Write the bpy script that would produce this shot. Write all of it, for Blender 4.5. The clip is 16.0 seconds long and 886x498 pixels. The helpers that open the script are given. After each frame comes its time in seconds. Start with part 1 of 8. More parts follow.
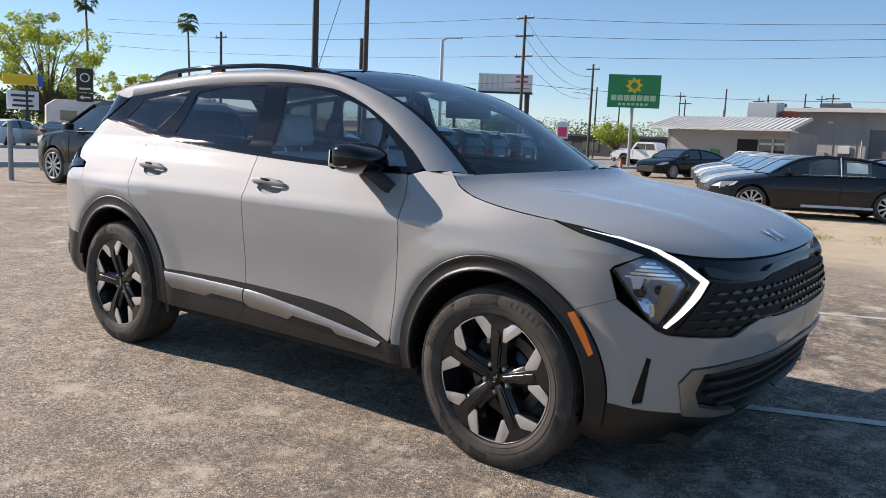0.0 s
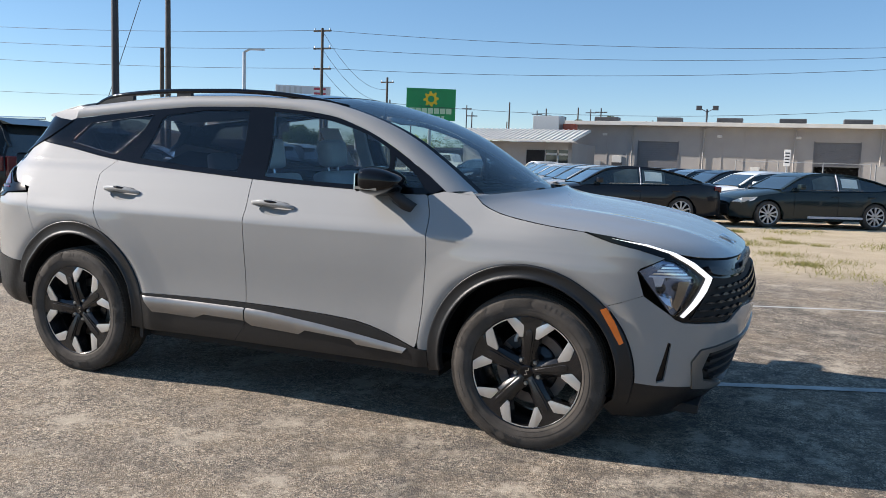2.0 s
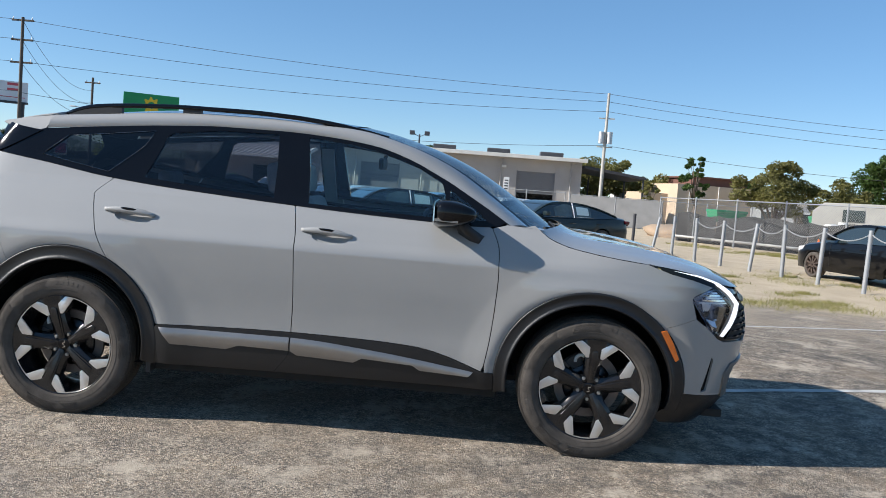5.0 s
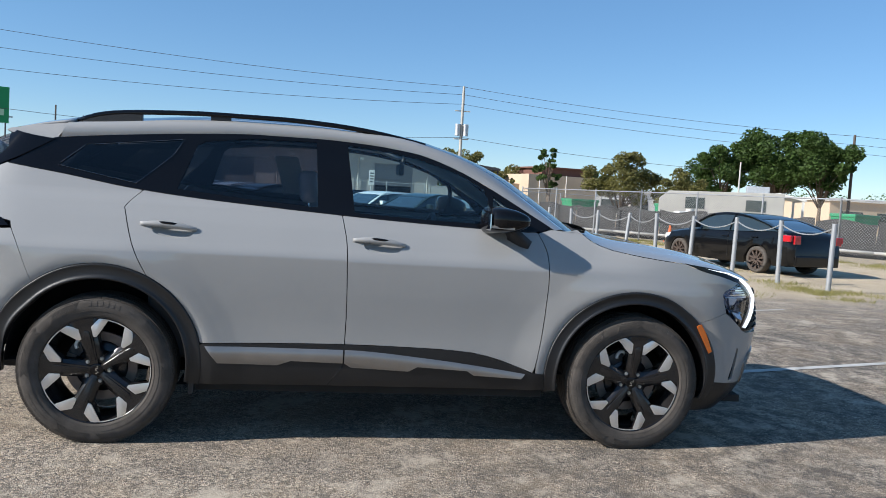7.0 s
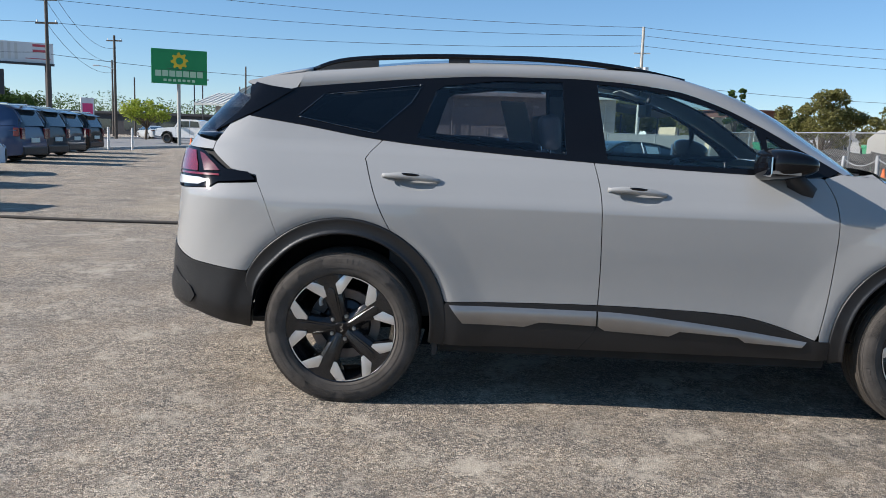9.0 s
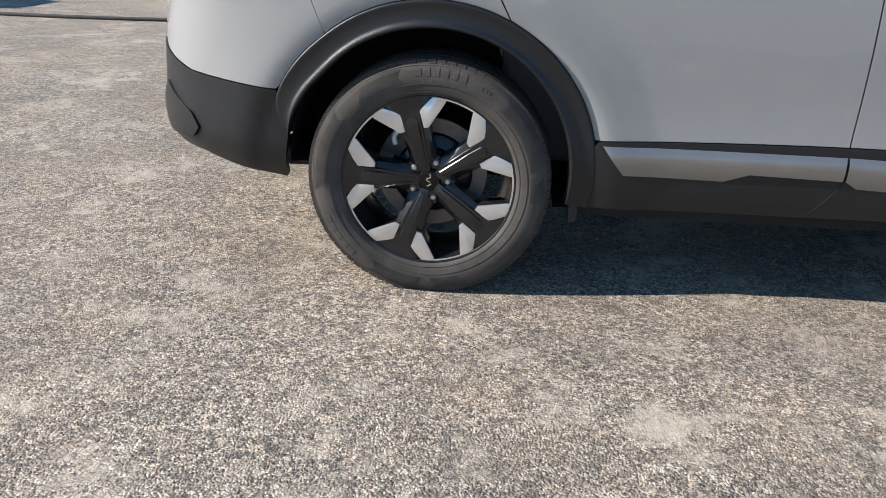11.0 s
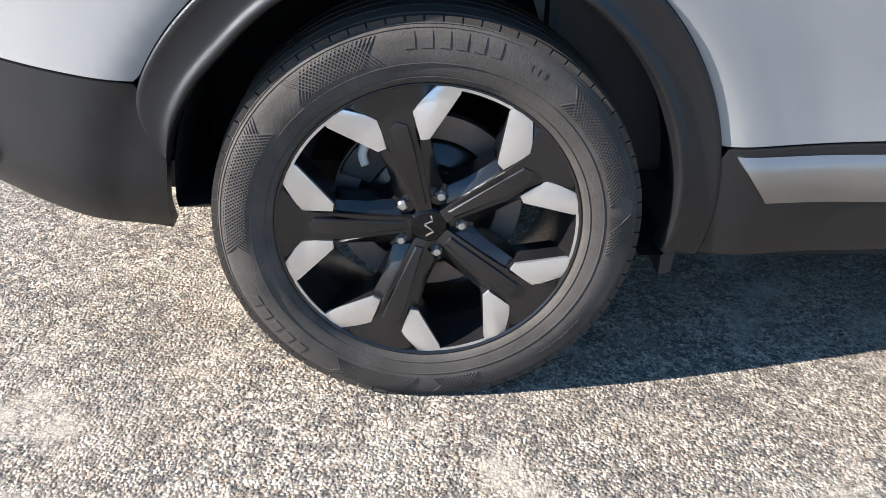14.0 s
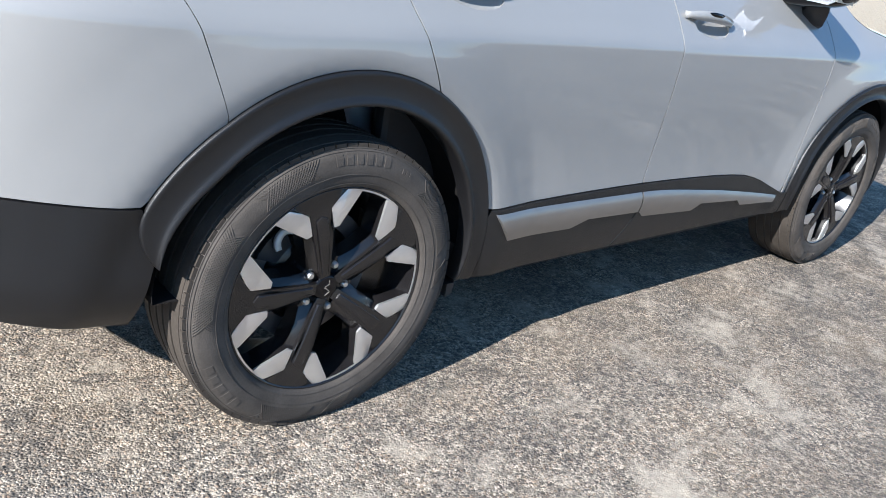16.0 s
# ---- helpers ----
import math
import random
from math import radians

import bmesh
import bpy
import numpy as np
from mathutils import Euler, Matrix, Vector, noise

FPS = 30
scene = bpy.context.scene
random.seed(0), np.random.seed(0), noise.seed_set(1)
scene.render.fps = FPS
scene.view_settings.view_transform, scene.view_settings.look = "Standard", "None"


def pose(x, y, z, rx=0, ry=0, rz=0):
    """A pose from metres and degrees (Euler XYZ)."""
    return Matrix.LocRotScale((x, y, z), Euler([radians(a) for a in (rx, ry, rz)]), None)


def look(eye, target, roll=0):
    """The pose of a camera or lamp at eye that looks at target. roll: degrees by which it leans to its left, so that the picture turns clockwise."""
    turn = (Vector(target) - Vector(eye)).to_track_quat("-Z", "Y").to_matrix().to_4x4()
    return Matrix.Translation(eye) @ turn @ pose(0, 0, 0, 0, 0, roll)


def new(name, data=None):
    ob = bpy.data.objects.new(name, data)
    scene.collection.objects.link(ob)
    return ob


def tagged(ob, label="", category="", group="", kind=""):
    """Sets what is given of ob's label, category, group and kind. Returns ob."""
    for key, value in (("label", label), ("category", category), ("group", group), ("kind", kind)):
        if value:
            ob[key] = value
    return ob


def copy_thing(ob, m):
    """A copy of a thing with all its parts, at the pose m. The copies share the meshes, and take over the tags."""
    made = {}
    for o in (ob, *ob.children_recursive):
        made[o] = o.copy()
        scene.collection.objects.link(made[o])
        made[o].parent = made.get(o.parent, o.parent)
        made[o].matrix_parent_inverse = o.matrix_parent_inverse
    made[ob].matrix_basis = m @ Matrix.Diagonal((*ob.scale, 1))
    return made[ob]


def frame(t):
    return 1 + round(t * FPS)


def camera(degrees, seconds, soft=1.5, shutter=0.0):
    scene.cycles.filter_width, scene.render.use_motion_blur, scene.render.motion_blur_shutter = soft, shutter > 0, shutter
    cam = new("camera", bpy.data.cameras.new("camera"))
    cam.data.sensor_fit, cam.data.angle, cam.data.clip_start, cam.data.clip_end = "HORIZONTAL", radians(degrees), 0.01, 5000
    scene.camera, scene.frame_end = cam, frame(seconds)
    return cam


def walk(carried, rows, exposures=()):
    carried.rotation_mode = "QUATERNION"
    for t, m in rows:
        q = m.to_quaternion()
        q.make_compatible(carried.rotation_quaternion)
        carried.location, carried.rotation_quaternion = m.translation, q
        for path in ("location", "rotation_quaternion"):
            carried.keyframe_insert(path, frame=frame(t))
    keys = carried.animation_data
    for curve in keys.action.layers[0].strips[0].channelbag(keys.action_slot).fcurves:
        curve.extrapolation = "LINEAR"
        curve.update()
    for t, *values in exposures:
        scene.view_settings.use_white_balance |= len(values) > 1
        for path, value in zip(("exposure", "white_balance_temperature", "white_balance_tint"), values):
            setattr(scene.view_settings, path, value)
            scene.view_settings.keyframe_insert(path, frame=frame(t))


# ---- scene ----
cam = camera(57.8, 16.0, 0.6)
SLOPE = 1.35  # the lot falls gently towards the near side, degrees
LOT = pose(0, 0, 0, SLOPE, 0, 0)
PATH = [
    (0, (4.479, -3.481, 1.354), (3.27, -1.917, 1.053), 1.7),
    (0.5, (4.279, -3.617, 1.353), (3.208, -1.954, 1.059), 2.4),
    (1, (4.146, -3.942, 1.378), (3.21, -2.196, 1.098), 1.3),
    (1.5, (4.016, -4.174, 1.386), (3.15, -2.393, 1.11), 1.3),
    (2, (3.779, -4.347, 1.391), (3.01, -2.519, 1.131), 1.5),
    (2.5, (3.54, -4.528, 1.391), (2.909, -2.645, 1.153), 1.9),
    (3, (3.306, -4.796, 1.405), (2.802, -2.874, 1.182), 2.4),
    (3.5, (3.044, -4.876, 1.39), (2.61, -2.936, 1.173), 2.7),
    (4, (2.709, -4.865, 1.399), (2.375, -2.904, 1.193), 3.3),
    (4.5, (2.41, -4.913, 1.389), (2.213, -2.933, 1.194), 3.8),
    (4.7, (2.272, -4.967, 1.396), (2.132, -2.98, 1.208), 4.1),
    (6.8, (1.132, -4.899, 1.399), (1.416, -2.926, 1.23), 3.8),
    (7, (1.023, -4.946, 1.408), (1.338, -2.979, 1.23), 3.7),
    (7.5, (0.886, -4.972, 1.406), (1.221, -3.009, 1.219), 3.3),
    (8, (0.846, -4.961, 1.402), (1.143, -2.993, 1.202), 2.6),
    (8.5, (0.762, -4.863, 1.37), (0.828, -2.879, 1.128), 1.8),
    (9, (0.656, -4.556, 1.359), (0.556, -2.585, 1.038), 1.9),
    (9.5, (0.567, -4.234, 1.305), (0.353, -2.302, 0.836), 1.4),
    (9.7, (0.503, -4.089, 1.283), (0.288, -2.169, 0.767), 1.6),
    (11.8, (0.128, -2.577, 1.056), (0.082, -0.767, 0.206), 2.2),
    (12, (0.083, -2.414, 1.041), (0.110, -0.601, 0.198), 2.2),
    (12.5, (0.012, -2.176, 0.904), (0.051, -0.311, 0.181), 0.8),
    (13, (0.001, -2.057, 0.801), (0.011, -0.184, 0.100), 0.3),
    (13.5, (-0.009, -2.036, 0.825), (-0.009, -0.193, 0.050), 0.2),
    (14, (-0.038, -2.108, 1.027), (0.052, -0.382, 0.022), 1.2),
    (14.5, (-0.208, -2.123, 1.159), (0.252, -0.472, 0.129), 7.0),
    (15, (-0.493, -2.084, 1.171), (0.401, -0.598, 0.176), 13.1),
    (15.5, (-0.748, -2.162, 1.207), (0.427, -0.810, 0.317), 15.8),
    (16, (-1.017, -2.271, 1.234), (0.281, -0.962, 0.457), 11.0),
]
EXPOSURE = [(0.0, 0.98, 7150, 16), (1.5, 0.98, 6950, 13), (3.0, 0.98, 6750, 10), (7.0, 0.90, 6400, 9), (8.8, 0.86, 6430, 10), (9.5, 1.03, 6500, 10), (12.0, 1.52, 6350, 10), (12.5, 1.76, 6200, 10), (14.0, 1.76, 6250, 10), (15.0, 1.79, 6150, 9), (16.0, 1.42, 6050, 9)]
walk(cam, [(t, LOT @ look(eye, target, roll)) for t, eye, target, roll in PATH], EXPOSURE)

# ---- daylight ----
SUN_WAY = Vector((1.65, 0.385, -1.0)).normalized()  # the way the sunlight goes
world = bpy.data.worlds.new("sky")
scene.world = world
world.use_nodes = True
sky = world.node_tree.nodes.new("ShaderNodeTexSky")
sky.sky_type, sky.sun_disc = "NISHITA", False
sky.sun_elevation = math.asin(-SUN_WAY.z)
sky.sun_rotation = math.atan2(-SUN_WAY.x, -SUN_WAY.y)
sky.air_density, sky.dust_density, sky.ozone_density = 0.95, 0.1, 3.2
background = world.node_tree.nodes["Background"]
background.inputs["Strength"].default_value = 0.078
sky.altitude = 1200
tone = world.node_tree.nodes.new("ShaderNodeHueSaturation")
tone.inputs["Saturation"].default_value = 1.1
haze = world.node_tree.nodes.new("ShaderNodeMix")
haze.data_type = "RGBA"
haze.inputs["Factor"].default_value = 0.28
haze.inputs[7].default_value = (1.55, 3.05, 5.1, 1.0)  # the even blue of light scattered many times
world.node_tree.links.new(sky.outputs["Color"], haze.inputs[6])
world.node_tree.links.new(haze.outputs[2], tone.inputs["Color"])
world.node_tree.links.new(tone.outputs["Color"], background.inputs["Color"])
sun = new("sun", bpy.data.lights.new("sun", "SUN"))
sun.data.energy, sun.data.angle, sun.data.color = 4.15, radians(0.53), (1.0, 0.95, 0.895)
sun.matrix_world = look((-30, -4, 25), Vector((-30, -4, 25)) + SUN_WAY)

# ---- materials ----
def material(name, color, rough=0.5, metal=0.0, vary=0.0, scale=8.0, bump=0.0, bump_scale=60.0, coat=0.0, spread=0.0, random_tint=0.0, fine=0.0, spec=0.5):
    """A surface with grain at two scales: vary (colour), spread (roughness), bump (relief)."""
    m = bpy.data.materials.new(name)
    m.use_nodes = True
    nodes, links = m.node_tree.nodes, m.node_tree.links
    b = nodes["Principled BSDF"]
    b.inputs["Base Color"].default_value = (*color, 1)
    b.inputs["Roughness"].default_value, b.inputs["Metallic"].default_value = rough, metal
    b.inputs["Coat Weight"].default_value, b.inputs["Coat Roughness"].default_value = coat, 0.04
    b.inputs["Specular IOR Level"].default_value = spec
    place = nodes.new("ShaderNodeTexCoord")

    def noise_node(s, detail=4.0):
        n = nodes.new("ShaderNodeTexNoise")
        n.inputs["Scale"].default_value, n.inputs["Detail"].default_value = s, detail
        links.new(place.outputs["Object"], n.inputs["Vector"])
        return n

    if vary or random_tint or fine:
        coarse = noise_node(scale)
        hue = nodes.new("ShaderNodeHueSaturation")
        hue.inputs["Color"].default_value = (*color, 1)
        span = nodes.new("ShaderNodeMapRange")
        span.inputs["From Min"].default_value, span.inputs["From Max"].default_value = 0.25, 0.75
        span.inputs["To Min"].default_value, span.inputs["To Max"].default_value = 1 - vary, 1 + vary
        links.new(coarse.outputs["Fac"], span.inputs["Value"])
        value = span.outputs["Result"]
        if fine:
            small = noise_node(scale * 14, 2.0)
            add = nodes.new("ShaderNodeMath")
            add.operation = "MULTIPLY_ADD"
            add.inputs[1].default_value, add.inputs[2].default_value = fine * 2, 1 - fine
            links.new(small.outputs["Fac"], add.inputs[0])
            mul = nodes.new("ShaderNodeMath")
            mul.operation = "MULTIPLY"
            links.new(value, mul.inputs[0]), links.new(add.outputs["Value"], mul.inputs[1])
            value = mul.outputs["Value"]
        if random_tint:
            info = nodes.new("ShaderNodeObjectInfo")
            add = nodes.new("ShaderNodeMath")
            add.operation = "MULTIPLY_ADD"
            add.inputs[1].default_value, add.inputs[2].default_value = random_tint * 2, 1 - random_tint
            links.new(info.outputs["Random"], add.inputs[0])
            mul = nodes.new("ShaderNodeMath")
            mul.operation = "MULTIPLY"
            links.new(value, mul.inputs[0]), links.new(add.outputs["Value"], mul.inputs[1])
            value = mul.outputs["Value"]
        links.new(value, hue.inputs["Value"])
        links.new(hue.outputs["Color"], b.inputs["Base Color"])
    if spread:
        n = noise_node(scale * 3)
        r = nodes.new("ShaderNodeMapRange")
        r.inputs["To Min"].default_value, r.inputs["To Max"].default_value = max(0.02, rough - spread), rough + spread
        links.new(n.outputs["Fac"], r.inputs["Value"])
        links.new(r.outputs["Result"], b.inputs["Roughness"])
    if bump:
        n = noise_node(bump_scale, 3.0)
        bp = nodes.new("ShaderNodeBump")
        bp.inputs["Strength"].default_value, bp.inputs["Distance"].default_value = bump, 0.002
        links.new(n.outputs["Fac"], bp.inputs["Height"])
        links.new(bp.outputs["Normal"], b.inputs["Normal"])
    return m


def glass(name, tint, gleam=0.08):
    """A thin pane: tinted see-through with a clear gloss from both its faces."""
    m = bpy.data.materials.new(name)
    m.use_nodes = True
    nodes, links = m.node_tree.nodes, m.node_tree.links
    nodes.remove(nodes["Principled BSDF"])
    clear, gloss, mix, facing = (nodes.new("ShaderNode" + k) for k in ("BsdfTransparent", "BsdfGlossy", "MixShader", "LayerWeight"))
    clear.inputs["Color"].default_value = (*tint, 1)
    gloss.inputs["Roughness"].default_value = 0.01
    facing.inputs["Blend"].default_value = 0.5
    rise, level = nodes.new("ShaderNodeMath"), nodes.new("ShaderNodeMath")
    rise.operation, level.operation = "POWER", "MULTIPLY_ADD"
    rise.inputs[1].default_value = 4.0
    level.inputs[1].default_value, level.inputs[2].default_value = 1 - gleam, gleam
    links.new(facing.outputs["Facing"], rise.inputs[0]), links.new(rise.outputs["Value"], level.inputs[0])
    links.new(level.outputs["Value"], mix.inputs["Fac"])
    links.new(clear.outputs["BSDF"], mix.inputs[1]), links.new(gloss.outputs["BSDF"], mix.inputs[2])
    links.new(mix.outputs["Shader"], nodes["Material Output"].inputs["Surface"])
    return m


def glow(name, color, strength):
    m = material(name, color, 0.3)
    b = m.node_tree.nodes["Principled BSDF"]
    b.inputs["Emission Color"].default_value, b.inputs["Emission Strength"].default_value = (*color, 1), strength
    return m


PAINT = material("grey_paint", (0.272, 0.270, 0.264), 0.60, 0.0, 0.012, 3.0, 0.0, coat=1.0, spread=0.008, fine=0.006, spec=0.25)
_n, _l = PAINT.node_tree.nodes, PAINT.node_tree.links
_n["Principled BSDF"].inputs["Coat IOR"].default_value = 1.62
wave_noise, wave_bump = _n.new("ShaderNodeTexNoise"), _n.new("ShaderNodeBump")
wave_noise.inputs["Scale"].default_value, wave_noise.inputs["Detail"].default_value = 3.0, 2.0
wave_bump.inputs["Strength"].default_value, wave_bump.inputs["Distance"].default_value = 0.5, 0.004
_l.new(_n["Texture Coordinate"].outputs["Object"], wave_noise.inputs["Vector"])
_l.new(wave_noise.outputs["Fac"], wave_bump.inputs["Height"])
_l.new(wave_bump.outputs["Normal"], _n["Principled BSDF"].inputs["Coat Normal"])
CLADDING = material("black_cladding", (0.008, 0.008, 0.009), 0.42, 0.0, 0.12, 6.0, 0.25, 900, spread=0.08, spec=0.5)
GLOSS_BLACK = material("gloss_black", (0.004, 0.004, 0.005), 0.06, 0.0, 0.1, 5.0, spec=0.3)
UNDERBODY = material("underbody", (0.012, 0.012, 0.012), 0.85, 0.0, 0.3, 6.0, 0.2)
WELL_FELT = material("well_felt", (0.013, 0.012, 0.012), 1.0, 0.0, 0.3, 20.0, 0.3, 200, spec=0.1)
SATIN_SILVER = material("satin_silver", (0.28, 0.265, 0.25), 0.32, 0.7, 0.05, 12.0, spread=0.06)
MACHINED = material("machined_alloy", (0.72, 0.71, 0.70), 0.32, 0.85, 0.04, 30.0, spread=0.06)
WHEEL_BLACK = material("wheel_black", (0.010, 0.0092, 0.0097), 0.24, 0.0, 0.2, 9.0, spec=0.6, spread=0.06)
RUBBER = material("tyre_rubber", (0.072, 0.063, 0.055), 0.8, 0.0, 0.28, 14.0, 0.3, 300, spread=0.1, fine=0.22, spec=0.22)
TREAD = material("tread_rubber", (0.055, 0.046, 0.038), 0.88, 0.0, 0.3, 10.0, 0.2, 200, fine=0.2, spec=0.25)
DISC_STEEL = material("brake_steel", (0.20, 0.165, 0.145), 0.5, 0.5, 0.2, 20.0, spread=0.1)
CAST_IRON = material("caliper_cast", (0.60, 0.64, 0.65), 0.55, 0.4, 0.2, 20.0, 0.2)
CALIPER_DARK = material("caliper_dark", (0.05, 0.055, 0.06), 0.5, 0.4, 0.2, 20.0, 0.2)
NUT_STEEL = material("nut_steel", (0.52, 0.53, 0.54), 0.3, 0.9, 0.1, 40.0)
CHROME = material("chrome", (0.75, 0.75, 0.76), 0.12, 1.0, 0.03, 20.0)
REAR_GLASS = glass("privacy_glass", (0.42, 0.43, 0.47), 0.06)
DARK_GLASS = glass("dark_privacy_glass", (0.10, 0.11, 0.12), 0.05)
FRONT_GLASS = glass("clear_glass", (0.80, 0.93, 0.94), 0.09)
SCREEN_GLASS = glass("windscreen_glass", (0.70, 0.77, 0.78))
LAMP_GLASS = glass("lamp_glass", (0.93, 0.95, 0.97), 0.05)
TAIL_RED = material("tail_lens", (0.10, 0.006, 0.010), 0.2, 0.0, 0.15, 25.0, coat=0.6)
RED_LENS = material("red_lens", (0.15, 0.006, 0.012), 0.12, 0.0, 0.15, 25.0, coat=1.0)
SMOKED_RED = material("smoked_red_lens", (0.10, 0.014, 0.022), 0.15, 0.0, 0.15, 25.0, coat=1.0)
CLEAR_LENS = material("pale_lens", (0.62, 0.63, 0.64), 0.12, 0.1, 0.1, 30.0, coat=1.0)
AMBER = material("amber_lens", (0.55, 0.13, 0.015), 0.25, 0.0, 0.12, 40.0, coat=0.8)
ICE = material("ice_lens", (0.55, 0.62, 0.74), 0.12, 0.3, 0.1, 60.0, coat=1.0)
LAMP_BOWL = material("lamp_bowl", (0.15, 0.20, 0.32), 0.18, 0.7, 0.15, 40.0, coat=0.5)
DRL = glow("daylight_strip", (0.95, 0.96, 1.0), 0.55)
GRILLE_BLACK = material("grille_black", (0.022, 0.023, 0.027), 0.24, 0.3, 0.1, 20.0)
SMOKED_CHROME = material("smoked_chrome", (0.22, 0.23, 0.25), 0.15, 1.0, 0.1, 30.0)
DARK_TRIM = material("dark_trim", (0.02, 0.02, 0.022), 0.6, 0.0, 0.15, 12.0, 0.2, 500)
SEAT_CLOTH = material("seat_upholstery", (0.36, 0.38, 0.39), 0.35, 0.0, 0.12, 20.0, 0.25, 400)
HEADLINER = material("headliner", (0.33, 0.34, 0.34), 0.9, 0.0, 0.08, 20.0, 0.2, 500)

# ---- mesh helpers ----
from mathutils.geometry import delaunay_2d_cdt


def thing(name, m=None, label="", category="", group="", kind=""):
    ob = new(name)
    ob.empty_display_size = 0.2
    if m is not None:
        ob.matrix_world = m
    return tagged(ob, label, category, group, kind)


def finish(name, me, mat, parent=None, label="", smooth=True):
    for q in (mat if isinstance(mat, (list, tuple)) else [mat]):
        me.materials.append(q)
    if smooth:
        me.shade_smooth()
    ob = new(name, me)
    if parent is not None:
        ob.parent = parent
    if label:
        ob["label"] = label
    return ob


def part(name, bm, mat, parent=None, label="", smooth=False, angle=None):
    me = bpy.data.meshes.new(name)
    bmesh.ops.recalc_face_normals(bm, faces=bm.faces)
    bm.to_mesh(me)
    bm.free()
    if angle is not None:
        me.shade_smooth()
        me.set_sharp_from_angle(angle=radians(angle))
        return finish(name, me, mat, parent, label, False)
    return finish(name, me, mat, parent, label, smooth)


def box(bm, lo, hi, bevel=0.0, m=None):
    c = [(a + b) / 2 for a, b in zip(lo, hi)]
    s = [b - a for a, b in zip(lo, hi)]
    made = bmesh.ops.create_cube(bm, size=1.0, matrix=(m or Matrix()) @ Matrix.LocRotScale(c, None, s))["verts"]
    if bevel:
        es = list({e for v in made for e in v.link_edges})
        bmesh.ops.bevel(bm, geom=es, offset=bevel, segments=2, affect="EDGES", profile=0.6)
    return bm


def rod(bm, a, b, r, r2=None, seg=10, caps=True):
    a, b = Vector(a), Vector(b)
    d = b - a
    m = Matrix.Translation((a + b) / 2) @ d.to_track_quat("Z", "Y").to_matrix().to_4x4()
    bmesh.ops.create_cone(bm, cap_ends=caps, segments=seg, radius1=r, radius2=r if r2 is None else r2, depth=d.length, matrix=m)
    return bm


def lathe(profile, seg=48, axis="Y", closed=False):
    """Turns (radius, along) pairs about the axis through the origin."""
    bm = bmesh.new()
    rings = []
    for k in range(seg):
        a = 2 * math.pi * k / seg
        ring = []
        for r, h in profile:
            c, s = r * math.cos(a), r * math.sin(a)
            ring.append(bm.verts.new((c, h, s) if axis == "Y" else (c, s, h)))
        rings.append(ring)
    n = len(profile)
    for k in range(seg):
        p, q = rings[k], rings[(k + 1) % seg]
        for i in range(n if closed else n - 1):
            j = (i + 1) % n
            bm.faces.new((p[i], p[j], q[j], q[i]))
    return bm


def prism(bm, poly, depth, to3, bevel=0.0):
    """A slab from a plane outline; to3(u, v, d) places it, d running from 0 (face) to depth."""
    top = [bm.verts.new(to3(u, v, 0.0)) for u, v in poly]
    low = [bm.verts.new(to3(u, v, depth)) for u, v in poly]
    f = bm.faces.new(top)
    bm.faces.new(low[::-1])
    n = len(poly)
    for i in range(n):
        bm.faces.new((top[i], low[i], low[(i + 1) % n], top[(i + 1) % n]))
    if bevel:
        bmesh.ops.bevel(bm, geom=list(f.edges), offset=bevel, segments=2, affect="EDGES", profile=0.6)
    return bm


def sweep(bm, path, section, up=Vector((0, 0, 1)), scale=None, close=True):
    """A section (side, up) swept along a path."""
    pts = [Vector(p) for p in path]
    rings = []
    for i, p in enumerate(pts):
        t = (pts[min(i + 1, len(pts) - 1)] - pts[max(i - 1, 0)]).normalized()
        side = t.cross(up).normalized()
        u = side.cross(t)
        k = scale[i] if scale else 1.0
        rings.append([bm.verts.new(p + side * a * k + u * b * k) for a, b in section])
    n = len(section)
    for p, q in zip(rings, rings[1:]):
        for i in range(n):
            bm.faces.new((p[i], p[(i + 1) % n], q[(i + 1) % n], q[i]))
    if close:
        bm.faces.new(rings[0]), bm.faces.new(rings[-1][::-1])
    return bm


def circle_section(r, n=8):
    return [(r * math.cos(2 * math.pi * k / n), r * math.sin(2 * math.pi * k / n)) for k in range(n)]


def flow(pts, n=6):
    """Points along a smooth curve through the given ones."""
    out = []
    for i in range(len(pts) - 1):
        p0, p1, p2, p3 = pts[max(i - 1, 0)], pts[i], pts[i + 1], pts[min(i + 2, len(pts) - 1)]
        for k in range(n):
            t = k / n
            out.append(tuple(0.5 * (2 * b + (c - a) * t + (2 * a - 5 * b + 4 * c - d) * t * t + (3 * b - a - 3 * c + d) * t ** 3) for a, b, c, d in zip(p0, p1, p2, p3)))
    out.append(tuple(pts[-1]))
    return out


def arc(cx, cz, r, a0, a1, n=24):
    return [(cx + r * math.cos(radians(a0 + (a1 - a0) * k / n)), cz + r * math.sin(radians(a0 + (a1 - a0) * k / n))) for k in range(n + 1)]


def inside(poly, x, y):
    hit = False
    for (x0, y0), (x1, y1) in zip(poly, poly[1:] + poly[:1]):
        if (y0 > y) != (y1 > y) and x < (x1 - x0) * (y - y0) / (y1 - y0) + x0:
            hit = not hit
    return hit


def even(loop, step):
    out = []
    for (x0, y0), (x1, y1) in zip(loop, loop[1:] + loop[:1]):
        n = max(1, math.ceil(math.hypot(x1 - x0, y1 - y0) / step))
        out += [(x0 + (x1 - x0) * k / n, y0 + (y1 - y0) * k / n) for k in range(n)]
    return out


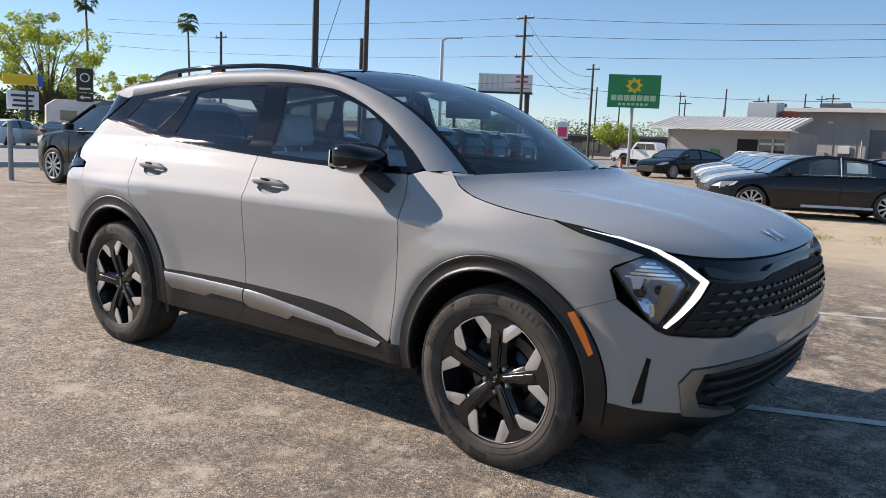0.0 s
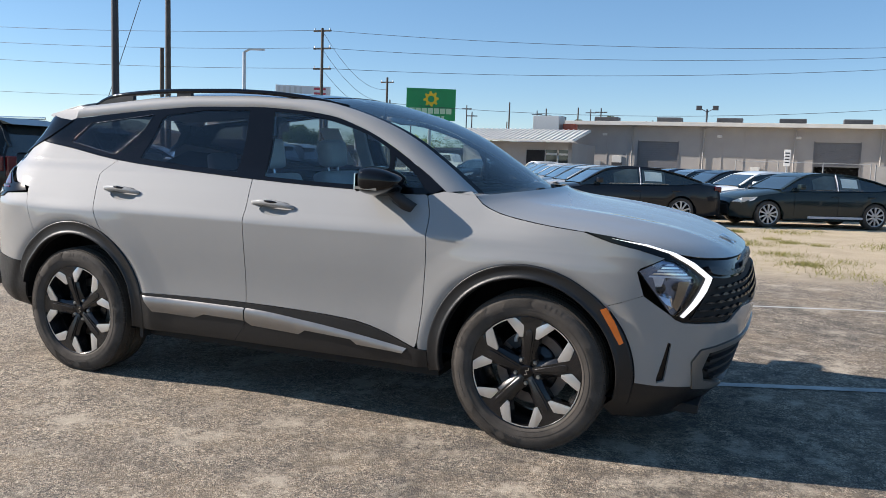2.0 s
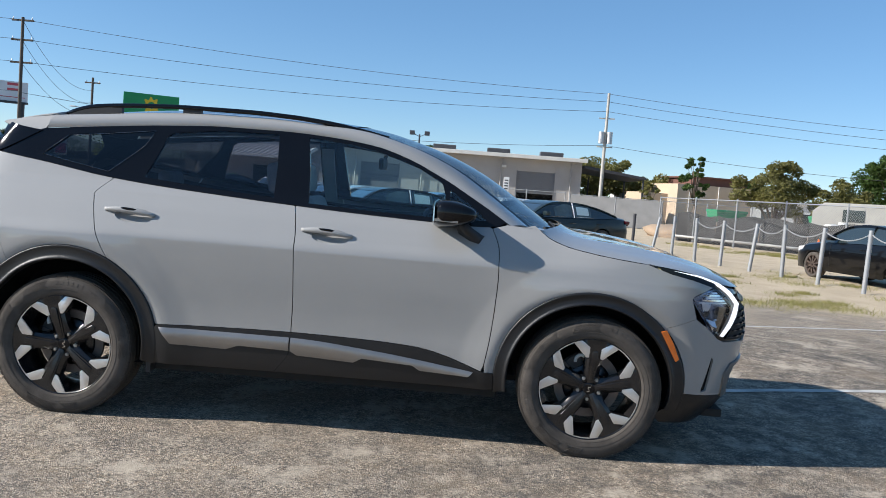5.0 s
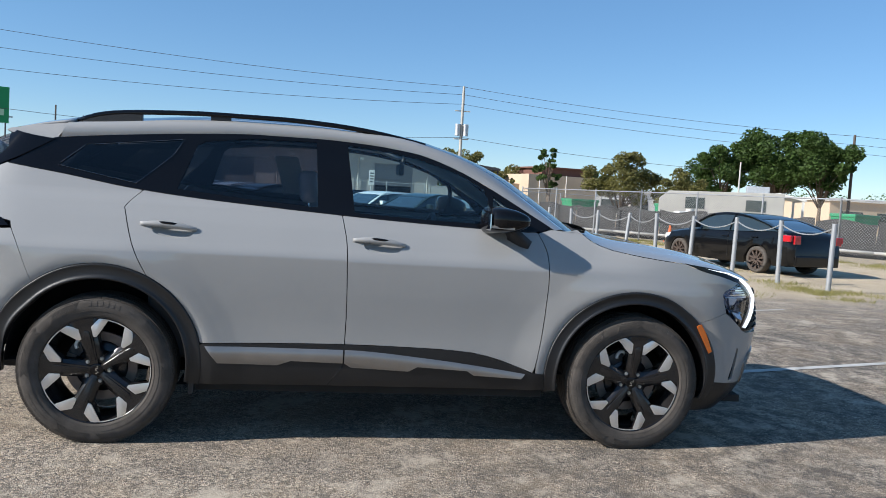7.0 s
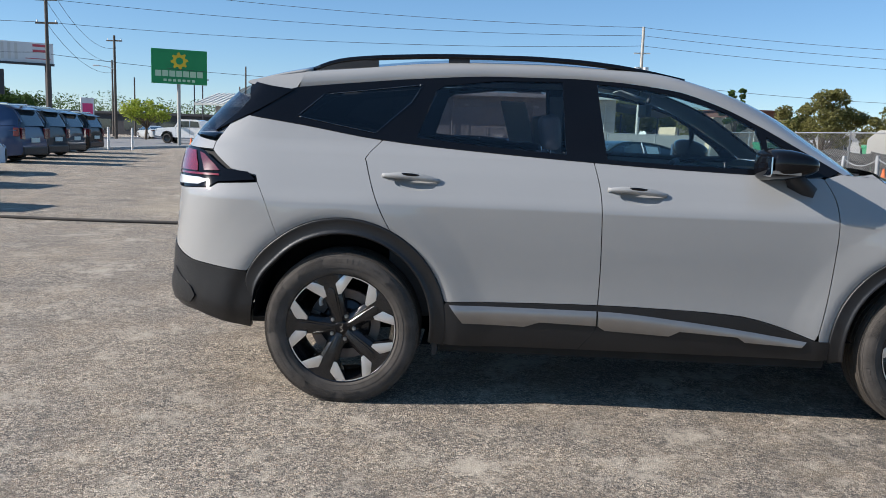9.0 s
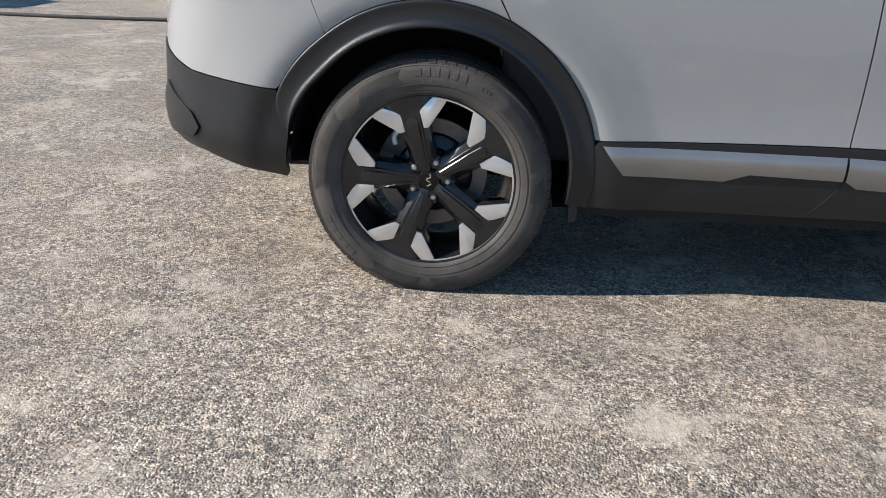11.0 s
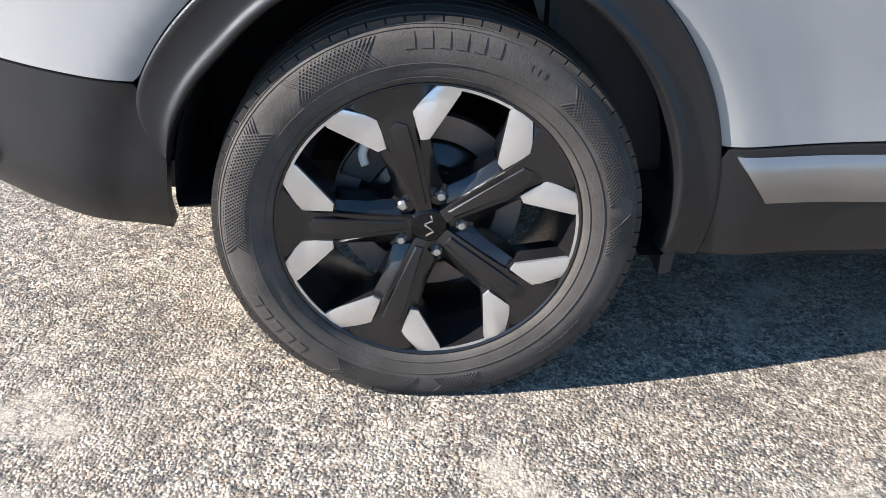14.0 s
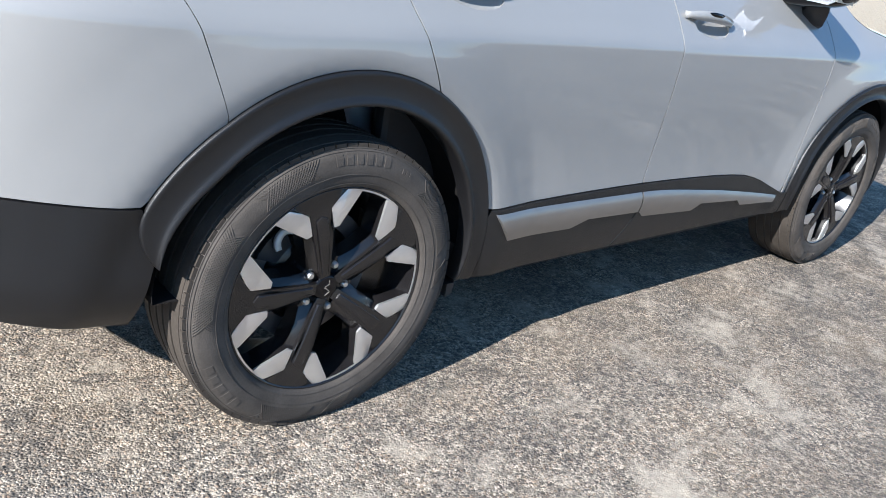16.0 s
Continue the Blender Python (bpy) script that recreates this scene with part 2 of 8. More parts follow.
def panel(name, loop, surface, mat, parent, label="", offset=0.0, depth=0.012, step=0.03, holes=(), flip=False, round_edge=0.0025):
    """A sheet cut to an outline on a curved surface, with its edges turned in. flip mirrors it to the car's other side."""
    loop = even(loop, step)
    holes = [even(h, step) for h in holes]
    pts, edges = [], []
    for l in [loop, *holes]:
        s = len(pts)
        pts += l
        edges += [(s + i, s + (i + 1) % len(l)) for i in range(len(l))]
    x0, x1 = min(p[0] for p in loop), max(p[0] for p in loop)
    y0, y1 = min(p[1] for p in loop), max(p[1] for p in loop)
    bound = list(pts)
    grid = []
    for i in range(int((x1 - x0) / step) + 1):
        for j in range(int((y1 - y0) / step) + 1):
            g = (x0 + (i + 0.5) * step, y0 + (j + 0.5) * step)
            if inside(loop, *g) and not any(inside(h, *g) for h in holes):
                if min((g[0] - b[0]) ** 2 + (g[1] - b[1]) ** 2 for b in bound) > (0.45 * step) ** 2:
                    grid.append(g)
    vs, _, fs, *_ = delaunay_2d_cdt([Vector(p) for p in pts + grid], edges, [], 0, 1e-7)
    faces = []
    for f in fs:
        c = sum((vs[i] for i in f), Vector((0, 0))) / len(f)
        if inside(loop, *c) and not any(inside(h, *c) for h in holes):
            faces.append(tuple(f))
    e = 1e-3

    def place(u, v):
        a = Vector(surface(u, v))
        n = (Vector(surface(u + e, v)) - Vector(surface(u - e, v))).cross(Vector(surface(u, v + e)) - Vector(surface(u, v - e)))
        return a, n.normalized()

    co, no = [], []
    for v in vs:
        a, n = place(v.x, v.y)
        co.append(a + n * offset)
        no.append(n)
    count = {}
    for f in faces:
        for i in range(len(f)):
            k = (f[i], f[(i + 1) % len(f)])
            count[k] = 1
    rim = [(a, b) for a, b in count if (b, a) not in count]
    if depth:
        back, front = {}, {}
        for a, b in rim:
            for i in (a, b):
                if i not in back:
                    front[i] = len(co)
                    co.append(co[i]), no.append(None)
                    back[i] = len(co)
                    co.append(co[i] - no[i] * depth), no.append(None)
        for a, b in rim:
            d = (co[b] - co[a]).normalized()
            side = d.cross(no[a])
            for i in (a, b):
                for j in (front[i], back[i]):
                    no[j] = side if no[j] is None else (no[j] + side)
            faces.append((front[a], back[a], back[b], front[b]))
    no = [n.normalized() for n in no]
    if flip:
        co = [Vector((c.x, -c.y, c.z)) for c in co]
        no = [Vector((n.x, -n.y, n.z)) for n in no]
        faces = [f[::-1] for f in faces]
    me = bpy.data.meshes.new(name)
    me.from_pydata(co, [], faces)
    me.shade_smooth()
    me.normals_split_custom_set_from_vertices(no)
    return finish(name, me, mat, parent, label, False)


def sheet(name, grid, mat, parent=None, label="", flip=False, thick=0.0):
    """A smooth sheet from rows of points."""
    rows, cols = len(grid), len(grid[0])
    co = [Vector(p) for row in grid for p in row]
    if flip:
        co = [Vector((c.x, -c.y, c.z)) for c in co]
    faces = [(i * cols + j, i * cols + j + 1, (i + 1) * cols + j + 1, (i + 1) * cols + j) for i in range(rows - 1) for j in range(cols - 1)]
    if flip:
        faces = [f[::-1] for f in faces]
    me = bpy.data.meshes.new(name)
    me.from_pydata(co, [], faces)
    ob = finish(name, me, mat, parent, label)
    if thick:
        mod = ob.modifiers.new("thickness", "SOLIDIFY")
        mod.thickness, mod.offset = thick, -1
    return ob
# ---- the shape of the grey car's skin: half-width over length and height ----
def curve_fn(xs, ys):
    """A smooth monotone curve through a few given stations."""
    xs, ys = list(xs), list(ys)
    n = len(xs)
    h = [xs[i + 1] - xs[i] for i in range(n - 1)]
    d = [(ys[i + 1] - ys[i]) / h[i] for i in range(n - 1)]
    m = [d[0]] + [0.0 if d[i - 1] * d[i] <= 0 else 2 * d[i - 1] * d[i] / (d[i - 1] + d[i]) for i in range(1, n - 1)] + [d[-1]]

    def f(x):
        if x <= xs[0]:
            return ys[0] + m[0] * (x - xs[0])
        if x >= xs[-1]:
            return ys[-1] + m[-1] * (x - xs[-1])
        i = 0
        while x > xs[i + 1]:
            i += 1
        t = (x - xs[i]) / h[i]
        return ((1 + 2 * t) * (1 - t) ** 2 * ys[i] + t * (1 - t) ** 2 * h[i] * m[i] + t * t * (3 - 2 * t) * ys[i + 1] + t * t * (t - 1) * h[i] * m[i + 1])
    return f


WHEELBASE, HUB_Z = 2.755, 0.362
XF0, LF, XR0, LR = 3.02, 1.28, -0.30, 1.28
half_low = curve_fn([0.15, 0.25, 0.33, 0.42, 0.50, 0.56, 0.62, 0.70, 0.80, 0.90, 0.950, 0.972], [0.80, 0.848, 0.876, 0.886, 0.888, 0.8875, 0.889, 0.8940, 0.9010, 0.9055, 0.9065, 0.907])
half_high = curve_fn([0.972, 1.03, 1.10, 1.18, 1.25, 1.40, 1.55, 1.68], [0.907, 0.9050, 0.9000, 0.879, 0.841, 0.757, 0.672, 0.59])
half_plain = curve_fn([0.15, 0.25, 0.33, 0.42, 0.50, 0.60, 0.70, 0.80, 0.90, 1.00, 1.10, 1.18, 1.25, 1.40, 1.55, 1.68], [0.80, 0.848, 0.876, 0.886, 0.888, 0.891, 0.898, 0.906, 0.911, 0.910, 0.900, 0.879, 0.841, 0.757, 0.672, 0.59])  # with no crease
nose_x = curve_fn([0.15, 0.24, 0.32, 0.45, 0.55, 0.66, 0.80, 0.90, 0.98, 1.06], [3.42, 3.53, 3.60, 3.64, 3.67, 3.685, 3.66, 3.62, 3.54, 3.38])
tail_x = curve_fn([0.22, 0.34, 0.48, 0.60, 0.80, 1.00, 1.15, 1.25, 1.36, 1.50], [-0.86, -0.95, -1.0, -0.99, -0.965, -0.94, -0.905, -0.85, -0.75, -0.60])
arch_lip = curve_fn([0.40, 0.49, 0.53, 0.548, 0.57, 0.62, 0.70, 0.84], [0.003, 0.0045, 0.0135, 0.0152, 0.0140, 0.0085, 0.002, 0.0])



def half_width(x, z):
    z += (0.025 * x - 0.022) * max(0.0, 1 - abs(z - 0.97) / 0.25)  # the shoulder line falls towards the front
    w = half_low(z) if z < 0.972 else half_high(z)
    k = min(1.0, max(0.0, (0.45 - x) / 0.5))
    if k:
        k = k * k * (3 - 2 * k)
        w = w * (1 - k) + half_plain(z) * k
    for cx in (0.0, WHEELBASE):
        r = math.hypot(x - cx, z - HUB_Z)
        if cx and 2.1 < x < 3.4:
            w += 0.014 * math.sin(math.pi * (x - 2.1) / 1.3) ** 2 * min(1.0, max(0.0, (z - 0.30) / 0.2)) * min(1.0, max(0.0, (1.08 - z) / 0.2))  # the wings swell
        if r < 0.84 and z > 0.1:
            w += arch_lip(max(r, 0.40)) * min(1.0, max(0.0, (z - 0.12) / 0.2)) * min(1.0, max(0.0, (1.05 - z) / 0.14))
    return w


inward = curve_fn([0.10, 0.50, 0.90, 0.955, 0.972, 1.03, 1.10, 1.18, 1.25, 1.35, 1.55, 1.70], [0.0, 0.0, 0.0, 0.0, 0.004, 0.033, 0.069, 0.106, 0.127, 0.128, 0.092, 0.089])


def tucked(x, y, z, d=None):
    """Draws the upper body in above the crease: the shoulders and the cabin lean inwards."""
    if d is None:
        k = min(1.0, max(0.0, (3.05 - x) / 0.6))
        d = inward(z) * k * k * (3 - 2 * k) * min(1.0, abs(y) / 0.55)
    return (x + (x - 0.92) * d / 4.05, y - math.copysign(d, y), z + (z - 1.40) * d / 4.05)


def skin(p, z):
    """A point of the right side's skin; p runs along the car and round its corners, z up."""
    w = half_width(p, z)
    if XR0 <= p <= XF0:
        return tucked(p, -w, z)
    front = p > XF0
    base, length = (XF0, LF) if front else (XR0, LR)
    reach = (nose_x(z) - XF0) if front else (XR0 - tail_x(z))
    a = min(1.0, abs(p - base) / length) * math.pi / 2
    n = 3.0
    r = ((math.sin(a) / reach) ** n + (max(0.0, math.cos(a)) / w) ** n) ** (-1 / n)
    return tucked(base + (r if front else -r) * math.sin(a), -r * math.cos(a), z)

# ---- the grey crossover ----
car = thing("crossover_car", LOT.copy(), "light grey compact crossover with black cladding and two-tone alloy wheels", "car")

belt_pts = [(-0.47, 1.348), (-0.2, 1.312), (0.12, 1.262), (0.40, 1.233), (0.70, 1.212), (1.15, 1.186), (1.51, 1.169), (1.85, 1.158), (2.10, 1.152), (2.20, 1.158)]
top_pts = [(-0.24, 1.486), (0.05, 1.516), (0.36, 1.544), (0.71, 1.563), (1.02, 1.563), (1.24, 1.553), (1.52, 1.521), (1.70, 1.466), (1.875, 1.385), (2.09, 1.264), (2.24, 1.176)]
roof_pts = [(-0.22, 1.560), (0.05, 1.585), (0.33, 1.613), (0.62, 1.626), (0.91, 1.626), (1.24, 1.611)]
belt, win_top, roof_z = (curve_fn(*zip(*p)) for p in (belt_pts, top_pts, roof_pts))
shut = curve_fn([2.40, 2.46, 2.57, 2.70, 2.82, 2.95, 3.09, 3.24, 3.34, 3.50, 3.70, 4.0, 4.30], [1.165, 1.122, 1.083, 1.060, 1.044, 1.031, 1.016, 0.985, 0.952, 0.925, 0.91, 0.90, 0.897])
AR, AF = (0.005, 0.402), (2.737, 0.385)  # middles of the wheel openings
RO, RI = 0.490, 0.412
RF = 0.484  # the front opening's outer radius


def on_line(f, a, b, n=10):
    return [(a + (b - a) * k / n, f(a + (b - a) * k / n)) for k in range(n + 1)]


def both(name, loop, mat, label="", **k):
    return [panel(name, loop, skin, mat, car, label, flip=f, **k) for f in (False, True)]


G = 0.0022  # half a shut line
# rear door
rear_seam = flow([(0.175, 1.247), (0.112, 1.178), (0.113, 1.14), (0.155, 0.98), (0.222, 0.8435)])
mid_seam = flow([(1.150, 1.180), (1.178, 1.06), (1.188, 0.95), (1.197, 0.70), (1.196, 0.53)])
front_seam = flow([(2.170, 1.145), (2.222, 1.05), (2.243, 0.93), (2.238, 0.75), (2.226, 0.59), (2.205, 0.44)])
arch_bit = [p for p in arc(*AR, RO + 0.002, 90, 5, 40) if p[0] > 0.227 and p[1] > 0.515]
door_low = curve_fn([0.48, 1.20, 1.60, 1.84, 1.95, 2.20], [0.515, 0.528, 0.521, 0.507, 0.487, 0.405])
rear_door_loop = [(p + G, z) for p, z in rear_seam] + arch_bit + on_line(door_low, 0.491, 1.194, 6) + [(p - G, z) for p, z in mid_seam[::-1]] + [(x, z - 0.002) for x, z in on_line(belt, 1.14, 0.19, 12)]
front_door_loop = [(p + G, z) for p, z in mid_seam] + on_line(door_low, 1.20, 2.19, 12) + [(p - G, z) for p, z in front_seam[::-1]] + [(x, z - 0.002) for x, z in on_line(belt, 2.15, 1.16, 12)]
def cup_loop(c, k=1.0):
    return [(c[0] + 0.014 + 0.098 * k * math.cos(a), c[1] - 0.012 + (0.037 + 0.006 * math.cos(a)) * k * math.sin(a)) for a in [2 * math.pi * j / 36 for j in range(36)]]


CUPS = ((0.325, 1.078), (1.350, 1.050))
rear_doors = both("rear_door", rear_door_loop, PAINT, holes=[cup_loop(CUPS[0])], step=0.014)
front_doors = both("front_door", front_door_loop, PAINT, holes=[cup_loop(CUPS[1])], step=0.014)
# quarter panel
quarter_loop = [(x, z - 0.002) for x, z in on_line(belt, 0.172, -0.47, 10)] + [(-0.56, 1.305), (-0.60, 1.22), (-0.60, 1.18), (-0.50, 1.10), (-0.39, 1.075), (-0.385, 1.045), (-0.302, 0.80), (-0.2995, 0.7885)] + [p for p in arc(*AR, RO + 0.002, 150, 55, 30) if -0.294 < p[0] < 0.217] + [(p - G, z) for p, z in rear_seam[::-1]]
both("quarter_panel", quarter_loop, PAINT, step=0.012)
# front wing
wing_loop = [(p + G, z) for p, z in front_seam] + [(2.21, 0.40)] + [p for p in arc(*AF, RF - 0.002, 178, 38, 40) if p[1] > 0.40] + [(3.104, 0.712), (3.175, 0.742), (3.236, 0.768), (3.208, 0.868), (3.22, 0.885), (3.31, 0.930), (3.208, 0.962), (3.106, 0.986), (2.99, 1.026)] + [(x, shut(x) - 0.003) for x in (2.95, 2.85, 2.75, 2.65, 2.57, 2.50, 2.46, 2.42, 2.38)] + [(2.33, 1.165), (2.24, 1.168), (2.18, 1.150)]
both("front_wing", wing_loop, PAINT, step=0.012)
# front bumper skin
bumper_loop = [(3.106, 0.7100), (3.175, 0.7408), (3.236, 0.7658), (3.345, 0.682), (3.36, 0.666), (3.40, 0.648), (3.63, 0.636), (3.70, 0.672), (3.76, 0.690), (4.00, 0.680), (4.297, 0.675), (4.297, 0.553), (4.15, 0.549), (3.655, 0.545), (3.485, 0.528), (3.446, 0.475), (3.468, 0.352), (3.31, 0.368), (3.222, 0.374)] + [p for p in arc(*AF, RF + 0.002, -5, 45, 20) if 0.38 < p[1] < 0.70]
slot = [(3.340, 0.565), (3.354, 0.560), (3.336, 0.39), (3.305, 0.382), (3.303, 0.40)]
LAMP = [(3.216, 0.871), (3.312, 0.926), (3.354, 0.921), (3.42, 0.883), (3.462, 0.833), (3.44, 0.785), (3.372, 0.676), (3.348, 0.686)]
for f in (False, True):
    panel("front_bumper", bumper_loop, skin, PAINT, car, "grey bumper with a slim black air slot", flip=f, holes=[slot])
    panel("air_slot", slot, skin, GLOSS_BLACK, car, "", flip=f, offset=-0.012, depth=0.0, step=0.02)
skid_loop = [(3.468, 0.344), (3.446, 0.47), (3.485, 0.524), (3.655, 0.541), (4.15, 0.546), (4.297, 0.548), (4.297, 0.525), (4.15, 0.523), (3.66, 0.518), (3.53, 0.508), (3.505, 0.434), (3.525, 0.375), (3.62, 0.345), (3.73, 0.325), (3.72, 0.312), (3.60, 0.320), (3.52, 0.335)]
intake_loop = [(4.297, 0.523), (4.15, 0.521), (3.66, 0.516), (3.532, 0.506), (3.507, 0.434), (3.527, 0.377), (3.62, 0.347), (3.73, 0.327), (4.297, 0.31)]
for f in (False, True):
    panel("skid_trim", skid_loop, skin, SATIN_SILVER, car, "satin silver skid trim", flip=f, offset=0.008, depth=0.03, step=0.025)
    panel("lower_intake", intake_loop, skin, UNDERBODY, car, "", flip=f, offset=-0.03, depth=0.0, step=0.04)
    for z in (0.36, 0.405, 0.45, 0.49):
        a = 3.56 if z > 0.38 else 3.62
        panel("intake_slat", [(a, z), (4.297, z), (4.297, z + 0.014), (a, z + 0.014)], skin, DARK_TRIM, car, "", flip=f, offset=-0.004, depth=0.024, step=0.04)
    panel("lower_lip", [(3.10, 0.24), (3.22, 0.372), (3.31, 0.366), (3.468, 0.35), (3.52, 0.33), (3.72, 0.31), (4.297, 0.30), (4.297, 0.19), (3.5, 0.19), (3.14, 0.20)], skin, CLADDING, car, "black plastic lower lip", flip=f, offset=0.0, depth=0.05, step=0.04)
    # grille with black surround
    surround = [(3.336, 0.949), (3.50, 0.922), (3.70, 0.907), (4.0, 0.897), (4.297, 0.894), (4.297, 0.677), (4.0, 0.683), (3.76, 0.692), (3.70, 0.675), (3.63, 0.638), (3.40, 0.650), (3.36, 0.668), (3.345, 0.684), (3.212, 0.871), (3.31, 0.932)]
    panel("grille_surround", surround, skin, GLOSS_BLACK, car, "gloss black grille surround", flip=f, offset=-0.014, depth=0.0, step=0.03, holes=[LAMP])
    panel("nose_bar", [(3.50, 0.893), (3.525, 0.858), (3.62, 0.842), (3.84, 0.836), (3.91, 0.858), (4.297, 0.862), (4.297, 0.880), (3.90, 0.876), (3.83, 0.856), (3.64, 0.862), (3.55, 0.885)], skin, GRILLE_BLACK, car, "", flip=f, offset=0.006, depth=0.03, step=0.025)
    panel("grille_backing", [(3.425, 0.660), (3.62, 0.647), (3.69, 0.682), (3.76, 0.698), (4.0, 0.690), (4.297, 0.684), (4.297, 0.85), (3.92, 0.842), (3.84, 0.826), (3.62, 0.832), (3.545, 0.842), (3.50, 0.775)], skin, UNDERBODY, car, "", flip=f, offset=-0.009, depth=0.0, step=0.03)
    # black filler added under the bonnet's edge; stops sunlit ground showing through
    panel("hood_seal", [(3.44, 0.905), (3.70, 0.892), (4.0, 0.885), (4.297, 0.882), (4.297, 0.915), (4.0, 0.918), (3.70, 0.928), (3.44, 0.945)], skin, UNDERBODY, car, "", flip=f, offset=-0.028, depth=0.0, step=0.03)
    grille_low = curve_fn([3.40, 3.63, 3.70, 3.76, 4.30], [0.660, 0.652, 0.688, 0.704, 0.700])
    bm = bmesh.new()
    row = 0
    z = 0.672
    while z < 0.825:
        c = 3.45 + (0.031 if row % 2 else 0.0)
        while c < 4.29:
            if z > grille_low(c) and c - 0.026 > 3.412 + (z - 0.675) * 0.8:
                w, h = 0.026, 0.004 + 0.006 * min(1.0, max(0.0, (c - 3.45) / 0.2))
                ring = [(c - w, z), (c - 0.006, z + h), (c + 0.006, z + h), (c + w, z), (c + 0.006, z - h * 0.4), (c - 0.006, z - h * 0.4)]
                top = [Vector(skin(min(u, 4.2999), v)) for u, v in ring]
                n = (top[2] - top[0]).cross(top[1] - top[4]).normalized()
                n = n if n.x > 0 else -n
                if f:
                    top = [Vector((t.x, -t.y, t.z)) for t in top]
                    n = Vector((n.x, -n.y, n.z))
                a = [bm.verts.new(t + n * 0.004) for t in top]
                b = [bm.verts.new(t - n * 0.02) for t in top]
                bm.faces.new(a)
                for i in range(6):
                    bm.faces.new((a[i], b[i], b[(i + 1) % 6], a[(i + 1) % 6]))
            c += 0.062
        z += 0.031
        row += 1
    part("grille_mesh", bm, GRILLE_BLACK, car, "black diamond grille mesh")
    # head lamp and light strip
    lamp_loop = LAMP
    lamp = panel("head_lamp", lamp_loop, skin, LAMP_BOWL, car, "clear projector head lamp", flip=f, offset=-0.037, depth=0.0, step=0.03)
    panel("lens", lamp_loop, skin, LAMP_GLASS, lamp, "", flip=f, offset=-0.004, depth=0.0, step=0.03)
    for k in range(5):
        z = 0.845 + 0.0135 * k
        p0, p1 = 3.252 + 0.016 * k, 3.438 - 0.021 * k
        panel("light_bar", [(p0, z), (p1, z), (p1 - 0.006, z + 0.0085), (p0 + 0.006, z + 0.0085)], skin, ICE if k % 2 == 0 else CHROME, lamp, "", flip=f, offset=-0.024 + 0.003 * k, depth=0.012, step=0.03)
    for p, z, r in ((3.312, 0.797, 0.022), (3.368, 0.806, 0.016)):
        c0 = Vector(skin(p, z))
        out = Vector((0.55, -0.83, 0.05)).normalized()
        c0 -= out * 0.034
        if f:
            c0.y, out.y = -c0.y, -out.y
        turn = out.to_track_quat("-Y", "Z").to_matrix().to_4x4()
        cup = part("projector", lathe([(r * 1.10, -0.003), (r * 1.04, -0.006), (r, 0.002), (r * 0.7, 0.02)], 24), SMOKED_CHROME, lamp, "smoked projector ring", smooth=True)
        cup.matrix_basis = Matrix.Translation(c0) @ turn
        eye = part("projector_lens", lathe([(0.0, -0.016), (r * 0.5, -0.013), (r * 0.85, -0.005), (r * 0.98, 0.002)], 24), GLOSS_BLACK, lamp, "", smooth=True)
        eye.matrix_basis = Matrix.Translation(c0) @ turn
    panel("reflector", [(3.325, 0.755), (3.352, 0.755), (3.358, 0.715), (3.345, 0.705)], skin, CHROME, lamp, "", flip=f, offset=-0.026, depth=0.02, step=0.03)
    # faceted mirror round the projectors
    for pts, lean, rise in (([(3.262, 0.842), (3.30, 0.838), (3.292, 0.79), (3.274, 0.80)], 0.5, 0.2), ([(3.335, 0.838), (3.372, 0.838), (3.352, 0.822), (3.338, 0.815)], -0.4, 0.5), ([(3.285, 0.775), (3.318, 0.766), (3.322, 0.735), (3.305, 0.742)], 0.7, -0.4), ([(3.326, 0.785), (3.352, 0.785), (3.362, 0.76), (3.328, 0.76)], -0.6, -0.5), ([(3.318, 0.715), (3.338, 0.70), (3.333, 0.745), (3.322, 0.745)], 0.2, 0.9)):
        cp, cz = pts[0]
        def tilted(p, z, cp=cp, cz=cz, lean=lean, rise=rise):
            x, y, q = skin(p, z)
            d = lean * (p - cp) + rise * (z - cz)
            return (x + 0.55 * d, y - 0.8 * d, q)
        panel("mirror_facet", pts, tilted, ICE if lean > 0.4 else CHROME, lamp, "", flip=f, offset=-0.03, depth=0.01, step=0.02)
    # brown reflections in the lamp are put into the bezel's bronze colour
    panel("bezel", [(3.375, 0.83), (3.425, 0.83), (3.40, 0.76), (3.375, 0.70), (3.355, 0.72)], skin, material("bezel_brown_reflection", (0.24, 0.20, 0.16), 0.22, 0.9, 0.1), lamp, "", flip=f, offset=-0.02, depth=0.02, step=0.03)
    wing_black = [(2.996, 1.030), (3.093, 1.014), (3.24, 0.987), (3.335, 0.950), (3.33, 0.938), (3.31, 0.934), (3.208, 0.965), (3.106, 0.989)]
    panel("lamp_trim", wing_black, skin, GLOSS_BLACK, car, "", flip=f, offset=-0.004, depth=0.01, step=0.03)
    strip = [(3.108, 1.006), (3.24, 0.987), (3.352, 0.953), (3.433, 0.911), (3.499, 0.860), (3.523, 0.842), (3.490, 0.783), (3.441, 0.723), (3.394, 0.675), (3.384, 0.678), (3.430, 0.735), (3.464, 0.783), (3.500, 0.842), (3.423, 0.900), (3.347, 0.946), (3.241, 0.980)]
    panel("light_strip", strip, skin, DRL, car, "lit white boomerang daytime light", flip=f, offset=0.002, depth=0.015, step=0.02)
    panel("side_marker", [(3.078, 0.694), (3.103, 0.704), (3.140, 0.64), (3.174, 0.555), (3.158, 0.543), (3.118, 0.62)], skin, AMBER, car, "amber side marker", flip=f, offset=0.018, depth=0.02, step=0.02)
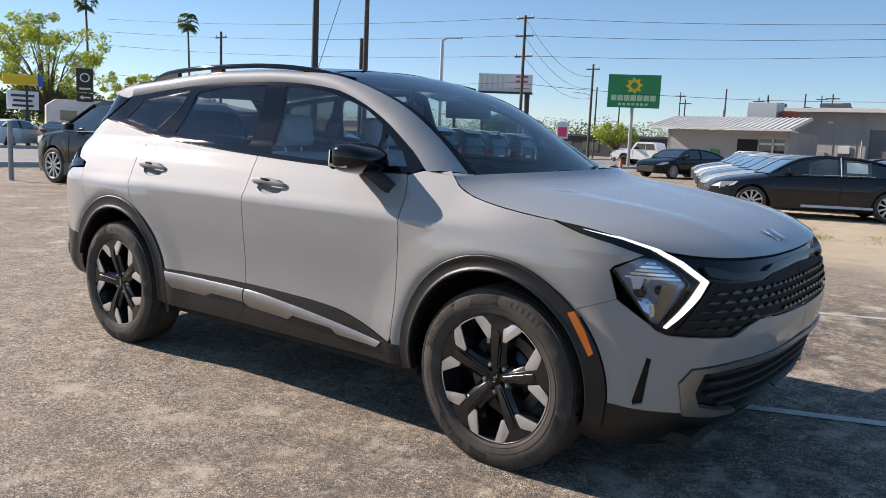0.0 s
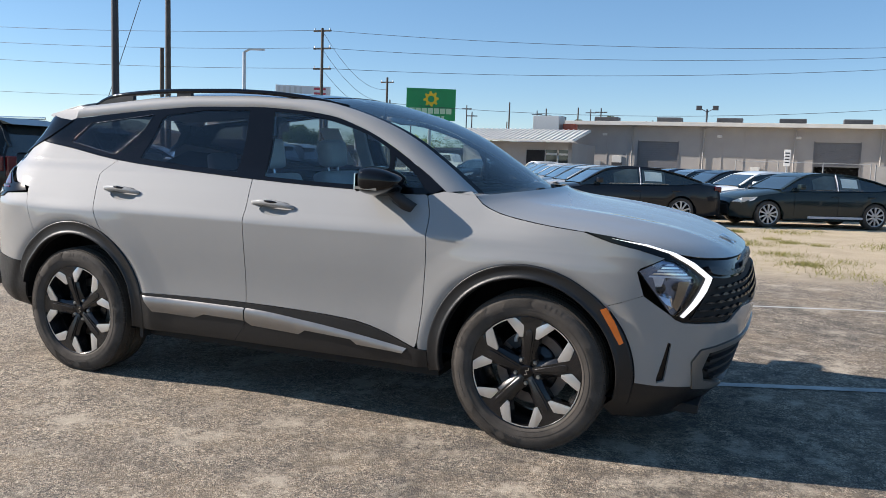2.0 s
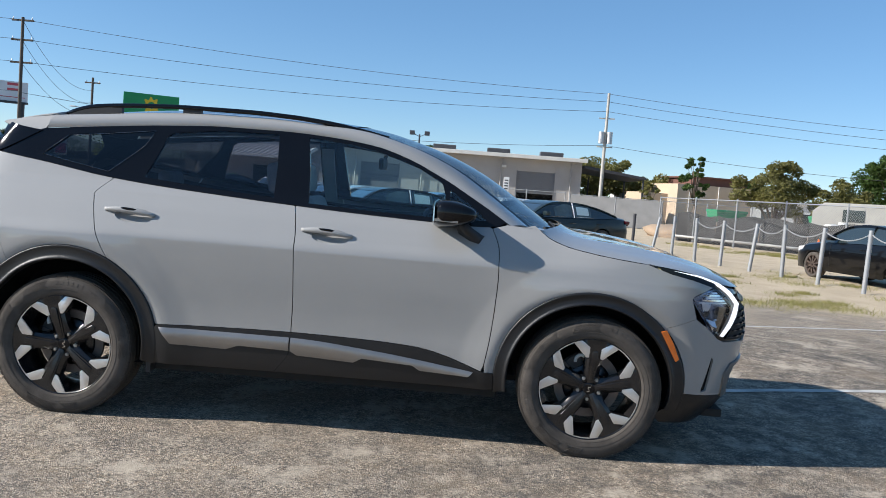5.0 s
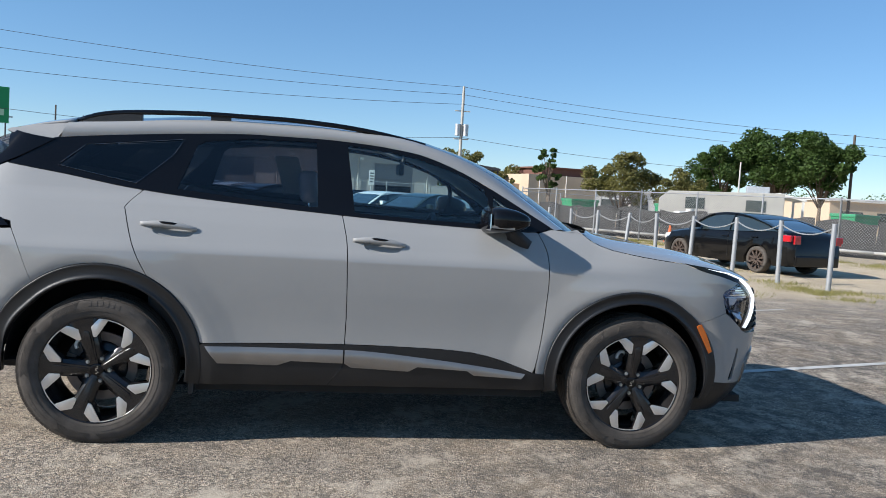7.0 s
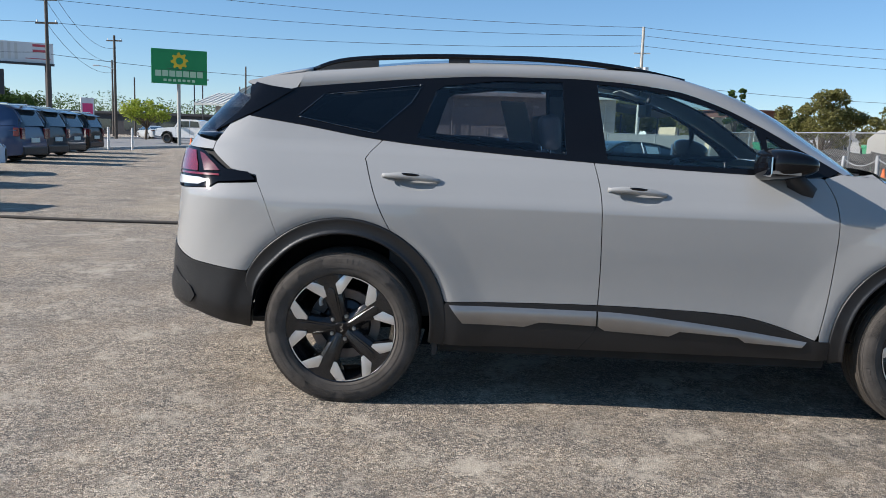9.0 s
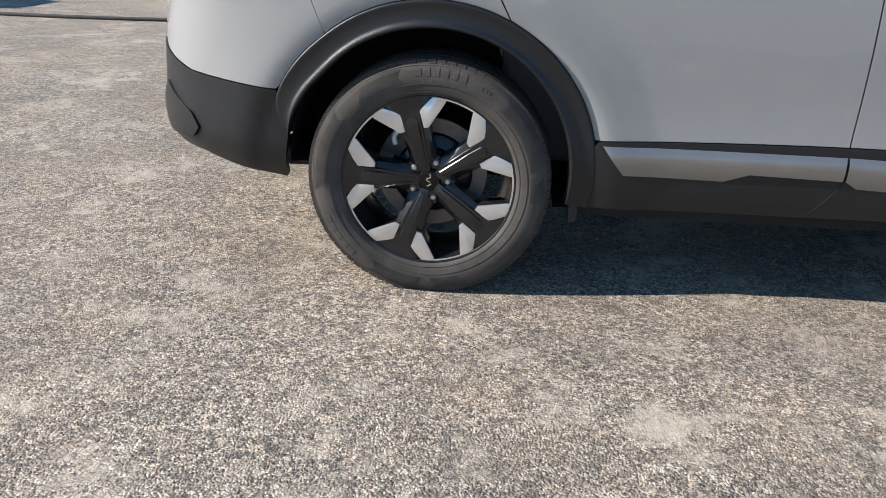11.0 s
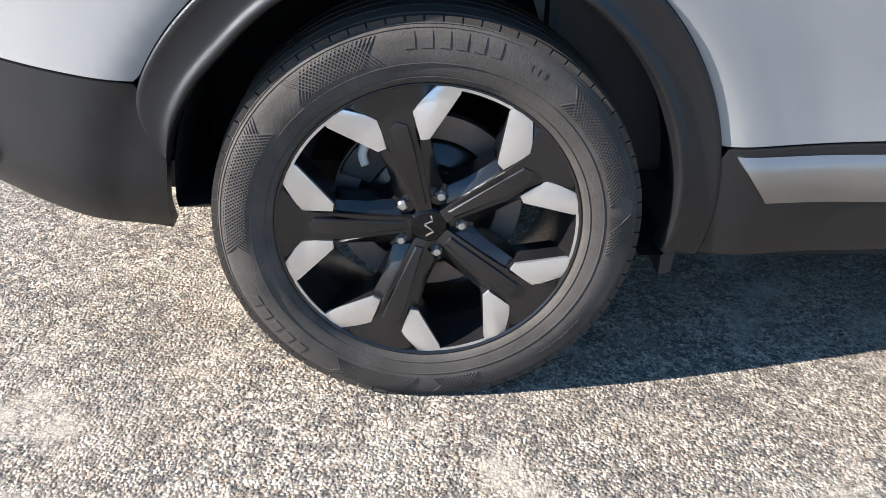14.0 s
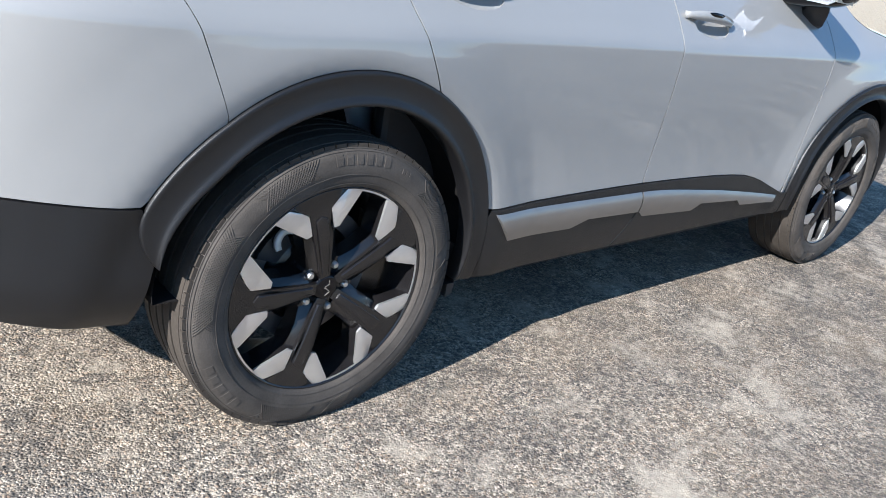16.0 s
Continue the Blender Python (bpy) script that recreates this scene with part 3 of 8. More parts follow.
# wheel-arch and sill cladding
flare_rise = curve_fn([0.0, 0.06, 0.45, 0.70, 0.82, 0.90, 0.96, 1.0], [0.006, 0.011, 0.0125, 0.0155, 0.0215, 0.0235, 0.020, 0.008])


def arch_moulding(centre, angles, outer, inner, flip):
    """A band round a wheel opening that swells to a bead at the opening's edge and rolls in; outer and inner give radii by angle."""
    bands = [0.0, 0.03, 0.06, 0.14, 0.25, 0.36, 0.47, 0.56, 0.64, 0.70, 0.75, 0.79, 0.83, 0.87, 0.91, 0.94, 0.97, 1.0]
    rows = []
    for a in angles:
        c, s = math.cos(radians(a)), math.sin(radians(a))
        row = []
        for k, t in enumerate([0.0, *bands, 1.0]):
            r = outer(a) + (inner(a) - outer(a)) * t
            x, y, z = skin(centre[0] + r * c, centre[1] + r * s)
            sink = 0.014 if k == 0 else 0.030 if k == len(bands) + 1 else 0.0
            row.append((x, y - flare_rise(t) + sink, z))
        rows.append(row)
    ob = sheet("wheel_arch", rows, CLADDING, car, "black plastic wheel arch", flip=flip)
    ob.data.set_sharp_from_angle(angle=radians(50))
    return ob


def tuck_skin(p, z):
    """The rear bumper's lower part, which tucks in towards its bottom edge."""
    x, y, q = skin(p, z)
    k = min(1.0, max(0.0, (0.47 - z) / 0.13)) * min(1.0, max(0.0, (p + 1.3) / 0.5))
    return (x, y + 0.045 * k * k, q)


rear_outer = curve_fn([-12.0, 150.0, 155.0, 159.0, 163.0, 166.0, 168.0], [0.490, 0.490, 0.488, 0.480, 0.462, 0.442, 0.427])
rear_inner = curve_fn([-12.0, 138.0, 150.0, 163.0, 168.0], [0.412, 0.412, 0.420, 0.425, 0.425])
for f in (False, True):
    arch_moulding(AR, [-12 + 1.5 * k for k in range(121)], rear_outer, rear_inner, f)
    arch_moulding(AF, [-14 + 1.5 * k for k in range(137)], lambda a: RF - 0.003, lambda a: RI, f)
    black_low = curve_fn([0.50, 1.20, 1.60, 2.16], [0.500, 0.498, 0.468, 0.398])
    sill = [(0.494, 0.511), *on_line(lambda x: door_low(x) - 0.003, 0.50, 2.19, 20), *arc(*AF, RF - 0.001, 178, 188, 4), (2.198, 0.315), (1.18, 0.312), (0.60, 0.308), *arc(*AR, RO - 0.001, -11, 11, 8)]
    panel("sill_cladding", sill, skin, CLADDING, car, "black plastic sill cladding", flip=f, offset=0.009, depth=0.04, step=0.03)
    def strip_skin(p, z):
        x, y, q = skin(p, z)
        v = min(1.0, max(0.0, (black_low(p) - z) / 0.10))
        return (x, y - 0.018 * math.sin(math.pi * (0.14 + 0.80 * v ** 0.75)), q)

    for name, a, b, notch in (("sill_strip", 0.508, 1.191, [(0.572, 0.418), (0.86, 0.412), (0.93, 0.438), (1.191, 0.432)]), ("sill_strip", 1.199, 2.152, [(1.199, 0.432), (1.235, 0.410), (1.53, 0.398), (1.575, 0.424), (1.84, 0.409), (1.875, 0.386), (2.13, 0.374)])):
        low = notch if a < 1 else notch
        loop = on_line(black_low, a, b, 14) + low[::-1]
        panel(name, loop, strip_skin, SATIN_SILVER, car, "satin silver sill strip", flip=f, offset=0.004, depth=0.02, step=0.014)
    # the doors' gap runs on through the sill
    gap_line = flow([(1.196, 0.50), (1.196, 0.435), (1.180, 0.395), (1.150, 0.355), (1.118, 0.314)])
    panel("door_gap", [(p - 0.004, z) for p, z in gap_line] + [(p + 0.004, z) for p, z in gap_line[::-1]], skin, UNDERBODY, car, "", flip=f, offset=0.0098, depth=0.004, step=0.03)
# window surround and panes
quarter_glass = [(-0.232, 1.350), (-0.118, 1.455), (-0.10, 1.463), (0.345, 1.514), (0.30, 1.43), (0.142, 1.283)]
rear_glass = [(0.335, 1.268), (0.395, 1.44), (0.412, 1.49), (0.445, 1.512), (0.70, 1.543), (1.004, 1.546), (1.026, 1.216), (0.70, 1.236)]
front_glass = [(1.165, 1.541), (1.26, 1.535), (1.40, 1.520), (1.53, 1.497), (1.65, 1.462), (1.76, 1.425), (1.885, 1.358), (1.905, 1.30), (1.912, 1.178), (1.55, 1.185), (1.21, 1.200)]
sail_glass = [(1.928, 1.325), (2.06, 1.243), (2.135, 1.182), (1.95, 1.176), (1.935, 1.18)]
surround = on_line(win_top, -0.24, 2.235, 40) + on_line(belt, 2.195, -0.47, 40) + [(-0.56, 1.303), (-0.40, 1.41), (-0.27, 1.48)]
for f in (False, True):
    panel("window_surround", surround, skin, GLOSS_BLACK, car, "gloss black window surround", flip=f, offset=0.0, depth=0.02, holes=[quarter_glass, rear_glass, front_glass, sail_glass], step=0.025)
    panel("quarter_window", quarter_glass, skin, DARK_GLASS, car, "dark privacy glass", flip=f, offset=-0.003, depth=0.0, step=0.05)
    panel("rear_door_window", rear_glass, skin, REAR_GLASS, car, "dark privacy glass", flip=f, offset=-0.003, depth=0.0, step=0.05)
    panel("front_door_window", front_glass, skin, FRONT_GLASS, car, "clear side glass", flip=f, offset=-0.003, depth=0.0, step=0.05)
    panel("sail_window", sail_glass, skin, FRONT_GLASS, car, "", flip=f, offset=-0.003, depth=0.0, step=0.05)
    # glint on the black trim round the quarter window, put in as a chrome line
    bm = bmesh.new()
    path = [skin(x, z) for x, z in even([(-0.118, 1.455), (-0.232, 1.350), (0.142, 1.283), (0.30, 1.43), (0.345, 1.514)], 0.03)]
    sweep(bm, [(x, (0.003 - y) if f else (y - 0.003), z) for x, y, z in path], circle_section(0.0013, 6))
    part("glass_edge", bm, SMOKED_CHROME, car, "bright line for the glint on the window edge", smooth=True)
    # line of moulding along the belt
    bm = bmesh.new()
    path = [skin(x, belt(x) - 0.001) for x in [-0.46 + 2.62 * k / 50 for k in range(51)]]
    path = [(x, -y if f else y, z) for x, y, z in path]
    sweep(bm, path, circle_section(0.004, 6))
    part("belt_moulding", bm, GLOSS_BLACK, car, "", smooth=True)

# roof edge and windscreen pillar
G_PTS = [(1.24, -0.634, 1.611), (1.40, -0.632, 1.603), (1.55, -0.632, 1.578), (1.77, -0.645, 1.512), (1.96, -0.662, 1.424), (2.15, -0.688, 1.300), (2.36, -0.715, 1.158)]
G_PTS = [tucked(*p) for p in G_PTS]
edge = [skin(x, roof_z(x)) for x in [-0.22 + 1.46 * k / 20 for k in range(20)]] + flow(G_PTS, 5)
low_edge = [skin(x, win_top(x) + 0.001) for x in [-0.24 + 1.48 * k / 20 for k in range(20)]] + [skin(x, win_top(x) + 0.001) for x in [1.24 + 1.02 * k / (len(flow(G_PTS, 5)) - 1) for k in range(len(flow(G_PTS, 5)))]]
for f in (False, True):
    rows = []
    for k in range(9):
        t = k / 8
        rows.append([Vector(a).lerp(Vector(b), t) + Vector((0.25 if i > 24 else 0, -1, 0.6)).normalized() * 0.016 * 4 * t * (1 - t) for i, (a, b) in enumerate(zip(low_edge, edge))])
    sheet("roof_side", rows, PAINT, car, "", flip=f)
# roof: dark glass between painted channels
def roof_point(x, u):
    e = Vector(skin(x, roof_z(x)))
    return Vector((x - 0.02 * (1 - u * u) * (1 if x < 0 else 0), e.y * u, e.z + 0.045 * (1 - abs(u) ** 2.2)))


xs = [-0.22 + 1.46 * k / 24 for k in range(25)]
for f in (False, True):
    sheet("roof_channel", [[roof_point(x, 1 - 0.14 * k / 4) for x in xs] for k in range(5)], PAINT, car, "", flip=f)
sheet("roof_panel", [[roof_point(x, -0.86 + 1.72 * k / 16) for x in xs] for k in range(17)][::-1], GLOSS_BLACK, car, "black glass panorama roof")
# windscreen
screen_edge = [Vector(p) for p in flow(G_PTS, 5)]


def screen_point(i, u, drop=0.0):
    e, t = screen_edge[i], i / (len(screen_edge) - 1)
    bow = 1 - abs(u) ** 2.3
    return Vector((e.x + (0.03 + 0.17 * t) * bow, e.y * u, e.z + 0.045 * (1 - t) * bow - 0.02 * t * bow - drop))


n = len(screen_edge)
sheet("windscreen", [[screen_point(i, 0.97 - 1.94 * k / 20, 0.004) for i in range(n)] for k in range(21)], SCREEN_GLASS, car, "tinted windscreen")
for f in (False, True):
    sheet("screen_border", [[screen_point(i, 1.0 - 0.05 * k / 2, 0.002) for i in range(n)] for k in range(3)], GLOSS_BLACK, car, "", flip=f)
sheet("screen_header", [[screen_point(i, 0.97 - 1.94 * k / 20, 0.001) for i in range(5)] for k in range(21)], GLOSS_BLACK, car)
# bonnet
hood_n = 30
side_p = [2.40 + 0.94 * k / hood_n for k in range(hood_n + 1)]
hood_edge = [Vector(skin(p, shut(p))) for p in side_p]
front_p = [3.34 + 0.96 * k / 16 for k in range(17)]
hood_front = [Vector(skin(p, shut(p))) for p in front_p]


def hood_point(v, u):
    """v 0 at the screen, 1 at the nose; u 0 in the middle, 1 at the edge."""
    i = v * hood_n
    k = min(int(i), hood_n - 1)
    e = hood_edge[k].lerp(hood_edge[k + 1], i - k)
    back = Vector((hood_edge[0].x + 0.17 * (1 - u ** 2.2), hood_edge[0].y * u, hood_edge[0].z + 0.012 * (1 - u * u)))
    j = (1 - u) * 16
    q = min(int(j), 15)
    nose = hood_front[q].lerp(hood_front[q + 1], j - q)
    mid = Vector((0, 0, 0))
    a0, a1 = hood_edge[0], hood_edge[-1]
    ruled_u = Vector((e.x, e.y * u, e.z))
    ruled_v = back.lerp(nose, v)
    corner = Vector((a0.x + (a1.x - a0.x) * v, (a0.y + (a1.y - a0.y) * v) * u, a0.z + (a1.z - a0.z) * v))
    p = ruled_u + ruled_v - corner
    swell = 0.048 * (1 - u ** 5.5) * math.sin(math.pi * min(1.0, v)) ** 0.7
    crease = 0.010 * max(0.0, 1 - abs(u - (0.72 - 0.25 * v)) / 0.16)
    p.z += swell + crease * math.sin(math.pi * v)
    return p


for f in (False, True):
    sheet("bonnet", [[hood_point(0.012 + 0.985 * k / 36, 0.997 * (1 - j / 28)) for k in range(37)] for j in range(29)], PAINT, car, "", flip=f)
    sheet("cowl", [[Vector((2.36 + 0.20 * (1 - u ** 2.2) + d, -0.73 * u, 1.10)) for d in (-0.12, 0.0, 0.08)] for u in [k / 12 for k in range(13)]], DARK_TRIM, car, "", flip=not f)
    base_low, base_high = Vector(low_edge[-1]), Vector(edge[-1])
    meet = [Vector(skin(2.415, 1.156)), hood_point(0.035, 0.95), hood_point(0.030, 0.86)]
    rows = []
    for k in range(7):
        a = base_low.lerp(base_high, k / 6)
        q = k / 3
        b = meet[0].lerp(meet[1], q) if q <= 1 else meet[1].lerp(meet[2], q - 1)
        rows.append([a.lerp(b, j / 4) + Vector((0, 0, 0.004 * math.sin(math.pi * j / 4))) for j in range(5)])
    sheet("wing_top", rows, PAINT, car, "", flip=f)

# rear: bumper, tail lamps, tailgate, spoiler
def spoiler_skin(p, z):
    """The spoiler's flank runs on straight from the roof's."""
    return tucked(p, -(half_width(-0.2, z) - 0.13 * max(0.0, -0.2 - p)), z)


for f in (False, True):
    panel("rear_bumper", [(-0.3862, 1.040), (-0.56, 1.028), (-0.60, 1.005), (-0.80, 0.990), (-1.577, 0.985), (-1.577, 0.70), (-0.94, 0.712), (-0.71, 0.650), (-0.440, 0.622)] + [p for p in arc(*AR, RO + 0.002, 152, 115, 18) if p[0] < -0.309] + [(-0.3010, 0.785), (-0.3032, 0.80)], skin, PAINT, car, "grey rear bumper skin", flip=f, step=0.018)
    panel("rear_bumper_cladding", [(-0.440, 0.619), (-0.71, 0.647), (-0.94, 0.709), (-1.577, 0.697), (-1.577, 0.40), (-0.95, 0.40), (-0.70, 0.395), (-0.44, 0.335), (-0.426, 0.42), (-0.413, 0.497), (-0.426, 0.533), (-0.434, 0.568), (-0.434, 0.60)], tuck_skin, CLADDING, car, "black plastic rear bumper cladding", flip=f, offset=0.004, depth=0.03, step=0.02)
    panel("rear_skid", [(-0.86, 0.59), (-0.715, 0.515), (-0.69, 0.475), (-0.72, 0.44), (-0.93, 0.42), (-1.2, 0.42), (-1.2, 0.50), (-0.95, 0.51)], skin, CLADDING, car, "black corner trim", flip=f, offset=0.012, depth=0.03, step=0.025)
    lamp_loop = [(-1.0, 1.182), (-0.86, 1.186), (-0.70, 1.182), (-0.64, 1.170), (-0.585, 1.135), (-0.526, 1.095), (-0.424, 1.085), (-0.395, 1.050), (-0.558, 1.034), (-0.60, 1.008), (-0.80, 0.994), (-1.0, 0.99)]
    tail = panel("tail_lamp", lamp_loop, skin, GLOSS_BLACK, car, "dark tail lamp with red and clear lenses", flip=f, offset=0.006, depth=0.03, step=0.025)
    panel("red_lens", [(-1.0, 1.170), (-0.80, 1.174), (-0.705, 1.170), (-0.672, 1.110), (-0.668, 1.076), (-1.0, 1.076)], skin, RED_LENS, tail, "red lens", flip=f, offset=0.010, depth=0.006, step=0.02)
    panel("inner_lens", [(-0.672, 1.164), (-0.638, 1.155), (-0.580, 1.116), (-0.548, 1.084), (-0.628, 1.079), (-0.642, 1.115)], skin, SMOKED_RED, tail, "smoked red inner lens", flip=f, offset=0.010, depth=0.006, step=0.02)
    panel("red_strip", [(-1.0, 1.067), (-0.553, 1.069), (-0.548, 1.060), (-1.0, 1.056)], skin, RED_LENS, tail, "thin red light strip", flip=f, offset=0.010, depth=0.006, step=0.02)
    panel("clear_lens", [(-1.0, 1.047), (-0.65, 1.047), (-0.605, 1.036), (-0.66, 1.014), (-1.0, 1.002)], skin, CLEAR_LENS, tail, "clear lens", flip=f, offset=0.010, depth=0.006, step=0.02)
    panel("tailgate", [(-0.605, 1.22), (-0.605, 1.185), (-0.86, 1.19), (-1.0, 1.186), (-1.0, 0.988), (-1.577, 0.988), (-1.577, 1.24), (-0.9, 1.25)], skin, PAINT, car, "", flip=f)
    panel("rear_window", [(-0.56, 1.30), (-0.62, 1.24), (-0.9, 1.255), (-1.577, 1.245), (-1.577, 1.50), (-0.9, 1.50), (-0.42, 1.42)], skin, REAR_GLASS, car, "dark rear glass", flip=f, depth=0.0)
    panel("pillar_blade", [(-0.63, 1.268), (-0.565, 1.302), (-0.431, 1.37), (-0.262, 1.473), (-0.375, 1.485), (-0.53, 1.508), (-0.515, 1.47), (-0.49, 1.42), (-0.53, 1.36), (-0.59, 1.305)], skin, GLOSS_BLACK, car, "gloss black rear pillar blade", flip=f, offset=0.006, depth=0.02)
    panel("spoiler_side", [(-0.215, 1.557), (-0.258, 1.474), (-0.375, 1.480), (-0.480, 1.494), (-0.505, 1.503), (-0.49, 1.513), (-0.37, 1.536)], spoiler_skin, PAINT, car, "", flip=f, offset=0.003, depth=0.02, step=0.02)
    # spoiler half
    tip = [Vector((-0.50 - 0.10 * (1 - u ** 2), spoiler_skin(-0.50, 1.508)[1] * u, 1.506 + 0.020 * (1 - u * u))) for u in [1 - k / 12 for k in range(13)]]
    root = [roof_point(-0.22, 1 - k / 12) for k in range(13)]
    sheet("spoiler", [[a.lerp(b, t) + Vector((0, 0, 0.006 * math.sin(math.pi * t))) for t in [j / 6 for j in range(7)]] for a, b in zip(root, tip)], PAINT, car, "", flip=not f, thick=0.012)

# roof rails
for f in (False, True):
    s = 1 if f else -1
    rail = thing("roof_rail")
    rail.parent = car
    rail["label"] = "black roof rail on two feet"
    zs = curve_fn([-0.20, -0.12, -0.02, 0.2, 0.5, 0.8, 1.05, 1.25, 1.42, 1.58], [1.572, 1.604, 1.625, 1.642, 1.652, 1.652, 1.643, 1.625, 1.599, 1.568])
    path = [tucked(x, s * (0.615 - 0.012 * (x - 0.6) ** 2 - 0.06 * max(0.0, 0.6 - x) ** 2), zs(x), 0.089) for x in [-0.20 + 1.78 * k / 40 for k in range(41)]]
    bm = bmesh.new()
    sweep(bm, path, [(-0.016, -0.010), (0.016, -0.012), (0.018, 0.004), (0.008, 0.014), (-0.010, 0.014), (-0.018, 0.004)])
    part("rail", bm, GLOSS_BLACK, rail, "", smooth=True)
    for a, b in ((-0.17, 0.12), (0.46, 0.56), (1.28, 1.56)):
        bm = bmesh.new()
        xs2 = [a + (b - a) * k / 8 for k in range(9)]
        top = [(x, zs(x) - 0.008) for x in xs2]
        low = [(x, roof_z(min(x, 1.24)) - 0.02 if x < 1.24 else zs(x) - 0.045) for x in xs2[::-1]]
        if a < 0:
            top = [(x, z) for x, z in top]
        prism(bm, top + low, 0.028, lambda u, v, d: tucked(u, s * (0.60 + d - 0.06 * max(0.0, 0.6 - u) ** 2), v, 0.089))
        part("foot", bm, CLADDING, rail)

# door handles
for f in (False, True):
    s = 1 if f else -1
    for dx, dz, door in ((0.0, 0.0, rear_doors), (1.025, -0.026, front_doors)):
        handle = thing("door_handle")
        handle.parent = door[1 if f else 0]
        handle["label"] = "body-coloured handle bar over a recessed cup"
        c = CUPS[0] if dx == 0 else CUPS[1]

        def bowl(p, z):
            q = ((p - c[0] - 0.014) / 0.100) ** 2 + ((z - c[1] + 0.012) / 0.039) ** 2
            x, y, z2 = skin(p, z)
            return (x, y + 0.017 * max(0.0, 1 - q) ** 0.6, z2)

        panel("cup", cup_loop(c, 1.05), bowl, PAINT, handle, "", flip=f, offset=-0.006, depth=0.0, step=0.010)
        bm = bmesh.new()
        path, sc = [], []
        for k in range(17):
            t = k / 16
            x = c[0] - 0.138 + 0.262 * t
            z = c[1] + 0.016 - 0.018 * t + 0.010 * math.sin(math.pi * t)
            x, y, z = skin(x, z)
            y = 0.003 - y + 0.021 * math.sin(math.pi * min(1, max(0, t))) ** 0.6
            path.append((x, s * y, z))
            sc.append(0.45 + 0.75 * math.sin(math.pi * min(0.97, max(0.06, t))) ** 0.6)
        sweep(bm, path, [(-0.010, -0.012), (0.008, -0.013), (0.012, 0.0), (0.008, 0.014), (-0.006, 0.015), (-0.012, 0.004)], scale=sc)
        part("grip", bm, PAINT, handle, "", smooth=True)
        bm = bmesh.new()
        sweep(bm, [(x, y + s * 0.006, z + 0.009) for x, y, z in path[5:12]], [(-0.008, -0.006), (0.008, -0.006), (0.008, 0.006), (-0.008, 0.006)], scale=[0.35, 0.8, 1.0, 1.05, 1.0, 0.8, 0.35])
        part("inset", bm, GLOSS_BLACK, handle, "dark inset along the handle's top", smooth=True)

# mirrors
for f in (False, True):
    s = 1 if f else -1
    mirror = thing("door_mirror")
    mirror.parent = car
    mirror["label"] = "gloss black door mirror with a silver line"
    bm = bmesh.new()
    bmesh.ops.create_uvsphere(bm, u_segments=28, v_segments=16, radius=1.0)
    for v in bm.verts:
        x, y, z = v.co
        q = lambda c, e: math.copysign(abs(c) ** e, c)
        x, y, z = q(x, 0.6), q(y, 0.5), q(z, 0.55)
        back = 1.0 if x > 0 else 0.55
        v.co = tucked(1.935 + 0.140 * x * back + 0.015 * y, s * (0.985 + 0.120 * y), 1.204 + (0.074 if z > 0 else 0.064) * (1 - 0.15 * y) * z * (1 - 0.45 * max(0, x) ** 1.5) + 0.008 * y, 0.106)
    part("shell", bm, GLOSS_BLACK, mirror, "", smooth=True)
    bm = bmesh.new()
    pts = [tucked(1.99 - 0.115 * k / 6, s * (1.096 - 0.006 * (k / 6)), 1.176 + 0.004 * k / 6, 0.106) for k in range(7)]
    sweep(bm, pts, [(-0.004, -0.006), (0.004, -0.006), (0.004, 0.006), (-0.004, 0.006)])
    part("line", bm, SATIN_SILVER, mirror, "thin silver accent")
    bm = bmesh.new()
    sweep(bm, [tucked(x, s * y, z, 0.100) for x, y, z in ((2.075, 0.885, 1.080), (2.055, 0.925, 1.100), (2.03, 0.955, 1.135), (1.99, 0.975, 1.175))], [(-0.03, -0.016), (0.03, -0.016), (0.034, 0.010), (0.0, 0.022), (-0.034, 0.010)], scale=[2.1, 1.8, 1.4, 1.1])
    part("arm", bm, DARK_TRIM, mirror, "", smooth=True)
    bm = bmesh.new()
    prism(bm, [(u * 0.098, w * 0.044) for u, w in ((-1, -0.8), (-0.8, -1), (0.8, -1), (1, -0.7), (0.95, 0.9), (-0.9, 1), (-1, 0.8))], 0.006, lambda u, v, d: tucked(1.872 - d + 0.01 * u, s * (0.990 + u), 1.204 + v, 0.106))
    part("mirror_glass", bm, CHROME, mirror, "mirror glass")
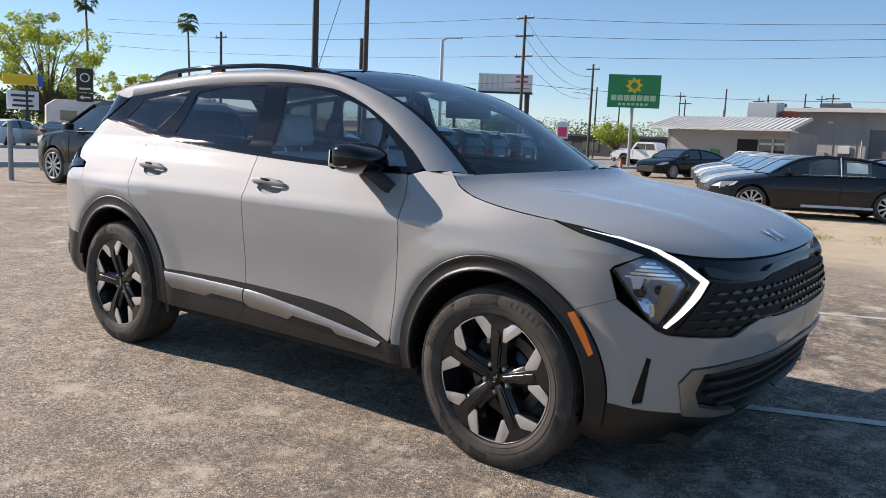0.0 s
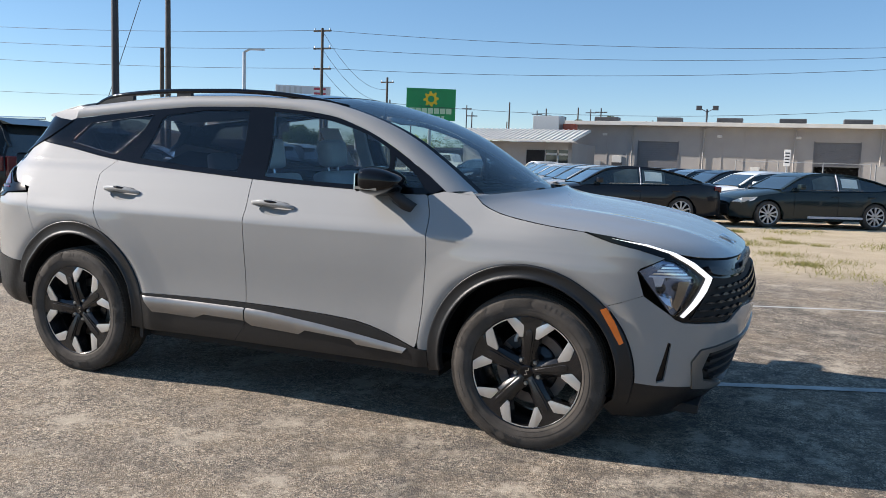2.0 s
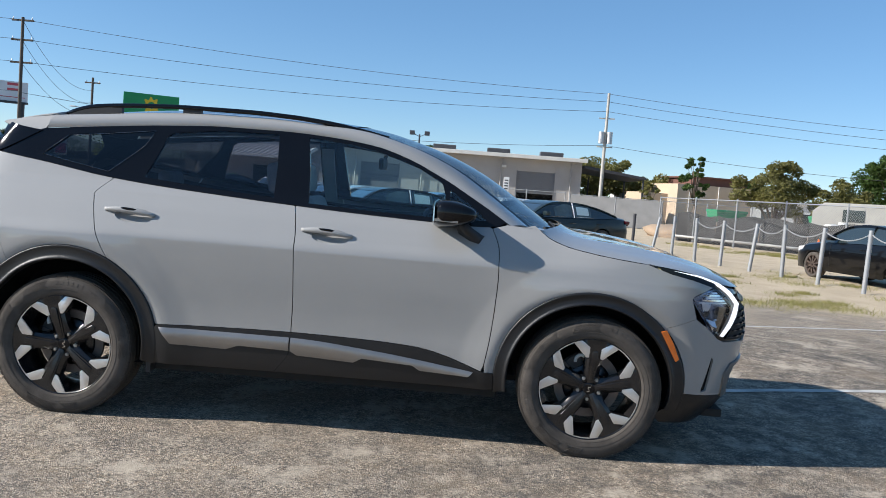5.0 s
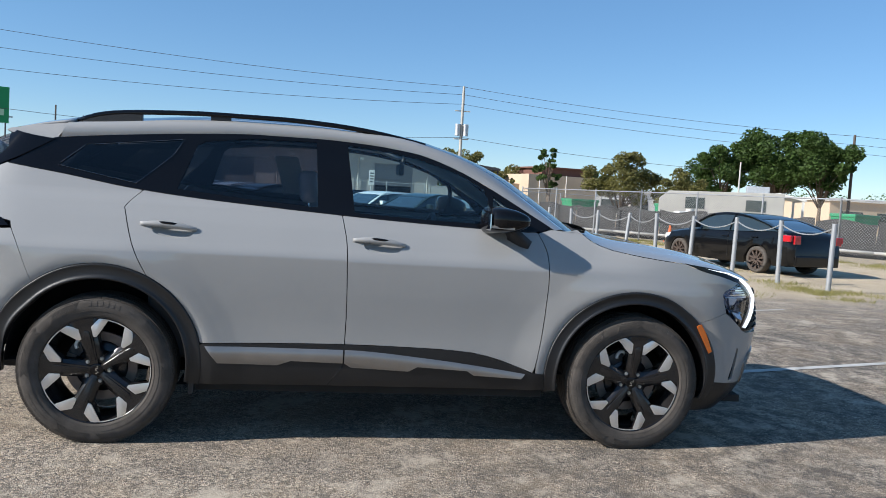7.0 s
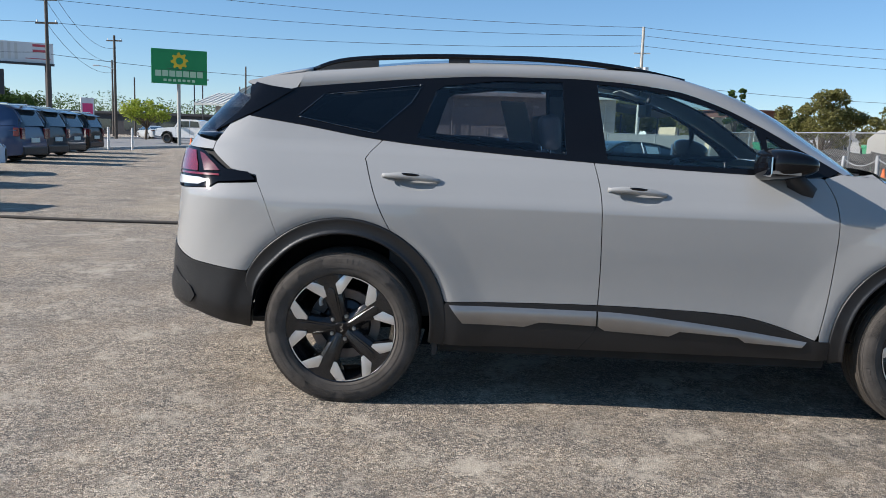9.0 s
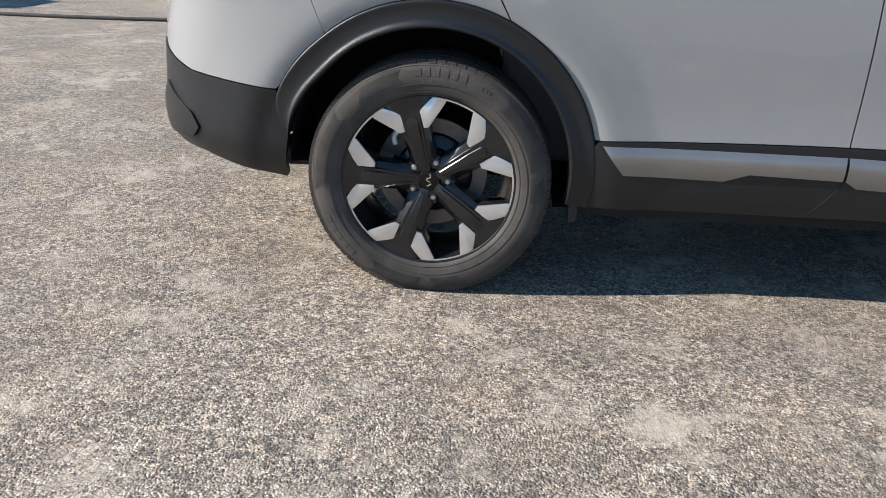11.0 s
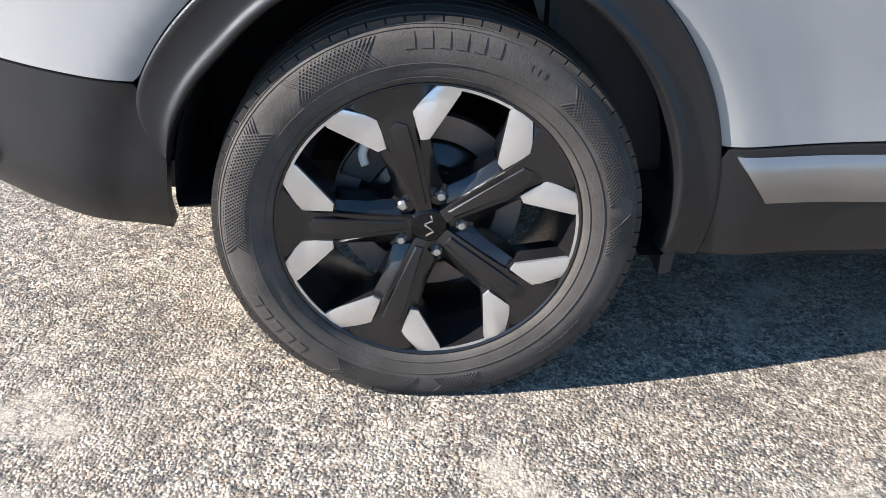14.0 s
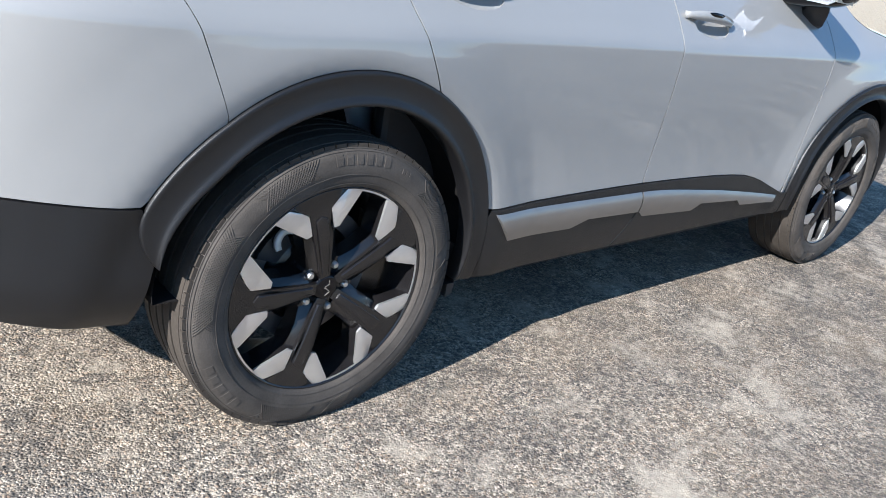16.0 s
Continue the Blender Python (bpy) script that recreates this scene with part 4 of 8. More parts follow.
# under-body: dark inner shell, wheel wells, floor
for f in (False, True):
    shell = [(-0.45, 0.43), (-0.47, 0.55), (-0.6, 0.6), (-1.2, 0.6), (-1.5, 0.6), (-1.5, 1.2), (-0.7, 1.2), (-0.45, 1.30)] + on_line(lambda x: belt(x) - 0.03, -0.2, 2.1, 20) + [(2.35, 1.12), (2.6, 1.04), (3.0, 0.99), (3.2, 0.9), (3.25, 0.6), (3.2, 0.30)]
    shell += arc(*AF, RI + 0.015, -12, 192, 40) + [(2.3, 0.30), (0.5, 0.30)] + arc(*AR, RI + 0.020, -14, 176, 40)
    panel("inner_shell", shell, skin, UNDERBODY, car, "", flip=f, offset=-0.022, depth=0.0, step=0.06)
    s = 1 if f else -1
    for cx, cz in (AR, AF):
        bm = bmesh.new()
        rings = []
        for y, r in ((0.885, RI + 0.017), (0.86, RI + 0.018), (0.60, RI + 0.018)):
            rings.append([bm.verts.new((cx + r * math.cos(radians(a)), s * y, max(0.40 if 90 < a else 0.30, cz + r * math.sin(radians(a))))) for a in range(-30, 211, 8)])
        for p, q in zip(rings, rings[1:]):
            for i in range(len(p) - 1):
                bm.faces.new((p[i], p[i + 1], q[i + 1], q[i]))
        bm.faces.new(rings[-1])
        part("wheel_well", bm, WELL_FELT, car)
bm = bmesh.new()
box(bm, (-0.55, -0.60, 0.30), (3.45, 0.60, 0.36))
box(bm, (-0.85, -0.55, 0.40), (-0.5, 0.55, 0.46))
box(bm, (0.46, -0.80, 0.25), (2.28, 0.80, 0.30))
box(bm, (3.05, -0.70, 0.22), (3.50, 0.70, 0.26))
part("floor_pan", bm, UNDERBODY, car)
bm = bmesh.new()
box(bm, (2.2, -0.72, 0.60), (2.34, 0.72, 1.12))
part("bulkhead", bm, UNDERBODY, car)
bm = bmesh.new()
box(bm, (3.16, -0.66, 0.30), (3.22, 0.66, 0.92))
part("radiator_panel", bm, UNDERBODY, car)
bm = bmesh.new()
box(bm, (-0.80, -0.62, 0.42), (-0.74, 0.62, 1.0))
part("rear_panel", bm, UNDERBODY, car)

for s in (-1, 1):
    bm = bmesh.new()
    prism(bm, [(0.425, 0.40), (0.462, 0.40), (0.452, 0.245), (0.430, 0.240)], 0.19, lambda u, v, d: (u, s * (0.665 + d), v), 0.004)
    part("mud_flap", bm, DARK_TRIM, car, "small black mud flap")

# ---- wheels ----
def wheel_part(parent):
    """One wheel about the origin, its face towards -y."""
    w = thing("wheel")
    w.parent = parent
    w["label"] = "black and machined five-spoke alloy wheel with a ribbed tyre"
    half = 0.1175
    prof = [(0.2620, -0.103), (0.2670, -0.110), (0.282, -0.117), (0.312, -0.121), (0.338, -0.117), (0.354, -0.107), (0.366, -0.091)]
    depth = curve_fn([r for r, _ in prof], [y for _, y in prof])
    prof = [(prof[0][0] + (prof[-1][0] - prof[0][0]) * k / 22, depth(prof[0][0] + (prof[-1][0] - prof[0][0]) * k / 22)) for k in range(23)]
    tyre = part("tyre", lathe(prof + [(r, -y) for r, y in prof[::-1]], 96), RUBBER, w, "", smooth=True)
    bm = bmesh.new()
    ribs = [(-0.092, -0.060), (-0.054, -0.020), (-0.014, 0.014), (0.020, 0.054), (0.060, 0.092)]
    for a, b in ribs:
        ring = lathe([(0.358, a), (0.371 if abs(a) < 0.08 else 0.368, a + 0.002), (0.371 if abs(b) < 0.08 else 0.368, b - 0.002), (0.358, b)], 96)
        me = bpy.data.meshes.new("t")
        ring.to_mesh(me)
        ring.free()
        bm.from_mesh(me)
        bpy.data.meshes.remove(me)
    for k in range(78):
        a = 2 * math.pi * k / 78
        for s in (-1, 1):
            m = Matrix.Rotation(-a, 4, "Y") @ Matrix.Translation((0.3615, s * 0.0905, 0))
            box(bm, (-0.006, -0.014, -0.0130), (0.0042, 0.010, 0.0130), 0, m)
    part("tread", bm, TREAD, tyre, "dusty tread blocks", angle=35)
    # raised marks on the side wall: blocks in place of letters, fields of fine hatching
    def mark(bm, r0, r1, a0, a1, up=0.0022, lean=0.0):
        n = 6 if r1 - r0 > 0.03 else 3
        rows = []
        for i in range(n + 1):
            t = i / n
            r = r0 + (r1 - r0) * t
            top = [(r * math.cos(a + lean * t), depth(r) - up, r * math.sin(a + lean * t)) for a in (a0, a1)]
            low = [(x, y + up + 0.001, z) for x, y, z in top]
            rows.append([bm.verts.new(p) for p in (low[0], top[0], top[1], low[1])])
        for p, q in zip(rows, rows[1:]):
            for i in range(3):
                bm.faces.new((p[i], p[i + 1], q[i + 1], q[i]))
        bm.faces.new(rows[0]), bm.faces.new(rows[-1])

    for centre, count, size, r0, r1 in ((88, 6, 4.6, 0.322, 0.346), (64, 3, 2.2, 0.324, 0.334), (218, 5, 5.4, 0.322, 0.346), (322, 7, 2.6, 0.326, 0.340)):
        for k in range(count):
            bm = bmesh.new()
            a = radians(centre + (k - count / 2) * size)
            mark(bm, r0, r1, a, a + radians(size * 0.66), 0.0012)
            part("sidewall_block", bm, RUBBER, tyre, "raised rubber block")
    for centre, span in ((118, 22), (165, 38), (30, 34), (252, 24), (0, 9), (280, 11)):
        bm = bmesh.new()
        n = int(span * 0.9)
        for k in range(n):
            a = radians(centre - span / 2 + span * k / n)
            mark(bm, 0.307, 0.348, a, a + radians(0.40), 0.0018, radians(6))
            mark(bm, 0.307, 0.348, a + radians(6), a + radians(6.40), 0.0017, radians(-6))
        tagged(part("sidewall_hatching", bm, RUBBER, tyre, "fine raised crosshatching"), kind="stuff")
    for r in (0.3505, 0.3555, 0.3605, 0.2985, 0.2755):
        y = depth(r)
        part("rib", lathe([(r - 0.0012, y + 0.001), (r, y - 0.0016), (r + 0.0012, y + 0.001)], 96), RUBBER, tyre, "", smooth=True)
    # rim
    rim = part("rim", lathe([(0.2525, -0.1010), (0.2582, -0.1025), (0.2600, -0.1070), (0.2630, -0.1070), (0.2645, -0.092)], 96), WHEEL_BLACK, w, "black rim flange", smooth=True)
    part("barrel", lathe([(0.2525, -0.1015), (0.250, -0.092), (0.243, -0.070), (0.228, -0.03), (0.222, 0.04), (0.235, 0.10)], 72), WHEEL_BLACK, rim, "", smooth=True)

    def face(a):
        c, s = math.cos(a), math.sin(a)
        return lambda u, v, d: (0.952 * (c * u - s * v), -0.103 + 0.022 * max(0, (0.15 - u) / 0.15) + d, 0.952 * (s * u + c * v))

    def polar(r, deg):
        return (r * math.cos(radians(deg)), r * math.sin(radians(deg)))

    for k in range(5):
        a = radians(36 + 72 * k)
        f3 = face(a)
        bm = bmesh.new()
        flank = [(0.030, 0.0150), (0.10, 0.0205), (0.150, 0.0255), (0.172, 0.0290), (0.229, 0.0280)]
        tip = [polar(0.2710, q) for q in (-17, -13, -9, -4.5, 0, 4.5, 9, 13, 17)]
        prism(bm, [(u, -v) for u, v in flank] + tip + flank[::-1], 0.045, f3, 0.0042)
        part("spoke", bm, WHEEL_BLACK, w, "gloss black spoke", angle=40)
        bm = bmesh.new()
        prism(bm, [(0.045, -0.009), (0.16, -0.0145), (0.205, -0.0165), (0.215, 0.0), (0.205, 0.0165), (0.16, 0.0145), (0.045, 0.009)], 0.006, lambda u, v, d: (f3(u, v, d)[0], f3(u, v, d)[1] - 0.0042, f3(u, v, d)[2]), 0.0035)
        part("spoke_ridge", bm, WHEEL_BLACK, w, "", angle=30)
        for s in (-1, 1):
            turn = (lambda q: q) if s > 0 else (lambda q: q[::-1])
            bm = bmesh.new()
            blade = [(0.1722, 0.0302), (0.1702, 0.0455), polar(0.2607, 26.2), polar(0.2710, 26.2), polar(0.2710, 21.5), polar(0.2710, 17.2), (0.2292, 0.0294)]
            prism(bm, turn([(u, s * v) for u, v in blade]), 0.006, f3, 0.0012)
            part("blade", bm, MACHINED, w, "bright machined spoke face", angle=40)
            bm = bmesh.new()
            under = [(0.165, 0.026), (0.1700, 0.0462), polar(0.2612, 26.4), polar(0.2690, 26.4), polar(0.2690, 17), (0.225, 0.026)]
            prism(bm, turn([(u, s * v) for u, v in under]), 0.060, lambda u, v, d: (f3(u, v, d)[0], f3(u, v, d)[1] + 0.006, f3(u, v, d)[2]), 0.002)
            part("blade_back", bm, WHEEL_BLACK, w, "", angle=40)
            bm = bmesh.new()
            web = [(0.045, 0.010), (0.066, 0.046), (0.110, 0.0405), (0.169, 0.0465), (0.172, 0.026), (0.10, 0.018)]
            prism(bm, turn([(u, s * v) for u, v in web]), 0.05, lambda u, v, d: (f3(u, v, d)[0], f3(u, v, d)[1] + 0.006 + 0.55 * max(0.0, abs(v) - 0.022), f3(u, v, d)[2]), 0.002)
            part("spoke_web", bm, WHEEL_BLACK, w, "", angle=40)
        # bright lip across the window between two spokes
        bm = bmesh.new()
        arcs = [36 - 9.9 + 19.8 * q / 8 for q in range(9)]
        prism(bm, [polar(0.2662, q) for q in arcs[::-1]] + [polar(0.2710, q) for q in arcs], 0.004, f3)
        part("rim_lip", bm, MACHINED, w, "thin machined rim lip")
        an = radians(72 * k)
        cx, cz = 0.0575 * math.cos(an), 0.0575 * math.sin(an)
        bm = bmesh.new()
        rod(bm, (cx, -0.050, cz), (cx, -0.078, cz), 0.0108, 0.0102, 6)
        rod(bm, (cx, -0.078, cz), (cx, -0.083, cz), 0.0092, 0.0062, 14)
        part("wheel_nut", bm, NUT_STEEL, w, "bright wheel nut", angle=40)
        bm = bmesh.new()
        rod(bm, (cx, -0.020, cz), (cx, -0.072, cz), 0.025, 0.0215, 20)
        part("nut_seat", bm, WHEEL_BLACK, w, "", angle=40)
    part("hub", lathe([(0.0, -0.058), (0.05, -0.058), (0.078, -0.050), (0.085, -0.02), (0.085, 0.03)], 40), WHEEL_BLACK, w, "", smooth=True)
    cap = part("hub_cap", lathe([(0.0, -0.0860), (0.026, -0.0858), (0.030, -0.0845), (0.0335, -0.080), (0.0345, -0.05)], 40), GLOSS_BLACK, w, "gloss black hub cap with a small bright emblem", smooth=True)
    bm = bmesh.new()
    for poly in ([(-0.021, -0.004), (-0.017, -0.004), (-0.009, 0.008), (-0.012, 0.010)], [(-0.010, 0.010), (-0.008, 0.006), (0.000, -0.008), (0.003, -0.006)], [(0.002, -0.008), (0.005, -0.007), (0.012, 0.006), (0.009, 0.007)], [(0.010, 0.006), (0.013, 0.006), (0.021, 0.004), (0.020, 0.001)]):
        prism(bm, [(v * 1.0, u) for u, v in poly], 0.002, lambda u, v, d: (u, -0.0872 + d, v))
    part("emblem", bm, CHROME, cap, "bright emblem shape")
    # brake
    part("brake_disc", lathe([(0.128, 0.0), (0.172, 0.0), (0.172, 0.022), (0.128, 0.022)], 60), DISC_STEEL, w, "brown brake disc", angle=40)
    part("brake_drum", lathe([(0.0, -0.01), (0.12, -0.008), (0.128, 0.004), (0.128, 0.03)], 40), WHEEL_BLACK, w, "", smooth=True)
    bm = bmesh.new()
    outer = [(0.170 * math.cos(radians(q)), 0.170 * math.sin(radians(q))) for q in range(124, 161, 6)]
    inner = [(0.112 * math.cos(radians(q)), 0.112 * math.sin(radians(q))) for q in range(158, 124, -6)]
    prism(bm, outer + inner, 0.060, lambda u, v, d: (u, -0.018 + d, v), 0.010)
    caliper = part("brake_caliper", bm, CALIPER_DARK, w, "dark cast brake caliper", angle=40)
    bm = bmesh.new()
    sweep(bm, [(r * math.cos(radians(q)), -0.030, r * math.sin(radians(q))) for q, r in flow([(116, 0.118), (121, 0.150), (129, 0.168), (138, 0.160), (143, 0.142)], 4)], [(-0.007, -0.006), (0.007, -0.006), (0.009, 0.004), (0.0, 0.009), (-0.009, 0.004)], up=Vector((0, 1, 0)))
    part("bracket", bm, CAST_IRON, caliper, "pale cast caliper bracket", smooth=True)
    return w


first = wheel_part(car)
SPIN_REAR, SPIN_FRONT = 3.0, 22.0
first.matrix_basis = pose(0, -0.800, HUB_Z, 0, 0, 0) @ Matrix.Rotation(radians(SPIN_REAR), 4, "Y")
for x, s, spin in ((WHEELBASE, -1, SPIN_FRONT), (0, 1, 20), (WHEELBASE, 1, 50)):
    copy_thing(first, pose(x, s * 0.800, HUB_Z, 0, 0, 0 if s < 0 else 180) @ Matrix.Rotation(radians(spin), 4, "Y"))
for ob in car.children:
    if ob.name.startswith("wheel") and not ob.children and ob.type == "EMPTY":
        bpy.data.objects.remove(ob)

# ---- cabin ----
def cushion(name, pts, half, y, mat, parent, round_=0.05, label=""):
    """A padded slab: side outline pts (x, z), centred at y."""
    bm = bmesh.new()
    prism(bm, pts, 2 * half, lambda u, v, d: (u, y - half + d, v))
    bmesh.ops.bevel(bm, geom=bm.edges[:], offset=round_, segments=3, affect="EDGES", profile=0.6, clamp_overlap=True)
    return part(name, bm, mat, parent, label, smooth=True)


for y in (-0.37, 0.37):
    seat = thing("front_seat")
    seat.parent = car
    seat["label"] = "grey upholstered front seat"
    cushion("seat_cushion", [(1.20, 0.46), (1.20, 0.62), (1.68, 0.66), (1.70, 0.48)], 0.25, y, SEAT_CLOTH, seat)
    cushion("backrest", [(1.12, 0.58), (0.94, 1.18), (1.06, 1.20), (1.26, 0.62)], 0.24, y, SEAT_CLOTH, seat)
    cushion("headrest", [(0.93, 1.22), (0.91, 1.39), (1.01, 1.40), (1.03, 1.22)], 0.13, y, SEAT_CLOTH, seat, 0.04)
    for s in (-0.06, 0.06):
        bm = bmesh.new()
        rod(bm, (0.985, y + s, 1.15), (0.965, y + s, 1.25), 0.008)
        part("headrest_rod", bm, CHROME, seat)
bench = thing("rear_bench")
bench.parent = car
bench["label"] = "grey upholstered rear bench"
cushion("seat_cushion", [(0.28, 0.48), (0.28, 0.64), (0.76, 0.68), (0.78, 0.50)], 0.62, 0, SEAT_CLOTH, bench)
cushion("backrest", [(0.22, 0.60), (0.02, 1.14), (0.13, 1.16), (0.36, 0.64)], 0.62, 0, SEAT_CLOTH, bench)
for y in (-0.38, 0.38):
    cushion("headrest", [(0.01, 1.16), (0.0, 1.28), (0.09, 1.29), (0.11, 1.16)], 0.13, y, SEAT_CLOTH, bench, 0.04)
dash = thing("dashboard")
dash.parent = car
dash["label"] = "dark dashboard with a steering wheel"
cushion("panel", [(1.88, 0.70), (1.86, 0.98), (1.98, 1.06), (2.36, 1.10), (2.36, 0.70)], 0.69, 0, DARK_TRIM, dash)
ring = lathe([(0.18 + 0.016 * math.cos(2 * math.pi * k / 8), 0.016 * math.sin(2 * math.pi * k / 8)) for k in range(8)], 36, "Y", True)
box(ring, (-0.05, -0.02, -0.06), (0.05, 0.02, 0.05), 0.01)
for a in (0, 180, 270):
    c, s2 = math.cos(radians(a)), math.sin(radians(a))
    rod(ring, (0, 0, 0), (0.175 * c, 0, 0.175 * s2), 0.014)
wheel_ob = part("steering_wheel", ring, DARK_TRIM, dash, "", smooth=True)
wheel_ob.matrix_basis = pose(1.72, 0.37, 0.99, 0, 0, 90) @ pose(0, 0, 0, 24, 0, 0)
cushion("headliner", [(-0.2, 1.50), (0.3, 1.555), (1.25, 1.555), (1.25, 1.57), (0.3, 1.57), (-0.2, 1.52)], 0.50, 0, HEADLINER, car, 0.004)
bm = bmesh.new()
box(bm, (1.50, -0.12, 1.40), (1.53, 0.12, 1.47), 0.012)
rod(bm, (1.52, 0, 1.46), (1.56, 0, 1.56), 0.012)
part("inner_mirror", bm, DARK_TRIM, car)
for y in (-0.38, 0.38):
    cushion("sun_visor", [(1.40, 1.545), (1.55, 1.50), (1.56, 1.51), (1.41, 1.555)], 0.14, y * 0.93, HEADLINER, car, 0.004)
cushion("cargo_cover", [(-0.75, 1.0), (-0.75, 1.02), (0.0, 1.08), (0.0, 1.06)], 0.62, 0, DARK_TRIM, car, 0.004)
for s in (-1, 1):
    # inner door panels and pillars
    bm = bmesh.new()
    box(bm, (0.2, min(s * 0.70, s * 0.75), 0.40), (2.15, max(s * 0.70, s * 0.75), 1.12), 0.02)
    part("door_lining", bm, DARK_TRIM, car)
    bm = bmesh.new()
    sweep(bm, [(1.09, s * 0.69, 1.16), (1.08, s * 0.59, 1.34), (1.07, s * 0.535, 1.51)], [(-0.015, -0.04), (0.015, -0.04), (0.015, 0.04), (-0.015, 0.04)], up=Vector((1, 0, 0)))
    part("belt_pillar", bm, HEADLINER, car)
STICKER = material("paper_sticker", (0.88, 0.88, 0.87), 0.7, 0.0, 0.03, 20.0)
panel("window_sticker", [(0.80, 1.24), (0.96, 1.235), (0.88, 1.48), (0.73, 1.48)], skin, STICKER, car, "white paper sticker inside the far window", flip=True, offset=-0.012, depth=0.0, step=0.05)
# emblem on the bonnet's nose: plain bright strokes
bm = bmesh.new()
for poly in ([(-0.085, 0.0), (-0.072, 0.0), (-0.040, 0.030), (-0.050, 0.034)], [(-0.062, 0.034), (-0.052, 0.034), (-0.030, 0.0), (-0.040, -0.002)], [(-0.022, 0.0), (-0.010, 0.0), (-0.010, 0.034), (-0.022, 0.034)], [(0.0, 0.0), (0.010, 0.0), (0.038, 0.034), (0.028, 0.036)], [(0.030, 0.034), (0.040, 0.034), (0.068, 0.0), (0.056, 0.0)]):
    prism(bm, poly, 0.004, lambda u, v, d: tuple(hood_point(0.885 + v * 1.9, abs(u) / 0.80) * 1.0 + Vector((0.004 - d, 0, 0.006 - d))) if u <= 0 else (lambda q: (q.x + 0.004 - d, -q.y, q.z + 0.005 - d))(hood_point(0.885 + v * 1.9, abs(u) / 0.80)))
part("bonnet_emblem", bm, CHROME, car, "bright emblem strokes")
# wipers lying along the foot of the screen
for u0, u1 in ((0.74, 0.05), (-0.02, -0.62)):
    bm = bmesh.new()
    sweep(bm, [screen_point(n - 1 - (k // 6), u0 + (u1 - u0) * k / 8, -0.002) for k in range(9)], [(-0.008, -0.006), (0.008, -0.006), (0.006, 0.008), (-0.006, 0.008)])
    part("wiper", bm, DARK_TRIM, car)

# ---- ground ----
def ground_z(x, y):
    """The lot rises gently under the car and levels out beyond it."""
    t = math.tan(radians(SLOPE))
    near = t * max(-9.0, min(y, 3.0))
    k = min(1.0, max(0.0, (y - 1.5) / 8.0))
    k = k * k * (3 - 2 * k)
    e = min(1.0, max(0.0, (2.0 - x) / 14.0))
    far = -0.08 + 0.14 * e * e * (3 - 2 * e)
    return near * (1 - k) + far * k


